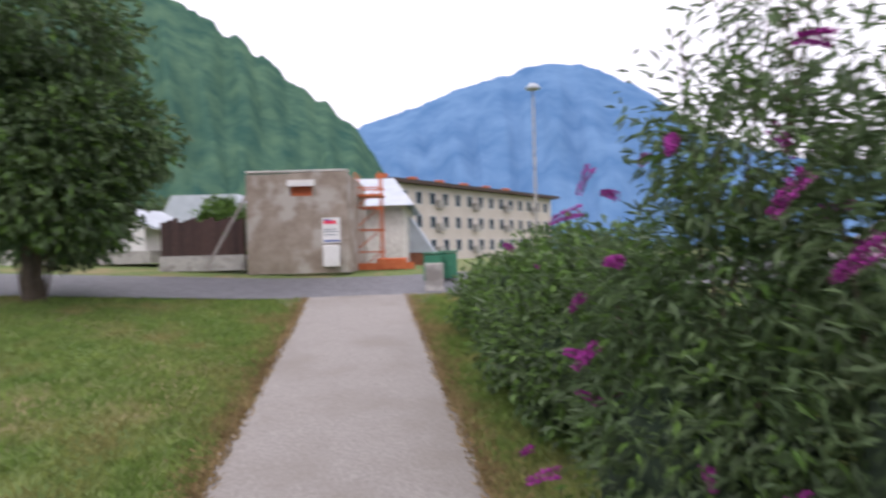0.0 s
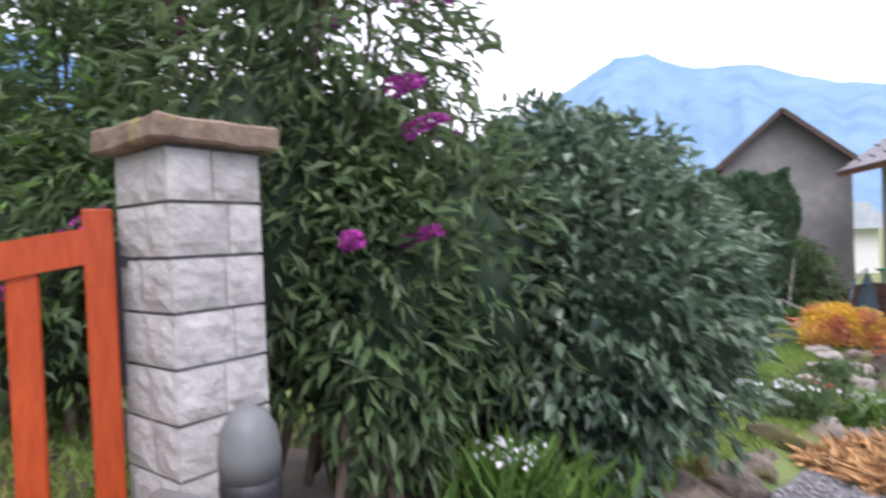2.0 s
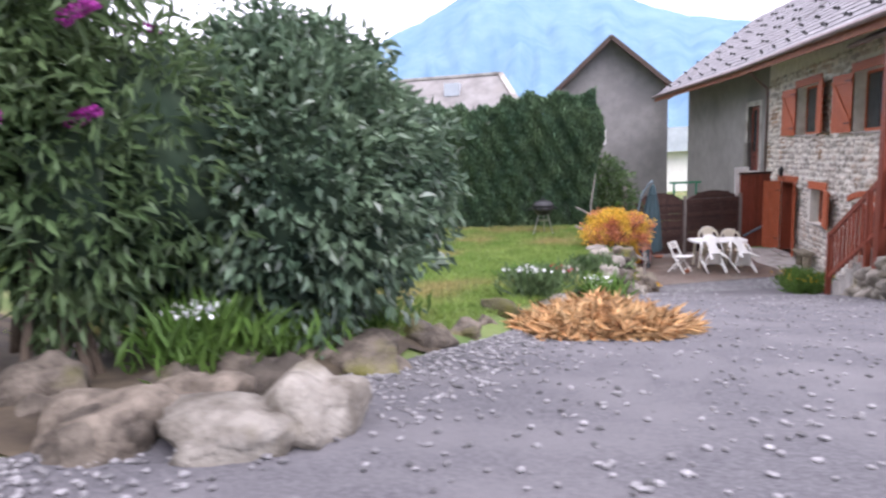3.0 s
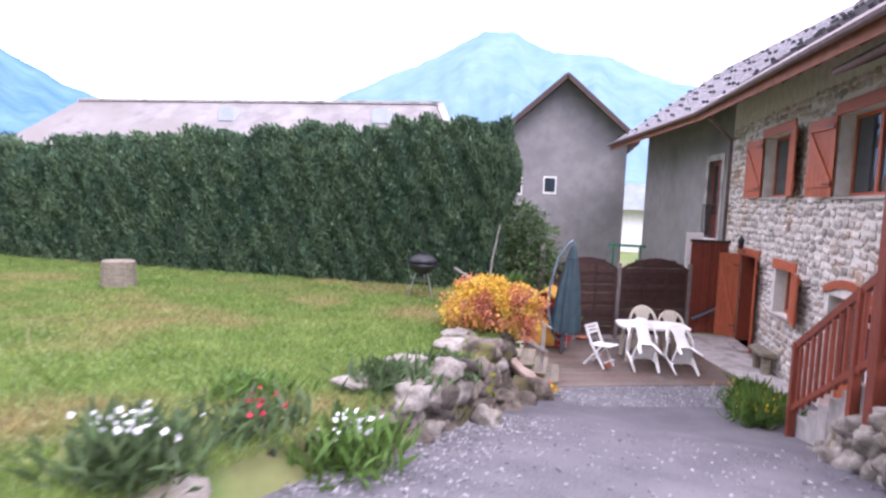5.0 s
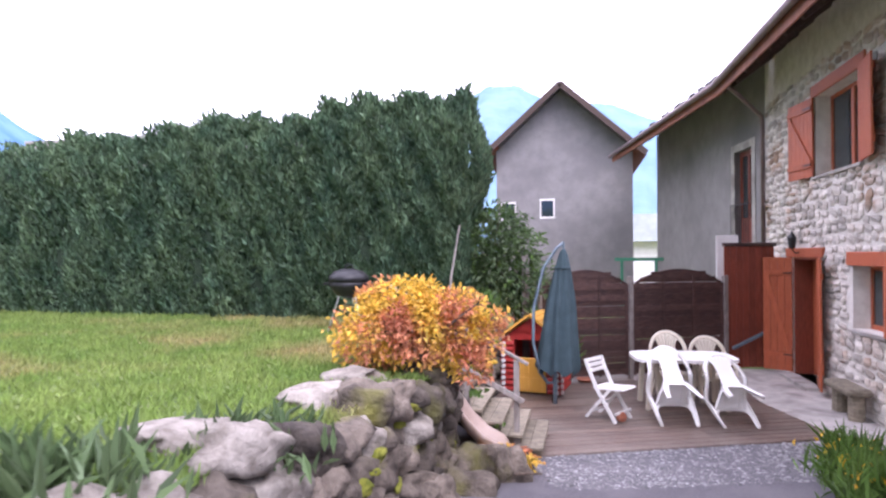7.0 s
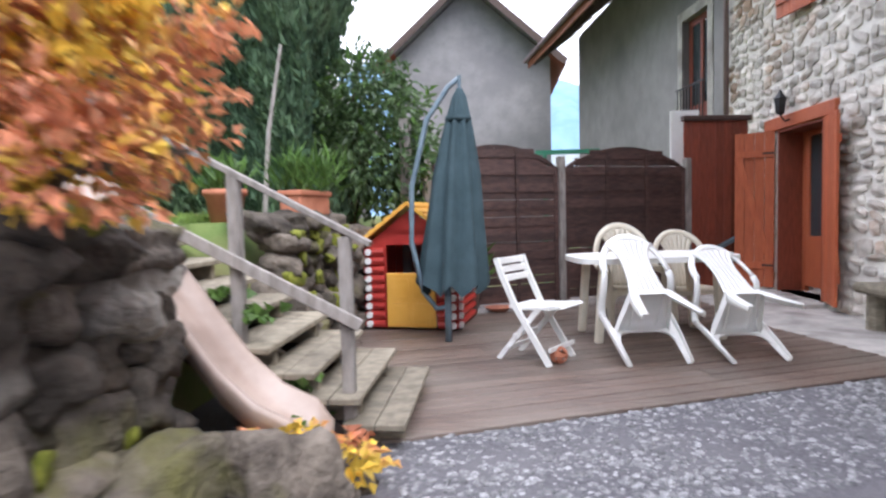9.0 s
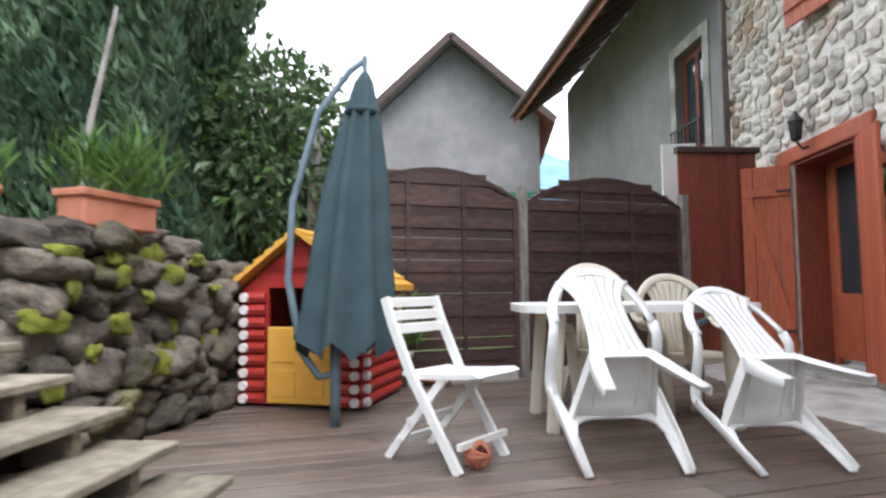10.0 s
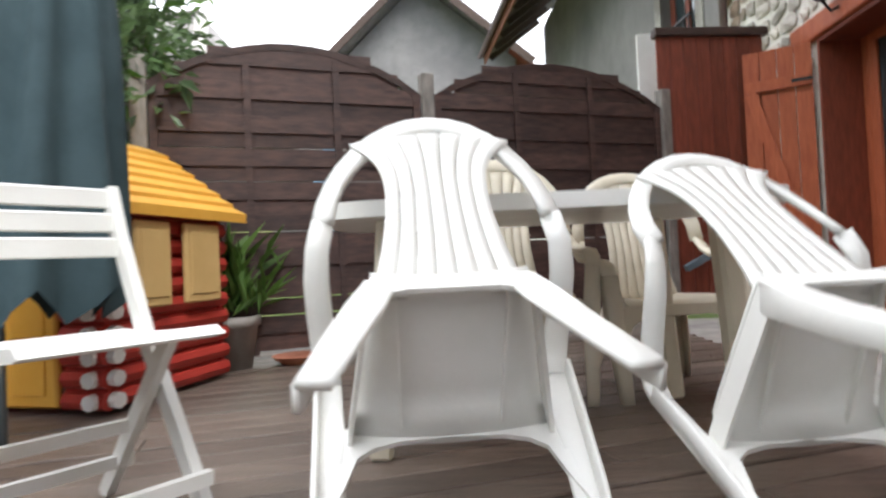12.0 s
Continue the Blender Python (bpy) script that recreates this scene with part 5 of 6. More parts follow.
def plastic_chair(m, mat, label):
    """A one-piece stacking armchair; origin between its front feet, front towards +y."""
    c = thing("plastic_chair", m, label, "chair", "chairs round the table")
    grid = []
    for y in np.linspace(-0.385, -0.02, 8):
        row = []
        for x in np.linspace(-1, 1, 9):
            half = 0.155 + 0.06 * (y + 0.385) / 0.365
            z = 0.395 + 0.02 * x * x + 0.03 * (y + 0.3) - 0.05 * max(0, (y + 0.09) / 0.07) ** 2
            row.append((x * half, y, z))
        grid.append(row)
    seat = part("seat", skin(bmesh.new(), grid, (0, -0.009)), mat, c, "", True)
    # skirt with an arch between the front feet, and a plain one behind
    lower = [(-0.235, 0.17), (-0.222, 0.24), (-0.2, 0.31), (-0.165, 0.335), (-0.11, 0.348), (0, 0.352)]
    lower = lower + [(-x, z) for x, z in lower[-2::-1]]
    part("front_skirt", prism(bmesh.new(), [(-0.25, 0.17), *lower[1:-1], (0.25, 0.17), (0.23, 0.392), (-0.23, 0.392)], -0.03, -0.018), mat, seat)
    rear = [(-0.155, 0.29), (-0.125, 0.33), (-0.09, 0.342), (0.09, 0.342), (0.125, 0.33), (0.155, 0.29)]
    part("rear_skirt", prism(bmesh.new(), [*rear, (0.155, 0.388), (-0.155, 0.388)], -0.388, -0.378), mat, seat)
    for sx in (-1, 1):
        part("side_skirt", bar(bmesh.new(), (0.157 * sx, -0.378, 0.366), (0.218 * sx, -0.03, 0.37), 0.01, 0.055), mat, seat)
    for x in (-0.11, 0.11):
        part("rib", boxed((x, -0.37, 0.37), (x + 0.006, -0.035, 0.384)), mat, seat)
    # waisted back panel with narrow slits
    first = None
    n = 7
    for i in range(n):
        grid = []
        for k in np.linspace(0, 1, 15):
            half = float(np.interp(k, *BACK_HALF))
            gap = 0.0045 if 0.16 < k < 0.93 else 0.0
            a0, a1 = -1 + 2 * i / n + gap * (i > 0), -1 + 2 * (i + 1) / n - gap * (i < n - 1)
            z = 0.39 + 0.565 * k
            grid.append([(a * half, back_y(z) + 0.30 * (a * half) ** 2 + 0.02 * (1 - k) ** 2, z - 0.05 * k ** 3 * (a * half / 0.225) ** 2) for a in np.linspace(a0, a1, 3)])
        ob = part("backrest" if first is None else "slat", skin(bmesh.new(), grid, (0.009, 0)), mat, first or c, "", True)
        first = first or ob
    # rim: arch over the back, running down into the armrests
    pts, nrm, wid = [], [], []
    for q in np.linspace(0, math.pi, 17):
        x, z = -0.27 * math.cos(q), 0.66 + 0.325 * math.sin(q) ** 0.9
        pts.append((x, back_y(z) + 0.055 * abs(math.cos(q)) ** 2, z))
        nrm.append((0.55 * math.cos(q) * abs(math.cos(q)), 1, 0.34))
        wid.append(0.058)
    part("arched_rim", band(bmesh.new(), pts, nrm, wid, 0.022), mat, first, "", True)
    for sx in (-1, 1):
        arm = [(0.27 * sx, -0.375, 0.665), (0.282 * sx, -0.335, 0.615), (0.287 * sx, -0.27, 0.59), (0.287 * sx, -0.18, 0.582), (0.283 * sx, -0.095, 0.576), (0.278 * sx, -0.052, 0.556), (0.275 * sx, -0.036, 0.52)]
        part("armrest", band(bmesh.new(), arm, [(0.5 * sx, 0.8, 0.5), (0.15 * sx, 0.3, 1), (0, 0, 1), (0, 0, 1), (0, 0.2, 1), (0, 0.7, 0.7), (0, 1, 0.1)], [0.052, 0.054, 0.058, 0.06, 0.062, 0.062, 0.06], 0.02), mat, c, "", True)
        leg = part("front_leg", band(bmesh.new(), [(0.275 * sx, -0.036, 0.525), (0.262 * sx, -0.03, 0.38), (0.25 * sx, -0.015, 0.2), (0.238 * sx, 0.0, 0.0)], [(0, 1, 0.1)] * 4, [0.06, 0.066, 0.06, 0.044], 0.014), mat, c, "", True)
        part("flange", band(bmesh.new(), [(0.3 * sx, -0.056, 0.52), (0.288 * sx, -0.05, 0.38), (0.276 * sx, -0.035, 0.2), (0.256 * sx, -0.014, 0.0)], [(1, 0, 0)] * 4, [0.05, 0.052, 0.046, 0.036], 0.012), mat, leg, "", True)
        leg = part("rear_leg", band(bmesh.new(), [(0.135 * sx, -0.376, 0.385), (0.157 * sx, -0.392, 0.29), (0.187 * sx, -0.425, 0.15), (0.212 * sx, -0.465, 0.0)], [(0, 1, -0.15)] * 4, [0.07, 0.07, 0.062, 0.05], 0.014), mat, c, "", True)
        part("flange", band(bmesh.new(), [(0.165 * sx, -0.352, 0.37), (0.187 * sx, -0.37, 0.29), (0.213 * sx, -0.404, 0.15), (0.235 * sx, -0.446, 0.0)], [(1, 0, 0)] * 4, [0.07, 0.062, 0.052, 0.04], 0.012), mat, leg, "", True)
    return c


def tipped(x, y, turn, tilt):
    """Tipped forward on its front feet."""
    return Matrix.Translation((x, y, 0.012)) @ Matrix.Rotation(radians(turn), 4, "Z") @ Matrix.Rotation(radians(-tilt), 4, "X")


table = thing("garden_table", pose(-0.80, 2.47, 0, 0, 0, 7), "white oval plastic garden table", "table")
TL, TD = 1.42, 0.86
bm = bmesh.new()
ring_t, ring_b = [], []
for k in range(48):
    q = 2 * math.pi * k / 48
    ex = 0.42
    x = TL / 2 + TL / 2 * math.copysign(abs(math.cos(q)) ** ex, math.cos(q))
    y = TD / 2 + TD / 2 * math.copysign(abs(math.sin(q)) ** ex, math.sin(q))
    ring_t.append(bm.verts.new((x, y, 0.735)))
    ring_b.append(bm.verts.new((x, y, 0.69)))
bm.faces.new(ring_t), bm.faces.new(ring_b[::-1])
for k in range(48):
    bm.faces.new((ring_t[k], ring_b[k], ring_b[(k + 1) % 48], ring_t[(k + 1) % 48]))
part("tabletop", bm, "white_plastic", table)
for x in (0.22, TL - 0.22):
    for y in (0.16, TD - 0.16):
        part("leg", bar(bmesh.new(), (x + (0.05 if x > 1 else -0.05), y, 0), (x, y, 0.69), 0.07, 0.07, 0.012), "cream_plastic", table)
plastic_chair(tipped(-0.347, 1.868, 10, 62) @ Matrix.Diagonal((0.95, 1, 1, 1)), "white_plastic", "white plastic armchair tipped forward against the table")
plastic_chair(tipped(0.395, 1.945, 11, 70) @ Matrix.Diagonal((0.88, 1, 0.97, 1)), "white_plastic", "white plastic armchair leaning askew on the table")
plastic_chair(pose(-0.20, 3.16, 0.0, 0, 0, 190), "cream_plastic", "cream plastic armchair standing behind the table")
plastic_chair(pose(0.40, 3.26, 0.0, 0, 0, 192) @ Matrix.Diagonal((1, 1, 0.92, 1)), "cream_plastic", "cream plastic armchair pushed to the table")

fc = thing("folding_chair", pose(-1.20, 2.13, 0, 0, 0, 57), "white slatted folding garden chair", "chair")
# local: front towards -y
W = 0.195
for s in (-1, 1):
    part("rear_frame", ribbon(bmesh.new(), [(s * W, -0.20, 0.0), (s * W, 0.08, 0.42), (s * W, 0.2, 0.66), (s * W, 0.25, 0.79)], 0.045, 0.025, (s, 0, 0)), "white_plastic", fc)
    part("front_leg", ribbon(bmesh.new(), [(s * (W - 0.03), 0.26, 0.0), (s * (W - 0.03), -0.10, 0.42)], 0.04, 0.022, (s, 0, 0)), "white_plastic", fc)
bm = prism(bmesh.new(), [(-0.30, 0.435), (-0.27, 0.452), (-0.12, 0.437), (0.06, 0.425), (0.15, 0.43), (0.15, 0.412), (0.06, 0.403), (-0.12, 0.412), (-0.26, 0.425)], -W + 0.014, W - 0.014)
bmesh.ops.rotate(bm, verts=bm.verts[:], cent=(0, 0, 0), matrix=Matrix.Rotation(radians(90), 3, "Z"))
part("seat", bm, "white_plastic", fc)
for z in (0.79, 0.725, 0.66):
    y = 0.2 + (z - 0.66) / 0.13 * 0.05
    part("back_slat", boxed((-W, y - 0.012, z - 0.05), (W, y + 0.01, z), 0.004), "white_plastic", fc)
for y, z in ((-0.2, 0.12), (0.17, 0.1), (0.1, 0.2)):
    part("crossbar", bar(bmesh.new(), (-W, y, z), (W, y, z), 0.022, 0.03), "white_plastic", fc)
ball = thing("wicker_ball", pose(-1.06, 1.97, 0.065), "small brown woven wicker ball on the deck", "ball")
bm = bmesh.new()
for k in range(9):
    m = Euler((k * 0.7, k * 1.3, k * 0.4)).to_matrix()
    tube(bm, [m @ Vector((0.06 * math.cos(a), 0.06 * math.sin(a), 0)) for a in np.linspace(0, 2 * math.pi, 15)], 0.008, 5)
part("weave", bm, "terracotta", ball)

# ---- pots and plants on the terrace ----
def pot(at, r, h, label, mat="terracotta"):
    t = thing("plant_pot", pose(*at), label, "pot")
    part("pot", lathe(bmesh.new(), [(r * 0.72, 0), (r * 0.95, h * 0.8), (r * 1.06, h * 0.82), (r * 1.06, h), (r * 0.9, h), (r * 0.85, h * 0.9)], 18), mat, t, "", True)
    part("soil", lathe(bmesh.new(), [(r * 0.88, h * 0.86), (r * 0.1, h * 0.9)], 18), "earth", t)
    return t


def tuft(parent, at, n, height, spread, mat, seed, width=0.03):
    r = np.random.default_rng(seed)
    c = np.array(at) + np.stack([r.normal(0, spread * 0.4, n), r.normal(0, spread * 0.4, n), r.uniform(0, height * 0.6, n)], 1)
    d = np.stack([r.normal(0, 0.5, n), r.normal(0, 0.5, n), np.ones(n)], 1)
    return leaves("leaves", mat, c, d, height * 0.5, width, parent, r, 0.0)


p1 = pot((-1.86, 4.28, 0), 0.17, 0.30, "grey pot with a leafy laurel plant", "concrete")
tuft(p1, (0, 0, 0.3), 260, 0.5, 0.22, "leaf_bright", 3, 0.035)
sau = thing("saucer", pose(-1.5, 4.42, 0), "terracotta plant saucer on the deck", "saucer")
part("dish", lathe(bmesh.new(), [(0.1, 0), (0.16, 0.05), (0.15, 0.05), (0.1, 0.015)], 18), "terracotta", sau)
p2 = thing("planter", pose(-3.02, 2.15, 1.16, 0, 0, 80), "terracotta window box on the stone wall", "planter")
part("trough", boxed((-0.25, -0.09, 0), (0.25, 0.09, 0.18), 0.012), "terracotta", p2)
part("rim", boxed((-0.265, -0.105, 0.15), (0.265, 0.105, 0.19), 0.006), "terracotta", p2)
tuft(p2, (0, 0, 0.16), 260, 0.4, 0.3, "leaf_bright", 4, 0.014)
p3 = pot((-3.5, 1.75, 1.12), 0.15, 0.24, "terracotta pot on the lawn edge")
tuft(p3, (0, 0, 0.2), 150, 0.3, 0.2, "leaf_bright", 5, 0.03)

# ---- terrace tree, autumn shrub ----
bush("plum_tree", (-3.25, 4.55, 1.0), [(0, 0, 1.1, 1.1, 0.95, 0.85), (0.45, -0.3, 0.7, 0.8, 0.7, 0.6), (-0.5, -0.1, 0.9, 0.8, 0.7, 0.8), (0.1, 0.1, 1.65, 0.7, 0.6, 0.5)], 8000, "leaf_mid", 0.12, 0.05, "leafy small tree growing behind the wall", 9, "tree", 14, 0.3, ("leaf_bright", 0.12), 0.35)
autumn = bush("autumn_shrub", (-3.0, -1.1, 1.14), [(0, 0, 0.5, 0.72, 0.55, 0.4), (0.4, 0.1, 0.42, 0.55, 0.45, 0.36), (-0.45, -0.1, 0.42, 0.5, 0.45, 0.36), (0.1, 0, 0.68, 0.5, 0.4, 0.2), (0.62, -0.15, 0.12, 0.22, 0.25, 0.3), (-0.2, 0.05, 0.85, 0.4, 0.35, 0.2), (0.45, 0, 0.75, 0.3, 0.3, 0.2), (-0.55, 0.1, 0.8, 0.16, 0.16, 0.16), (0.8, 0.1, 0.62, 0.2, 0.16, 0.1), (0.12, 0.05, 0.92, 0.14, 0.14, 0.12)], 9500, "autumn", 0.06, 0.036, "orange and yellow autumn shrub on the wall", 8, "shrub", 15, 0.2, None, 0.3)
autumn.matrix_basis = autumn.matrix_basis @ Matrix.Diagonal((0.84, 0.84, 0.84, 1))
bush("creeping_shrub", (-2.35, -0.2, 0.02), [(0.0, 0, 0.1, 0.35, 0.3, 0.14)], 700, "autumn", 0.06, 0.04, "low orange creeping plant beside the gravel", 3, "shrub", 16)
ivy = thing("ivy", pose(-2.72, 0.36, 0.25), "bright ivy leaves by the slide", "ivy")
for k, (x, y, z) in enumerate(((0, 0.02, 0.35), (0.2, 0.0, 0.0), (-0.2, 0.15, 0.45), (0.25, -0.05, -0.15))):
    tuft(ivy, (x, y, z), 22, 0.12, 0.14, "leaf_bright", 40 + k, 0.07)

# ---- kettle barbecue, stake, stump ----
bq = thing("barbecue", pose(-4.72, 1.6, 1.12), "black kettle barbecue on three legs", "barbecue")
part("bowl", lathe(bmesh.new(), [(0.06, 0.5), (0.18, 0.55), (0.26, 0.66), (0.28, 0.72)], 20), "black", bq, "", True)
part("lid", lathe(bmesh.new(), [(0.285, 0.725), (0.27, 0.8), (0.2, 0.87), (0.08, 0.905), (0.02, 0.91)], 20), "black", bq, "", True)
part("lid_handle", tube(bmesh.new(), [(-0.06, 0, 0.9), (-0.05, 0, 0.95), (0.05, 0, 0.95), (0.06, 0, 0.9)], 0.012, 6), "black", bq)
for a in (90, 210, 330):
    part("leg", tube(bmesh.new(), [(0.13 * math.cos(radians(a)), 0.13 * math.sin(radians(a)), 0.55), (0.3 * math.cos(radians(a)), 0.3 * math.sin(radians(a)), 0.0)], 0.016, 6), "chrome", bq)
for s in (-1, 1):
    part("side_handle", boxed((s * 0.28, -0.07, 0.68), (s * 0.36, 0.07, 0.71)), "black", bq)
part("ash_tray", lathe(bmesh.new(), [(0.13, 0.36), (0.15, 0.39), (0.13, 0.39)], 14), "chrome", bq)
stake = thing("stake", pose(-3.55, 2.6, 1.1), "thin leaning wooden stake", "stake")
part("stick", tube(bmesh.new(), [(0, 0, -0.1), (0.08, 0, 0.8), (0.2, 0.05, 1.55)], [0.025, 0.02, 0.014], 6), "grey_wood", stake)
st = thing("stump", pose(-10.6, 0.4, 1.12), "cut tree stump at the lawn edge", "stump")
part("trunk", lathe(bmesh.new(), [(0.36, -0.1), (0.33, 0.1), (0.31, 0.5), (0.29, 0.52)], 14), "tread", st)
bn = thing("bench", pose(2.0, 3.0, -0.02), "rustic half-log bench against the stone wall", "bench")
part("seat", boxed((-0.17, -0.42, 0.33), (0.14, 0.42, 0.43), 0.03), "tread", bn)
for y in (-0.26, 0.26):
    part("log_leg", tube(bmesh.new(), [(-0.01, y, 0), (-0.01, y, 0.33)], 0.1, 10), "tread", bn)
lm = thing("wall_lantern", pose(2.2, 5.33, 2.29), "black iron wall lantern above the door", "lantern")
part("bracket", tube(bmesh.new(), [(0, 0, -0.05), (-0.1, 0, -0.1), (-0.16, 0, -0.02)], 0.012, 6), "black", lm)
part("body", lathe(bmesh.new(), [(0.03, -0.02), (0.055, 0.0), (0.075, 0.17), (0.085, 0.18), (0.03, 0.25), (0.01, 0.29)], 6, (-0.16, 0, 0)), "black", lm)

# ---- outside stair of the house ----
sr = thing("house_stair", pose(0.95, -1.65, 0.40), "stone outside stair with a red wooden railing", "stair")
for i in range(11):
    part("step", boxed((0.06, -0.28 * (i + 1), -0.3), (1.24, -0.28 * i, 0.17 * (i + 1)), 0.01), "concrete", sr)
for i, y in enumerate((0.05, -1.5, -3.0)):
    z = max(0, -y / 0.28 * 0.17)
    part("rail_post", boxed((-0.04, y - 0.045, z - 0.4), (0.05, y + 0.045, z + 1.1), 0.005), "red_wood", sr)
for h, w in ((1.02, 0.09), (0.2, 0.07)):
    part("rail", bar(bmesh.new(), (0.0, 0.15, h - 0.03), (0.0, -3.1, h + 1.89), 0.05, w), "red_wood", sr)
for i in range(18):
    y = -0.12 - i * 0.165
    part("baluster", boxed((-0.02, y - 0.03, -y / 0.28 * 0.17 + 0.17), (0.015, y + 0.03, -y / 0.28 * 0.17 + 1.0), 0.004), "red_wood", sr)
part("porch_post", boxed((-0.08, -2.06, 0.4), (0.08, -1.9, 5.0), 0.008), "red_wood", sr, "red timber porch post")
porch = part("porch_roof", boxed((-0.02, -3.2, -0.07), (0.71, 0.0, 0.0), 0.01, Matrix.Translation((1.50 - 0.95, -0.71 + 1.65, 5.10 - 0.40)) @ Matrix.Rotation(-0.42, 4, "Y")), "soffit", sr, "slate porch canopy over the stair")
for i in range(5):
    part("slate_course", boxed((0.02 + i * 0.32, -3.2, 0.004 + 0.004 * (i % 2)), (0.37 + i * 0.32, -0.0, 0.03 - 0.004 * (i % 2)), 0.004, Matrix.Translation((1.50 - 0.95, -0.71 + 1.65, 5.10 - 0.40)) @ Matrix.Rotation(-0.42, 4, "Y")), "roof", porch)
part("porch_gutter", tube(bmesh.new(), [(1.50 - 1.0, -0.71 + 1.68, 5.10 - 0.44), (1.50 - 1.0, -0.71 - 1.55, 5.10 - 0.44)], 0.055, 8), "zinc", porch)
for k in range(46):
    a = rr.uniform(0, 1)
    h = rr.uniform(0, 1) * (0.3 + 1.2 * a)
    rock_ob("cobble", (-0.02 + rr.normal(0, 0.05), -1.0 - 2.6 * a, -0.1 + h + 0.45 * a), (rr.uniform(0.2, 0.34), rr.uniform(0.2, 0.36), rr.uniform(0.16, 0.26)), tuple(rr.uniform(0, 6, 3)), "pale_rock", int(rr.integers(7)), sr)
for k, (x, y, n) in enumerate(((1.05, 0.5, 500), (0.85, -0.2, 500), (0.75, -0.9, 420), (1.1, -0.3, 400))):
    fb = thing("flower_bed", pose(x, y, drive_z(y)), "leafy clump with small yellow flowers by the apron", "plants", "flower clumps")
    tuft(fb, (0, 0, 0), n, 0.5, 0.35, "leaf_bright", 50 + k, 0.02)
    tuft(fb, (0, 0, 0.3), 40, 0.12, 0.4, "yellow_flower", 60 + k, 0.04)

# ---- dry leaf heap and flowers along the drive ----
heap = thing("leaf_heap", pose(-3.5, -8.45, 1.43), "heap of dry orange cut leaves on the drive edge", "leaf heap", kind="stuff")
hr = np.random.default_rng(17)
n = 5200
r0, a0 = np.sqrt(hr.uniform(0, 1, n)), hr.uniform(0, 6.28, n)
hx, hy = 0.85 * r0 * np.cos(a0) * (1 + 0.2 * np.sin(3 * a0)), 0.85 * r0 * np.sin(a0) * (1 + 0.25 * np.sin(2 * a0 + 1))
hz = 0.34 * (1 - r0) ** 0.8 * hr.uniform(0.6, 1, n) - 0.155 * hy + 0.02
hd = np.stack([hr.normal(0, 1, n), hr.normal(0, 1, n), hr.uniform(-0.1, 0.7, n)], 1)
leaves("dry_leaves", "straw", np.stack([hx, hy, hz], 1), hd, 0.19, 0.034, heap, hr, 0.1)
for k, (x, y, n, h, mat, fl) in enumerate(((-4.05, -6.1, 170, 0.32, "leaf_mid", "red_flower"), (-3.5, -5.7, 500, 0.45, "leaf_bright", "white_flower"), (-4.3, -7.0, 420, 0.4, "leaf_mid", "white_flower"), (-6.0, -11.3, 420, 0.45, "leaf_bright", "white_flower"),
                                         (-5.7, -10.7, 300, 0.35, "leaf_bright", None), (-3.6, -4.4, 420, 0.4, "leaf_mid", None), (-3.3, -3.4, 260, 0.3, "leaf_mid", None), (-4.6, -5.2, 240, 0.25, "leaf_bright", None), (-5.6, -9.3, 300, 0.35, "leaf_bright", None))):
    fb = thing("border_plant", pose(x, y, ground_z(x, y)), "low leafy border plant" + (" with pink-red blooms" if fl == "red_flower" else " with small white blooms" if fl else " beside the stones"), "plants", "border plants")
    tuft(fb, (0, 0, 0), n, h, 0.45, mat, 80 + k, 0.035)
    if fl:
        tuft(fb, (0, 0, h * 0.75), 12 if fl == "red_flower" else 45, 0.09, 0.3, fl, 90 + k, 0.04)

# ---- soil under the shrubs by the gate ----
tagged(sheet("soil", list(np.arange(-9.4, -4.6, 0.2)), list(np.arange(-12.7, -8.6, 0.2)), lambda x, y: bumpy(x, y) + 0.025, "earth", lambda x, y: x < border(y) + 0.05 and (x + 6.9) ** 2 / 6 + (y + 10.9) ** 2 / 4.2 < 1), "dark bare soil under the shrubs", "soil", kind="structure")
# ---- green frame behind the fence ----
gf = thing("swing_frame", pose(-0.35, 7.2, -0.1), "green metal frame standing behind the fence", "frame")
for x in (-0.35, 0.35):
    part("upright", bar(bmesh.new(), (x, 0, 0), (x, 0, 2.15), 0.06), "green_plastic", gf)
part("crossbar", bar(bmesh.new(), (-0.5, 0, 2.18), (0.5, 0, 2.18), 0.07), "green_plastic", gf)

# ---- grass ----
n = 230000
gx = -2.6 - 21 * rng.uniform(0, 1, n) ** 1.35
gy = rng.uniform(-10.5, 3.3, n)
keep = gx < np.interp(gy, [-16, -12.4, -10.5, -9, -6.3, -4.2, -2.2, -0.4, 0.9, 1.6, 9], [-6.6, -5.9, -5.1, -4.55, -3.55, -2.95, -2.6, -2.6, -3.4, -3.4, -3.4]) - 0.25
gx, gy = gx[keep], gy[keep]
gz = np.array([lawn_z(a, b) for a, b in zip(gx, gy)])
c = np.stack([gx, gy, gz - 0.01], 1)
d = np.stack([rng.normal(0, 0.45, len(gx)), rng.normal(0, 0.45, len(gx)), np.ones(len(gx))], 1)
tagged(leaves("lawn_grass", "grass", c, d, 0.085, 0.014, None, rng, 0.0), "short uneven lawn grass with dry patches", "grass", kind="stuff")
n = 90000
s, o = rng.uniform(2, 17.2, n), np.where(rng.uniform(0, 1, n) < 0.82, -1.55 - rng.uniform(0, 1, n) ** 1.3 * 13, 1.5 + rng.uniform(0, 1, n) * 1.3)
gx, gy = -5.5 - 0.981 * s + 0.192 * o, -15.1 + 0.192 * s + 0.981 * o
gz = np.array([ground_z(a, b) for a, b in zip(gx, gy)])
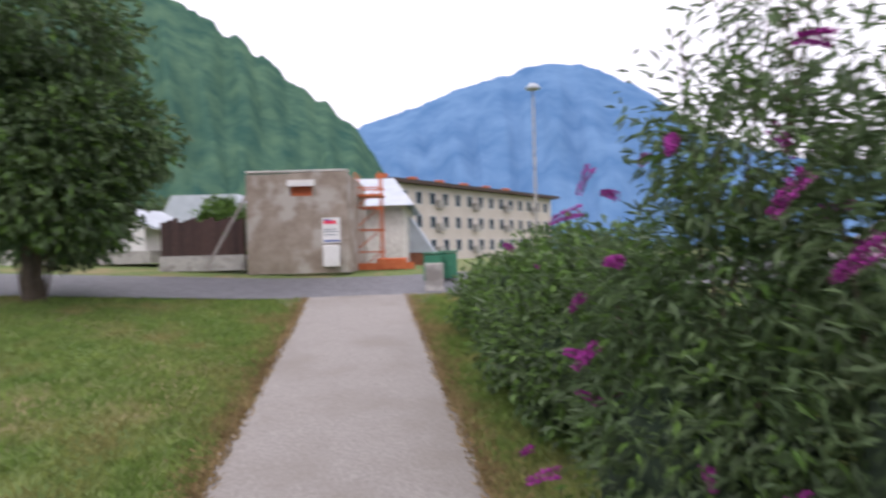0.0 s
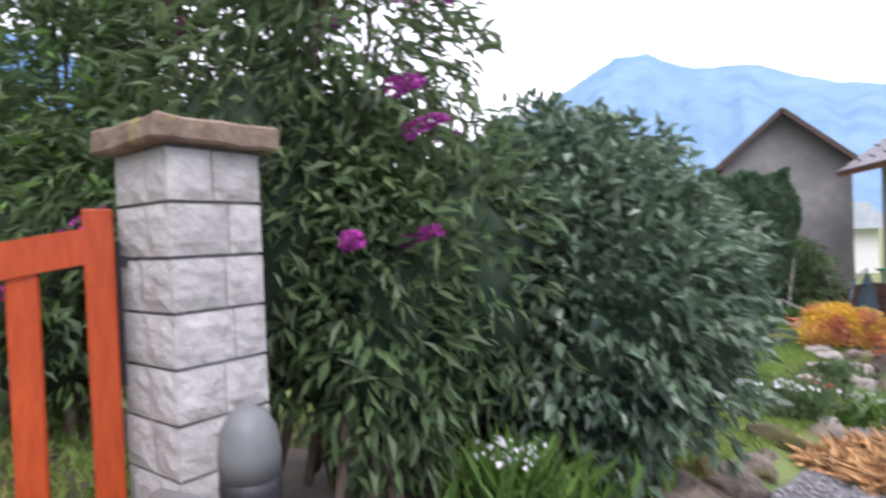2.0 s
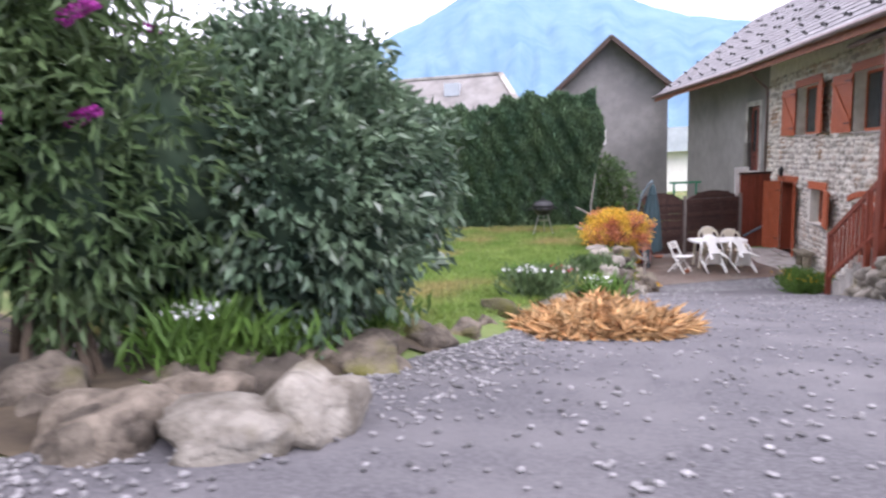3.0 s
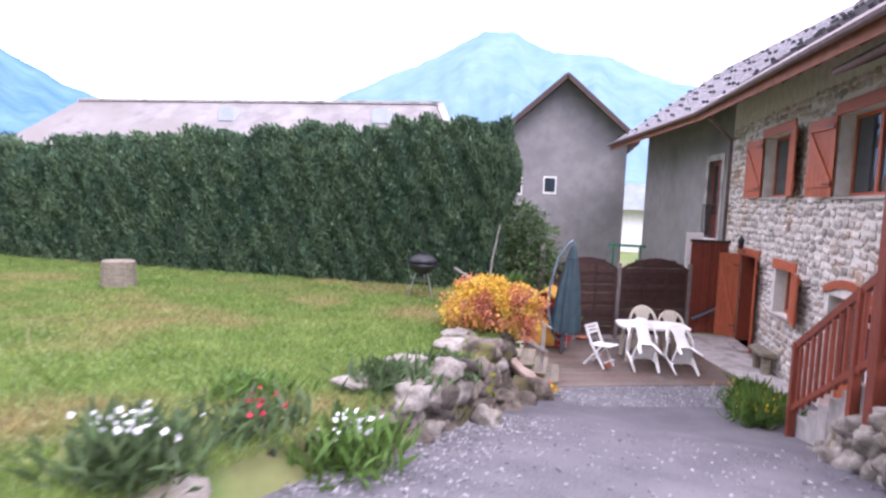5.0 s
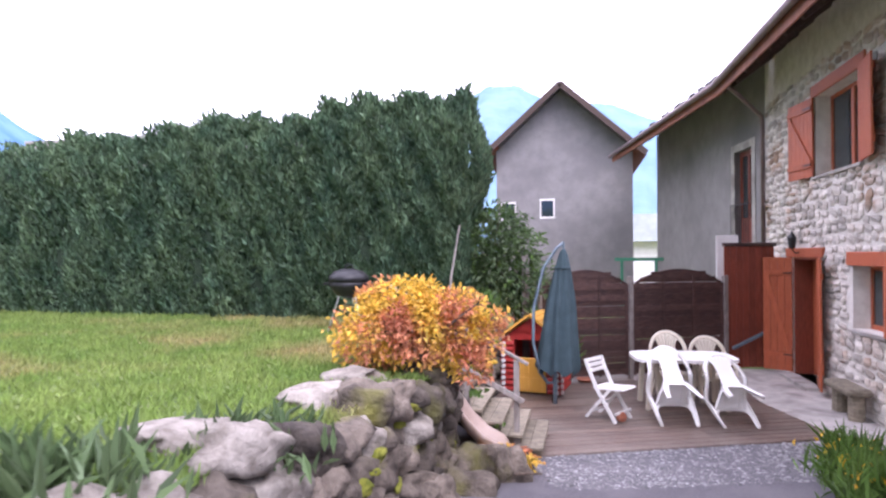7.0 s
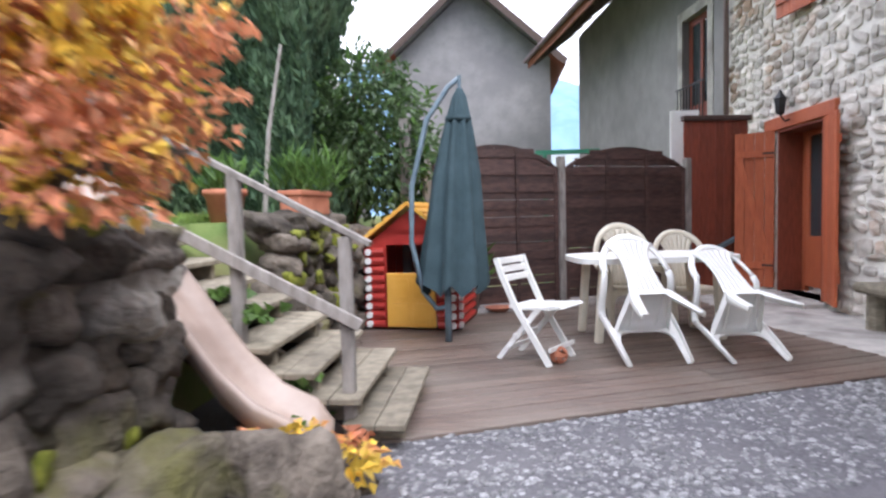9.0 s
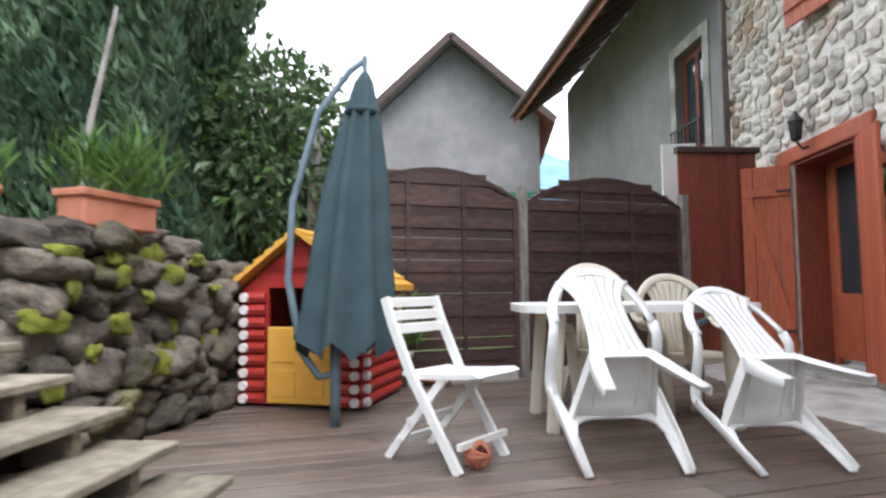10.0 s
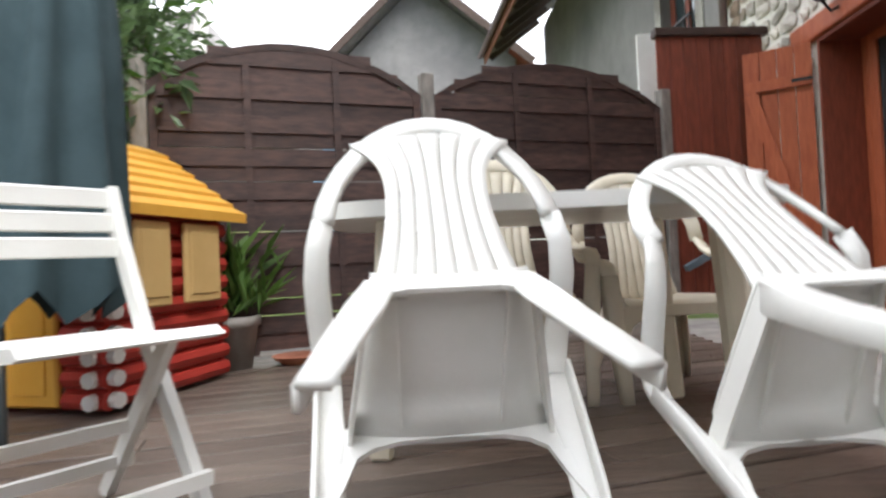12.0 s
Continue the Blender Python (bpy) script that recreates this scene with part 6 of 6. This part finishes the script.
d = np.stack([rng.normal(0, 0.5, n), rng.normal(0, 0.5, n), np.ones(n)], 1)
tagged(leaves("verge_grass", "grass", np.stack([gx, gy, gz - 0.01], 1), d, 0.13, 0.018, None, rng, 0.0), "rough verge grass beside the gravel path", "grass", kind="stuff")

n = 16000
s = rng.uniform(0.5, 17.2, n)
o = np.where(rng.uniform(0, 1, n) < 0.5, -1, 1) * (1.36 + np.abs(rng.normal(0, 0.22, n)))
gx, gy = -5.5 - 0.981 * s + 0.192 * o, -15.1 + 0.192 * s + 0.981 * o
gz = np.array([ground_z(a, b) for a, b in zip(gx, gy)])
d = np.stack([rng.normal(0, 0.8, n), rng.normal(0, 0.8, n), np.full(n, 0.7)], 1)
tagged(leaves("dry_verge", "dry_grass", np.stack([gx, gy, gz + 0.01], 1), d, 0.12, 0.016, None, rng, 0.0), "dry straw-coloured grass along the path edges", "grass", kind="stuff")


# ---- gate and pillar ----
PA = radians(-12.4)
nr, tr = Vector((math.cos(PA), math.sin(PA), 0)), Vector((-math.sin(PA), math.cos(PA), 0))
pc = Vector((-6.68, -12.79, 0)) - nr * 0.195 + tr * 0.195
PB = 2.2
pillar = thing("gate_pillar", Matrix.Translation((pc.x, pc.y, PB)) @ Matrix.Rotation(PA, 4, "Z"), "square gate pillar of pale split-face blocks", "gate pillar")
part("core", boxed((-0.18, -0.18, -0.1), (0.18, 0.18, 1.69)), "joint", pillar)
blocks = []
for s in range(6):
    bm = boxed((-0.5, -0.5, -0.5), (0.5, 0.5, 0.5))
    bmesh.ops.subdivide_edges(bm, edges=bm.edges[:], cuts=3, use_grid_fill=True)
    for v in bm.verts:
        if v.co.x > 0.49:
            edge = max(abs(v.co.y), abs(v.co.z)) / 0.5
            v.co.x += (1 - edge ** 3) * 0.25 + 0.35 * noise.noise(Vector((s * 9, v.co.y * 3.1, v.co.z * 3.1))) * (1 - edge ** 4)
    me = bpy.data.meshes.new("block")
    bm.to_mesh(me)
    bm.free()
    me.materials.append(M["block"])
    blocks.append(me)
pr = np.random.default_rng(4)
for course in range(8):
    z0 = 0.08 + course * 0.2
    for face in range(4):
        cut = pr.uniform(0.35, 0.65)
        for a, b in ((0, cut), (cut, 1)):
            ob = new("block", blocks[int(pr.integers(6))])
            ob.parent = pillar
            y = (a + b) / 2 * 0.385 - 0.1925
            ob.matrix_basis = Matrix.Rotation(face * math.pi / 2, 4, "Z") @ Matrix.Translation((0.172, y, z0 + 0.1)) @ Matrix.Diagonal((0.04, (b - a) * 0.385 - 0.006, 0.186, 1))
bm = boxed((-0.255, -0.255, 1.685), (0.255, 0.255, 1.78), 0.012)
bmesh.ops.subdivide_edges(bm, edges=[e for e in bm.edges if e.calc_length() > 0.2], cuts=5, use_grid_fill=True)
for v in bm.verts:
    v.co += Vector((0.012 * noise.noise(v.co * 9), 0.012 * noise.noise(v.co * 9 + Vector((5, 0, 0))), 0.014 * noise.noise(v.co * 7 + Vector((0, 5, 0)))))
part("capstone", bm, "cap", pillar, "mossy brown capstone")

gate = thing("wooden_gate", pose(0, 0, 0), "orange stained picket gate with an arched top", "gate")
H = Vector((-6.68, -12.79, 0)) - nr * 0.30 - tr * 0.05
gate.matrix_basis = Matrix.Translation((H.x, H.y, 2.25)) @ Matrix.Rotation(math.atan2(-0.8, -0.6), 4, "Z")


def gate_top(u):
    return 1.36 - 0.30 * (u / 1.5) ** 1.2


part("hinge_stile", boxed((0.0, -0.03, 0.12), (0.1, 0.03, 1.42), 0.006), "gate", gate)
part("end_stile", boxed((1.42, -0.03, 0.12), (1.52, 0.03, 1.1), 0.006), "gate", gate)
bm = bmesh.new()
us = np.linspace(0.08, 1.45, 10)
prev = None
for u in us:
    z = gate_top(u)
    ring = [bm.verts.new((u, y, z + dz)) for y, dz in ((-0.032, -0.13), (0.032, -0.13), (0.032, 0), (-0.032, 0))]
    if prev:
        for k in range(4):
            bm.faces.new((prev[k], prev[(k + 1) % 4], ring[(k + 1) % 4], ring[k]))
    prev = ring
bmesh.ops.recalc_face_normals(bm, faces=bm.faces[:])
part("top_rail", bm, "gate", gate)
part("bottom_rail", boxed((0.1, -0.028, 0.2), (1.42, 0.028, 0.32), 0.005), "gate", gate)
for u in np.arange(0.24, 1.4, 0.195):
    part("picket", boxed((u, -0.018, 0.15), (u + 0.1, 0.018, gate_top(u + 0.05) - 0.12), 0.006), "gate", gate)
part("strap_hinge", boxed((-0.16, -0.045, 1.2), (0.3, -0.032, 1.245), 0.003), "black", gate)
part("hinge_plate", boxed((-0.02, -0.05, 0.75), (0.02, -0.03, 1.3)), "black", gate)
for u in (0.05, 0.15, 0.25):
    part("bolt", tube(bmesh.new(), [(u, -0.045, 1.222), (u, -0.056, 1.222)], 0.012, 8), "chrome", gate)
gl2 = thing("garden_lamp", pose(-6.22, -12.93, 2.33), "grey dome lamp on a short metal stand", "lamp")
part("dome", lathe(bmesh.new(), [(0.09, 0.5), (0.092, 0.57), (0.082, 0.64), (0.055, 0.69), (0.015, 0.71)], 18), "dome_grey", gl2, "grey plastic dome", True)
part("collar", lathe(bmesh.new(), [(0.08, 0.42), (0.092, 0.44), (0.092, 0.495), (0.08, 0.5)], 18), "black", gl2, "", True)
for a in (-0.05, 0.05):
    part("leg", tube(bmesh.new(), [(a, 0, -0.2), (a * 0.7, 0, 0.4)], 0.012, 6), "chrome", gl2)
part("arm", boxed((-0.42, -0.03, 0.36), (0.08, 0.03, 0.39)), "chrome", gl2)

# ---- village beyond the path; depth, sideways and height seen from the gate ----
VF, VR = Vector((-0.947, 0.321, 0)), Vector((0.321, 0.947, 0))
VO = Vector((-5.56, -14.86, 0))
VA = math.atan2(VR.y, VR.x)


def V(depth, side, z=0.0):
    return VO + VF * depth + VR * side + Vector((0, 0, z))


def village(name, depth, side, z, label, category, turn=0.0):
    """x runs sideways to the right, y away from the gate."""
    m = Matrix.Translation(V(depth, side, z)) @ Matrix.Rotation(VA + radians(turn), 4, "Z")
    return thing(name, m, label, category)


ruin = village("roofless_building", 24, -7.94, 4.2, "roofless old building with patchy brown plaster", "building")
bm = bmesh.new()
for lo, hi in (((0, 0, 0), (1.75, 0.4, 4.0)), ((1.75, 0, 0), (2.65, 0.4, 3.1)), ((1.75, 0, 3.7), (2.65, 0.4, 4.05)), ((2.65, 0, 0), (4.05, 0.4, 4.08)), ((0, 0.4, 0), (0.4, 5, 4.0)), ((3.65, 0.4, 0), (4.05, 5, 4.0)), ((0, 5, 0), (4.05, 5.4, 4.0))):
    box(bm, lo, hi)
bmesh.ops.remove_doubles(bm, verts=bm.verts[:], dist=1e-4)
part("wall", bm, "plaster", ruin)
part("top_course", boxed((-0.02, -0.02, 4.081), (4.07, 0.42, 4.14)), "mortar", ruin)
wn_ = part("window", boxed((1.75, 0.25, 3.1), (2.65, 0.3, 3.7)), "orange_paint", ruin)
part("lintel", boxed((1.65, -0.03, 3.5), (2.75, 0.1, 3.75)), "white_paint", wn_, "pale concrete lintel")
sg = part("sign_board", boxed((3.03, -0.06, 1.2), (3.75, -0.01, 2.2)), "white_paint", ruin, "white builder's sign with unreadable lines")
for k, (mat, z, h, w) in enumerate((("red_flower", 1.95, 0.14, 0.5), ("blue_cloth", 2.08, 0.06, 0.3), ("blue_cloth", 1.24, 0.07, 0.62), ("pole", 1.72, 0.03, 0.5), ("pole", 1.62, 0.03, 0.55), ("pole", 1.5, 0.03, 0.5))):
    part("printed_bar", boxed((3.1, -0.066, z), (3.1 + w, -0.061, z + h)), mat, sg)
part("meter_box", boxed((3.08, -0.3, 0.25), (3.72, -0.02, 1.1), 0.02), "white_paint", ruin, "cream meter cabinet")
bm = bmesh.new()
bar(bm, (-1.3, -0.9, 0.3), (-0.05, 0.2, 3.2), 0.18, 0.06)
part("leaning_beam", bm, "grey_wood", ruin)

shed2 = village("large_roof_house", 32, -7.2, 4.0, "house with a grey metal roof under repair", "house")
part("wall", boxed((-1.5, 0, 0), (5, 8, 3.6)), "mortar", shed2)
bm = bmesh.new()
q = [bm.verts.new(p) for p in ((-2, -0.8, 3.4), (5.6, -0.8, 3.4), (4.2, 4, 5.4), (-2, 4, 5.4), (-2, 8.8, 3.4), (5.6, 8.8, 3.4))]
bm.faces.new((q[0], q[1], q[2], q[3])), bm.faces.new((q[3], q[2], q[5], q[4])), bm.faces.new((q[1], q[5], q[2]))
part("roof", bm, "sheet", shed2)
apron2 = village("grey_roof_house", 36, -2.9, 3.3, "low building with a steep grey roof", "house")
part("roof", prism(bmesh.new(), [(-2.0, 1.6), (-1.8, 5.0), (0.0, 4.9), (2.2, 1.6)], 0, 8), "sheet", apron2)
part("wall", boxed((-1.9, 0.1, 0), (2.0, 8, 1.6)), "fascia", apron2)

block = village("apartment_block", 62, -5.4, 4.0, "long three-storey cream apartment block", "apartment building", 52)
BLn, BH = 34, 8.2
part("wall", boxed((0, 0, 0), (BLn, 10, BH)), "facade", block)
part("roof", prism(bmesh.new(), [(-0.9, BH + 0.002), (BLn + 0.9, BH + 0.002), (BLn + 0.9, BH + 0.4), (-0.9, BH + 0.4)], -1.0, 11), "soffit", block)
for k in range(6):
    part("chimney", boxed((3 + k * 5.2, 4.5, BH + 0.4), (4.1 + k * 5.2, 5.3, BH + 1.7)), "orange_paint", block)
for f in range(3):
    for k in range(14):
        x = 1.2 + k * 2.35
        w = part("window", boxed((x, -0.06, 0.9 + f * 2.6), (x + 1.05, -0.01, 2.35 + f * 2.6)), "white_paint", block)
        part("pane", boxed((x + 0.08, -0.07, 0.98 + f * 2.6), (x + 0.97, -0.062, 2.27 + f * 2.6)), "glass", w)
        if k % 3 == 2:
            part("balcony", boxed((x + 1.2, -0.5, 0.6 + f * 2.6), (x + 2.2, -0.01, 1.5 + f * 2.6)), "concrete", block)

scaf = village("scaffold_tower", 27, -4.0, 4.0, "red scaffolding tower beside the ruin", "scaffolding")
for x in (0.0, 1.1):
    for y in (0, 1.0):
        part("upright", tube(bmesh.new(), [(x, y, 0), (x, y, 4.6)], 0.04, 6), "orange_paint", scaf)
for z in (1.0, 2.0, 3.0, 3.9):
    for y in (0, 1.0):
        part("ledger", tube(bmesh.new(), [(-0.1, y, z), (1.2, y, z)], 0.03, 6), "orange_paint", scaf)
    part("brace", tube(bmesh.new(), [(0, 0, z - 0.9), (1.1, 0, z)], 0.025, 6), "orange_paint", scaf)
part("platform", boxed((-0.1, -0.1, 3.5), (1.2, 1.1, 3.6)), "orange_paint", scaf)
part("barrier", boxed((-0.5, -0.4, 0.2), (2.6, -0.35, 0.5)), "orange_paint", scaf, "red and white site barrier")
part("rubble_skip", boxed((0.9, -0.3, 0.2), (2.2, 1.2, 0.7), 0.05), "orange_paint", scaf)

car = village("white_van", 40, -3.6, 3.9, "small white van parked in the yard", "van")
part("body", prism(bmesh.new(), [(-0.85, 0.25), (0.85, 0.25), (0.85, 1.0), (0.6, 1.7), (-0.6, 1.7), (-0.85, 1.0)], 0, 3.8), "white_paint", car)
part("windscreen", boxed((-0.62, -0.02, 1.05), (0.62, -0.005, 1.55)), "glass", car)
for s in (-1, 1):
    part("wheel", tube(bmesh.new(), [(s * 0.85, 0.6, 0.28), (s * 0.68, 0.6, 0.28)], 0.3, 12), "black", car)
    part("headlight", boxed((s * 0.55 - 0.15, -0.03, 0.65), (s * 0.55 + 0.15, -0.01, 0.82)), "chrome", car)

for k, (side, dep) in enumerate(((-0.45, 20.5), (0.1, 21.2))):
    b = village("wheelie_bin", dep, side, outside_z(*V(dep, side).xy), "green wheeled rubbish bin by the road", "bin")
    part("body", boxed((-0.3, -0.3, 0.08), (0.3, 0.3, 0.98), 0.03), "green_plastic", b)
    part("lid", boxed((-0.33, -0.34, 0.99), (0.33, 0.34, 1.06), 0.02), "green_plastic", b)
wallp = village("wall_stub", 18.3, -0.35, outside_z(*V(18.3, -0.35).xy), "short concrete boundary post by the road", "post")
part("post", boxed((-0.28, -0.15, -0.1), (0.28, 0.2, 0.85), 0.02), "concrete", wallp)

sl_ = village("street_lamp", 42, 6.35, 4.0, "tall grey street lamp with a domed head", "street lamp")
part("pole", tube(bmesh.new(), [(0, 0, -0.5), (0, 0, 12.0)], [0.12, 0.07], 10), "concrete", sl_)
part("lamp_head", lathe(bmesh.new(), [(0.1, 12.0), (0.5, 12.1), (0.52, 12.2), (0.3, 12.45), (0.05, 12.55)], 14), "sheet", sl_)

lowwall = village("boundary_wall", 24.2, -8.0, 4.4, "low rendered wall with a brown reed screen", "wall")
part("plinth", boxed((-3.6, 0, 0), (-0.1, 0.25, 0.62)), "concrete", lowwall)
for i in range(14):
    part("screen_board", boxed((-3.55 + i * 0.245, 0.08, 0.62), (-3.32 + i * 0.245, 0.13, 2.0 + 0.08 * (i % 3))), "fence", lowwall)
hut = village("white_garage", 26, -14.3, 4.95, "white gabled garage with a dark roof edge", "garage")
part("wall", prism(bmesh.new(), [(-1.3, 0.35), (1.25, 0.35), (1.25, 1.5), (0.0, 2.2), (-1.3, 1.5)], 0, 4), "white_paint", hut)
part("base", boxed((-1.45, -0.05, -0.2), (1.5, 4, 0.35)), "concrete", hut)
for s in (-1, 1):
    part("roof", prism(bmesh.new(), [(0, 2.36), (s * 1.75, 1.36), (s * 1.75, 1.26), (0, 2.22)], -0.2, 4.3), "sheet", hut)
for side in (-16.5, -18.3):
    gp = village("gatepost", 25, side, 4.95, "cream plastered gatepost by the road", "gatepost")
    part("shaft", boxed((-0.17, -0.17, -0.2), (0.17, 0.17, 1.25), 0.02), "mortar", gp)
    part("cap", boxed((-0.21, -0.21, 1.251), (0.21, 0.21, 1.35), 0.02), "mortar", gp)
oh = village("far_cottage", 44, -17.5, 3.9, "distant cottage with a grey roof", "house")
part("wall", boxed((-3, 0, 0), (3, 6, 3.4)), "mortar", oh)
part("roof", prism(bmesh.new(), [(-3.6, 3.2), (3.6, 3.2), (2.4, 5.6), (-2.4, 5.6)], -0.5, 6.5), "sheet", oh)


def at_village(depth, side, z):
    p = V(depth, side, z)
    return (p.x, p.y, p.z)


bush("green_hedge", at_village(26.2, -9.8, 4.0), [(0, 0, 2.2, 1.3, 1.0, 1.3), (1.0, 0.5, 2.0, 1.0, 0.9, 1.1)], 5000, "leaf_bright", 0.2, 0.12, "clipped green hedge behind the low wall", 3, "hedge", 60)
tree = bush("walnut_tree", at_village(15.5, -10.7, 3.6), [(0, 0, 4.0, 3.3, 2.8, 1.9), (1.6, 0.9, 2.9, 2.1, 1.8, 1.3), (-1.2, 0.4, 2.4, 2.0, 1.8, 1.2), (-0.6, -1.2, 5.8, 3.0, 2.6, 1.9), (1.0, 1.6, 4.4, 2.2, 2.0, 1.6), (0.5, 0.2, 7.2, 2.8, 2.6, 1.7)], 28000, "leaf_mid", 0.26, 0.12, "large leafy fruit tree with a dark crown", 10, "tree", 61, 0.4, ("leaf_bright", 0.2), 0.35)
part("trunk", tube(bmesh.new(), [(0, 0, -0.2), (0.1, 0, 1.5), (0, 0.1, 3.2)], [0.28, 0.22, 0.16], 10), "bark", tree)
for k, (dp, sd, n, hgt) in enumerate(((70, -26, 2600, 7), (60, -20, 2200, 6), (85, -14, 2600, 8), (75, -36, 2600, 9), (58, -34, 2400, 7))):
    bush("wooded_clump", at_village(dp, sd, 3.5), [(0, 0, hgt * 0.5, 4.5, 4, hgt * 0.5), (3.5, 1, hgt * 0.45, 3.5, 3, hgt * 0.45)], n, "leaf_mid", 0.7, 0.4, "distant leafy trees below the mountain", 2, "trees", 70 + k)

# ---- rubble stones of the house wall ----
sw = np.random.default_rng(19)
stone_meshes = []
for s in range(8):
    bm = boxed((-0.5, -0.5, -0.5), (0.5, 0.5, 0.5), 0.0)
    bmesh.ops.subdivide_edges(bm, edges=bm.edges[:], cuts=1, use_grid_fill=True)
    for v in bm.verts:
        k = Vector((0, v.co.y, v.co.z))
        if k.length > 0.6:
            v.co.y *= 0.84
            v.co.z *= 0.84
        if v.co.x < -0.4:
            v.co.x -= 0.35 if k.length < 0.1 else 0
            v.co += Vector((0.12, 0, 0)) if k.length > 0.45 else Vector((0, 0, 0))
        v.co += Vector((0.1 * noise.noise(v.co * 2 + Vector((s * 5, 0, 0))), 0.16 * noise.noise(v.co * 2 + Vector((0, s * 5, 0))), 0.16 * noise.noise(v.co * 2 + Vector((0, 0, s * 5)))))
    me = bpy.data.meshes.new("stone")
    bm.to_mesh(me)
    bm.free()
    me.materials.append(M["stone"])
    stone_meshes.append(me)
stone_wall = [o for o in house.children if o.name.startswith("wall")][0]
near, rest_v, rest_f, z = 0, [], [], 0.0
while z < 5.2:
    h = sw.uniform(0.10, 0.17)
    y = -3.9
    while y < 7.34:
        w = sw.uniform(0.11, 0.36)
        yc, zc = y + w / 2, z + h / 2 + sw.uniform(-0.03, 0.03)
        free = all(not (a - 0.12 < yc < b + 0.12 and c - 0.05 < zc < d + (0.22 if d < 4 else 0.2)) for a, b, c, d in HOLES)
        if free and yc < 7.3:
            m = Matrix.LocRotScale((0.0, yc, zc), Euler((sw.normal(0, 0.17), 0, 0)), (0.05, w * 0.82, h * sw.uniform(0.62, 1.02)))
            me = stone_meshes[int(sw.integers(8))]
            if near < 300 and 2.4 < yc < 7.3 and zc < 4.2 and sw.uniform() < 0.75:
                ob = new("stone", me)
                ob.parent = stone_wall
                ob.matrix_basis = m
                near += 1
            else:
                o = len(rest_v)
                rest_v += [tuple(m @ v.co) for v in me.vertices]
                rest_f += [[o + i for i in p.vertices] for p in me.polygons]
        y += w
    z += h
me = bpy.data.meshes.new("rubble")
me.from_pydata(rest_v, [], rest_f)
me.materials.append(M["stone_far"])
ob = new("rubble", me)
ob.parent = stone_wall
tagged(ob, "rubble stones set in pale mortar", kind="stuff")
